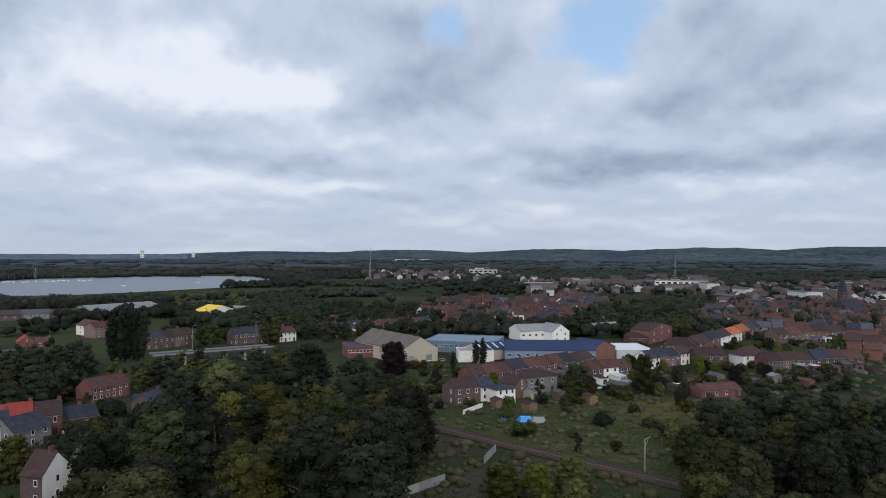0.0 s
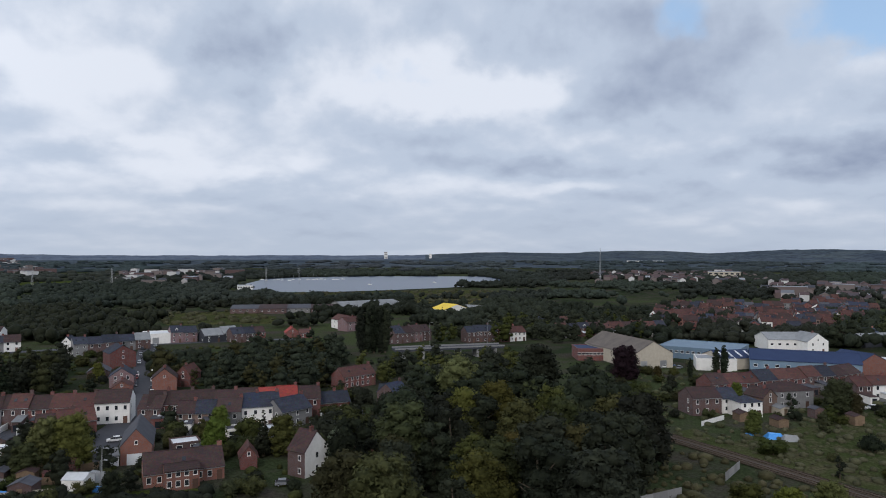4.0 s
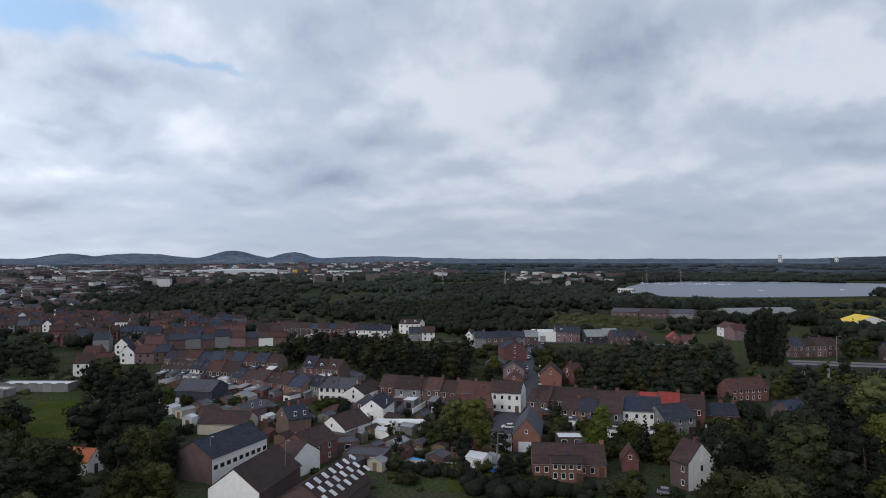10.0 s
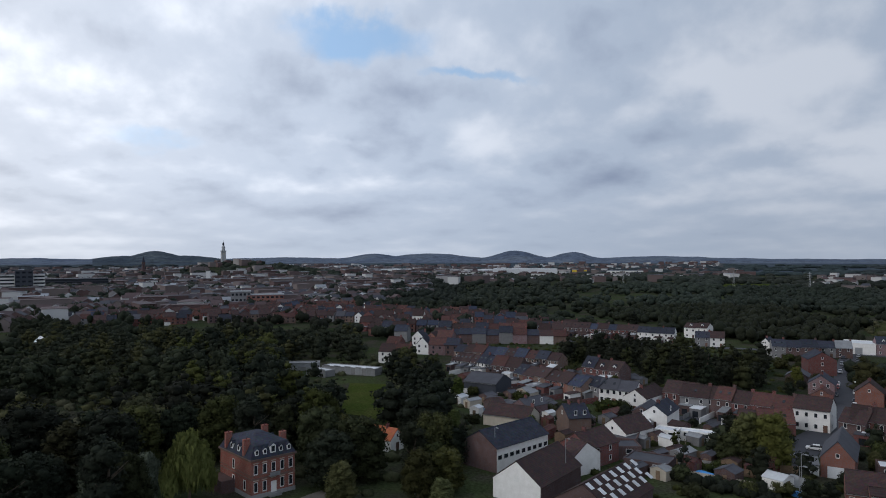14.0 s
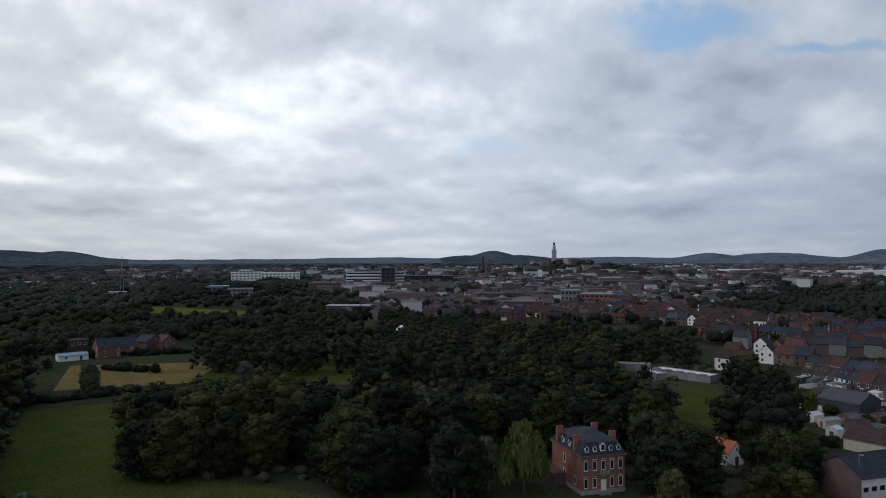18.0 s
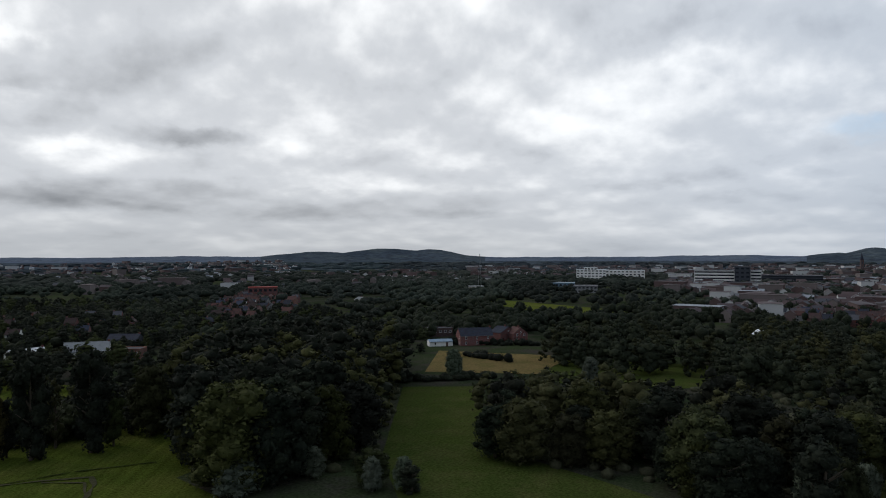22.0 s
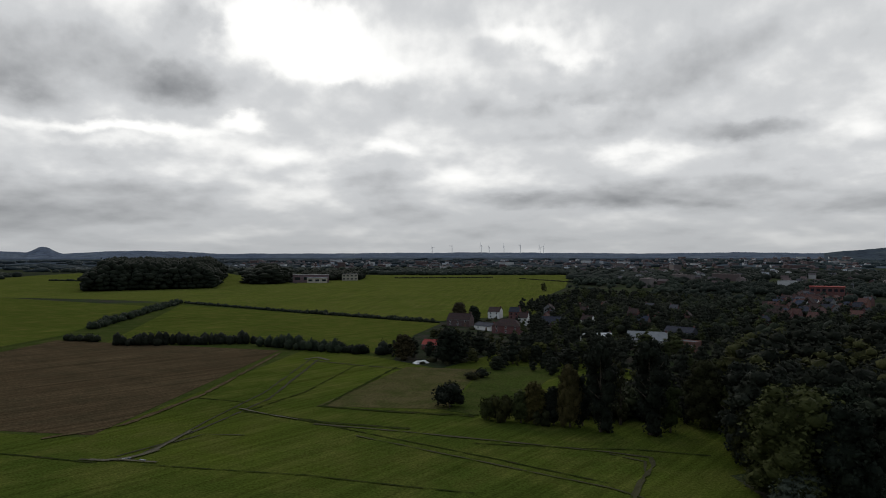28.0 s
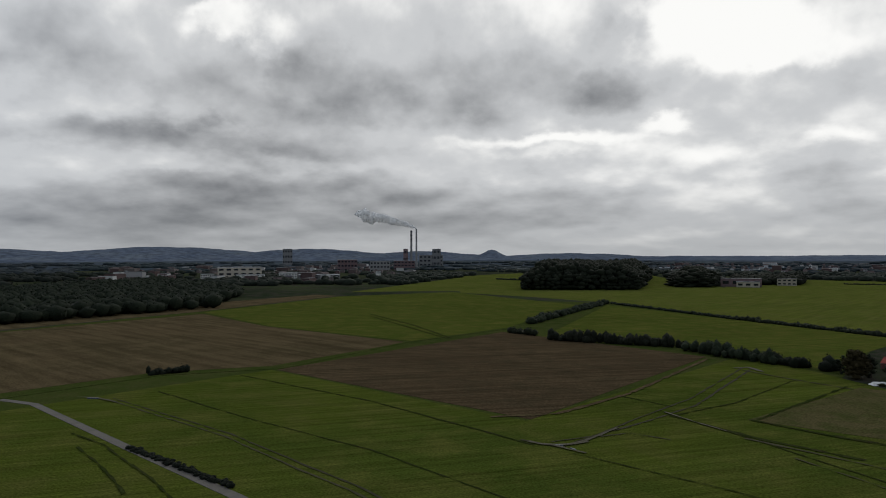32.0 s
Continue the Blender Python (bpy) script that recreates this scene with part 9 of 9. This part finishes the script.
# the row of trees, bushes and garden trees along the big field
for p_, h_, k_, f_ in (
        ((-56.8, -208.1), 6.6, "bush", 0.64), ((-60.8, -204.7), 7.9, "bush", 0.62), ((-65.1, -202.6), 10.2, "broad", 0.96), ((-68.8, -201.0), 13.1, "broad", 0.94),
        ((-73.9, -198.5), 12.0, "broad", 0.90), ((-69.9, -197.9), 4.8, "bush", 0.76), ((-77.5, -194.5), 19.3, "broad", 0.63), ((-81.6, -195.0), 15.5, "wood", 0.69),
        ((-84.3, -187.7), 26.6, "tall", 0.81), ((-93.2, -193.9), 18.9, "wood", 0.66), ((-96.6, -182.0), 27.4, "tall", 0.84), ((-103.3, -183.1), 16.0, "wood", 0.67),
        ((-115.9, -185.9), 21.1, "broad", 0.89), ((-48.1, -226.1), 7.8, "bush", 0.95), ((-67.4, -273.8), 3.0, "bush", 1.28), ((-73.3, -278.0), 3.5, "bush", 1.30),
        ((-83.9, -294.6), 6.1, "broad", 1.90), ((-95.4, -308.9), 10.7, "wood", 1.37), ((-102.0, -313.7), 6.4, "bush", 0.87), ((-111.2, -317.3), 8.7, "light", 1.77),
        ((-44.2, -342.5), 8.2, "wood", 1.43), ((-48.3, -331.1), 12.7, "broad", 1.32), ((-54.2, -335.9), 10.0, "wood", 1.32), ((-67.0, -315.4), 16.9, "broad", 1.30),
        ((-74.5, -322.6), 11.2, "wood", 1.34), ((-88.2, -342.5), 10.8, "wood", 1.64), ((-116.3, -295.1), 9.2, "wood", 1.72), ((-117.8, -312.9), 11.8, "wood", 1.29),
        ((-129.9, -315.1), 9.4, "wood", 1.65), ((-104.9, -150.1), 14.7, "broad", 0.87), ((-121.3, -179.7), 18.3, "wood", 0.68), ((-97.5, -124.1), 8.3, "silver", 1.79),
        ((-115.8, -119.7), 7.4, "silver", 1.33), ((-102.5, -122.2), 5.7, "bush", 0.82), ((-119.4, -104.4), 8.6, "park", 1.53), ((-120.6, -94.2), 6.6, "park", 1.90)):
    tree(p_, h_, k_, f_)

# gardens: bushes and small trees between the houses
for i_, ring_, gap_ in ((601, [(-169.1, 78.0), (-223.5, 103.0), (-201.4, 134.4), (-164.0, 154.2), (-123.4, 139.7), (-101.1, 122.1), (-120.7, 100.7)], 9), (602, [(-113.7, 128.7), (-145.8, 170.5), (-102.0, 194.4), (-67.1, 144.2), (-90.4, 120.4)], 8),
                        (603, [(-256.6, 118.2), (-346.1, 159.3), (-234.1, 168.2), (-198.8, 140.7)], 11), (604, [(-197.8, 191.7), (-278.9, 270.3), (-257.2, 284.4), (-182.4, 201.7)], 10), (605, [(4.9, 227.8), (9.9, 265.4), (57.0, 268.2), (100.1, 270.8), (110.3, 246.7), (73.9, 253.8), (30.0, 225.3)], 8),
                        (606, [(71.2, 258.6), (81.0, 321.8), (199.5, 346.0), (151.9, 263.4)], 8), (607, [(-0.8, 200.9), (10.7, 208.9), (59.9, 254.9), (85.1, 240.9), (60.1, 177.6), (23.5, 182.1)], 12),
                        (608, [(-181.3, 59.8), (-252.4, 87.6), (-235.2, 116.6), (-182.6, 79.9)], 10), (609, [(-32.3, 299.8), (-19.7, 331.6), (8.8, 302.4), (5.1, 236.1), (-9.7, 226.9)], 9), (610, [(86.2, 318.0), (115.0, 451.1), (366.0, 579.2), (213.1, 337.2)], 11)):
    rnd_ = random.Random(i_)
    for p_ in scatter(ring_, gap_, i_):
        if built(p_, 1.5) or cleared(p_) or rnd_.random() < 0.3:
            continue
        if rnd_.random() < 0.7:
            tree(p_, rnd_.uniform(2.0, 4.0), "bush", rnd_.uniform(0.9, 1.4))
        else:
            tree(p_, rnd_.uniform(5, 8), rnd_.choice(("wood", "broad", "wood", "light")), 1.1)

# hedges
for a_, b_, h_, w_, s_ in (((-138.6, 102.4), (-93.5, 122.5), 2.6, 3.5, 31), ((100.0, -411.3), (23.9, -405.7), 6, 6.5, 1), ((21.6, -393.3), (-19.1, -359.7), 6, 6.5, 2), ((135.0, -499.4), (117.3, -726.1), 5, 7, 3), ((111.6, -725.6), (-2.9, -592.4), 2.2, 4, 4), ((-2.9, -592.4), (-96.8, -493.8), 3, 5, 5),
                           ((133.3, -440.6), (113.1, -430.7), 4, 6, 6), ((-19.3, -363.8), (-30.2, -353.0), 5, 7, 7), ((-40.9, -346.4), (-55.8, -351.1), 8, 10, 8), ((-6.7, -384.0), (-27.6, -356.6), 3, 5, 9), 
                           ((229.2, -230.3), (220.6, -242.9), 3, 4, 13), ((148.4, -141.8), (102.9, -126.6), 1.0, 2.2, 14), ((-139.4, 102.9), (-123.7, 114.6), 2.0, 3, 15),
                           ((-113.7, 105.3), (-94.0, 123.2), 3.0, 7, 16), ((-219.9, 251.0), (-201.8, 268.8), 6, 7, 17), ((-235.5, 268.8), (-217.5, 289.9), 6, 7, 18), ((-223.9, -179.3), (-249.6, -152.5), 3, 6, 19), ((-327.4, -237.8), (-354.4, -186.3), 3.5, 5, 20),
                           ((-298.3, -196.4), (-293.0, -168.9), 3.5, 6, 21), ((-393.0, -1225.1), (-432.8, -1062.9), 1.5, 4, 22), ((-172.6, -1294.6), (-354.3, -1283.3), 2, 6, 23), ((420.4, -1310.0), (353.6, -1274.5), 3, 6, 24)):
    hedge(a_, b_, h_, w_, s_, "dense dark green field hedge")

# ---------------------------------------------------------------- wooded plain out to the hills
rng_ = np.random.default_rng(77)
for sector in range(-40, 250, 10):
    for near, far, gap, low_, high_ in ((430, 700, 9.5, 7, 13), (700, 1150, 12.5, 7, 14), (1150, 1900, 20, 8, 14), (1900, 3100, 42, 7, 13)):
        area_ = radians(10) * (far * far - near * near) / 2
        n_ = int(area_ / gap ** 2)
        rr = np.sqrt(rng_.uniform(near * near, far * far, n_))
        aa = rng_.uniform(sector, sector + 10, n_)
        pts_, hs_ = [], []
        for r_, a_ in zip(rr, aa):
            p_ = bearing(a_, r_)
            woods = noise.noise(Vector((p_[0] / 210, p_[1] / 210, 3.3))) + 0.4 * noise.noise(Vector((p_[0] / 60, p_[1] / 60, 8.1)))
            if woods < (0.06 if r_ < 1150 else 0.1 if r_ < 1900 else 0.14) and rng_.random() > (0.2 if 58 < a_ < 150 else 0.1):
                continue
            if 158 < a_ < 242 and r_ < 1150:
                continue
            if 4 < a_ < 36 and 560 < r_ < 1020 and (woods < 0.05 or r_ > 860):
                continue
            if in_open(p_) or built(p_, 3):
                continue
            pts_.append((p_[0], p_[1])), hs_.append(rng_.uniform(low_, high_))
        if not pts_:
            continue
        h_, w_ = np.array(hs_), gap * rng_.uniform(0.45, 0.85, len(hs_))
        c_ = np.array([(x, y, land(x, y) + h * 0.3) for (x, y), h in zip(pts_, h_)])
        z_ = np.stack([w_, w_, h_ * 0.62], 1)
        if far < 1200:
            # each crown is a few lobes of uneven height
            n_ = 4 if far < 800 else 3
            c_, z_, t_ = np.repeat(c_, n_, 0), np.repeat(z_, n_, 0), np.repeat(h_, n_)
            c_ = c_ + rng_.normal(size=c_.shape) * z_ * (0.5, 0.5, 0.1) + np.stack([0 * t_, 0 * t_, t_ * rng_.uniform(-0.05, 0.28, len(t_))], 1)
            z_ = z_ * rng_.uniform(0.4, 0.7, (len(z_), 1))
        v_, t_ = lumps(c_, z_, rng_, 0.9, 12 if far < 800 else 6 if far < 1200 else 4, 0.17 if far < 800 else 0.22 if far < 1200 else 0.25)
        # leaf colours step towards painted haze blue with distance
        tagged(new("woodland", np_mesh("woodland", v_, t_, LEAF_DARK if far < 800 else LEAF_HALF_HAZED if far < 1950 else LEAF_HAZED, True)), "far dark green woodland and copses on the plain", "woodland", kind="stuff")

# rough undergrowth in gardens, verges and the scrubland
for i_, ring_, gap_, lo_, hi_ in ((701, [(-163.8, 64.8), (-387.2, 152.8), (-350.7, 251.9), (-187.6, 357.5), (-64.0, 137.5)], 6.5, 0.6, 1.6), (702, [(-22.0, 204.6), (-20.8, 349.6), (71.7, 337.6), (298.6, 440.8), (166.3, 245.5), (69.9, 239.9), (10.7, 200.0)], 7, 0.6, 1.8),
                                  (703, [(-5.6, 203.4), (4.4, 218.4), (61.8, 262.9), (92.0, 250.3), (59.7, 169.1), (23.5, 182.1)], 4.5, 0.5, 1.5), (704, [(-183.4, -26.1), (-439.8, -62.8), (-336.3, 110.9), (-184.2, 77.1), (-142.0, 44.4)], 8, 0.8, 2.2),
                                  (705, [(-53.1, -313.8), (-128.7, -606.9), (-319.6, -473.6), (-123.3, -182.8), (-64.1, -222.6)], 8, 0.7, 2.2), (706, [(-78.1, -159.2), (-211.8, -330.0), (-271.2, -217.2), (-123.1, -105.0)], 7, 1.0, 2.5), (707, [(-9.6, 142.2), (-5.5, 200.3), (49.6, 156.6), (36.8, 131.5)], 4, 0.6, 1.8),
                                  (709, [(-418.9, 661.6), (-476.8, 766.5), (-402.9, 813.4), (-301.7, 921.1), (-223.9, 916.8), (-168.6, 637.3), (-230.1, 583.3)], 17, 1.2, 4.0), (710, [(-414.0, 478.1), (-363.2, 525.9), (-306.0, 492.1), (-280.1, 442.4), (-343.1, 408.7)], 13, 1.0, 3.5),
                                  (708, [(-137.2, -86.9), (-230.9, -141.1), (-354.0, 9.2), (-216.9, 13.2), (-169.8, -17.7)], 7, 0.8, 2.2)):
    rng_ = np.random.default_rng(i_)
    pts_ = [p for p in scatter(ring_, gap_, i_) if not built(p, 0.8) and (i_ in (703, 709, 710) or not in_open(p)) and rng_.random() < 0.75]
    h_ = rng_.uniform(lo_, hi_, len(pts_))
    w_ = h_ * rng_.uniform(0.8, 1.6, len(pts_))
    v_, t_ = lumps(np.array([(x, y, h * 0.3) for (x, y), h in zip(pts_, h_)]), np.stack([w_, w_, h_], 1), rng_, 0.8, 24, 0.15)
    tagged(new("undergrowth", np_mesh("undergrowth", v_, t_, LEAF if i_ in (701, 705) else LEAF_ROUGH, True)), "rough low bushes and tall weeds", "undergrowth", kind="stuff")
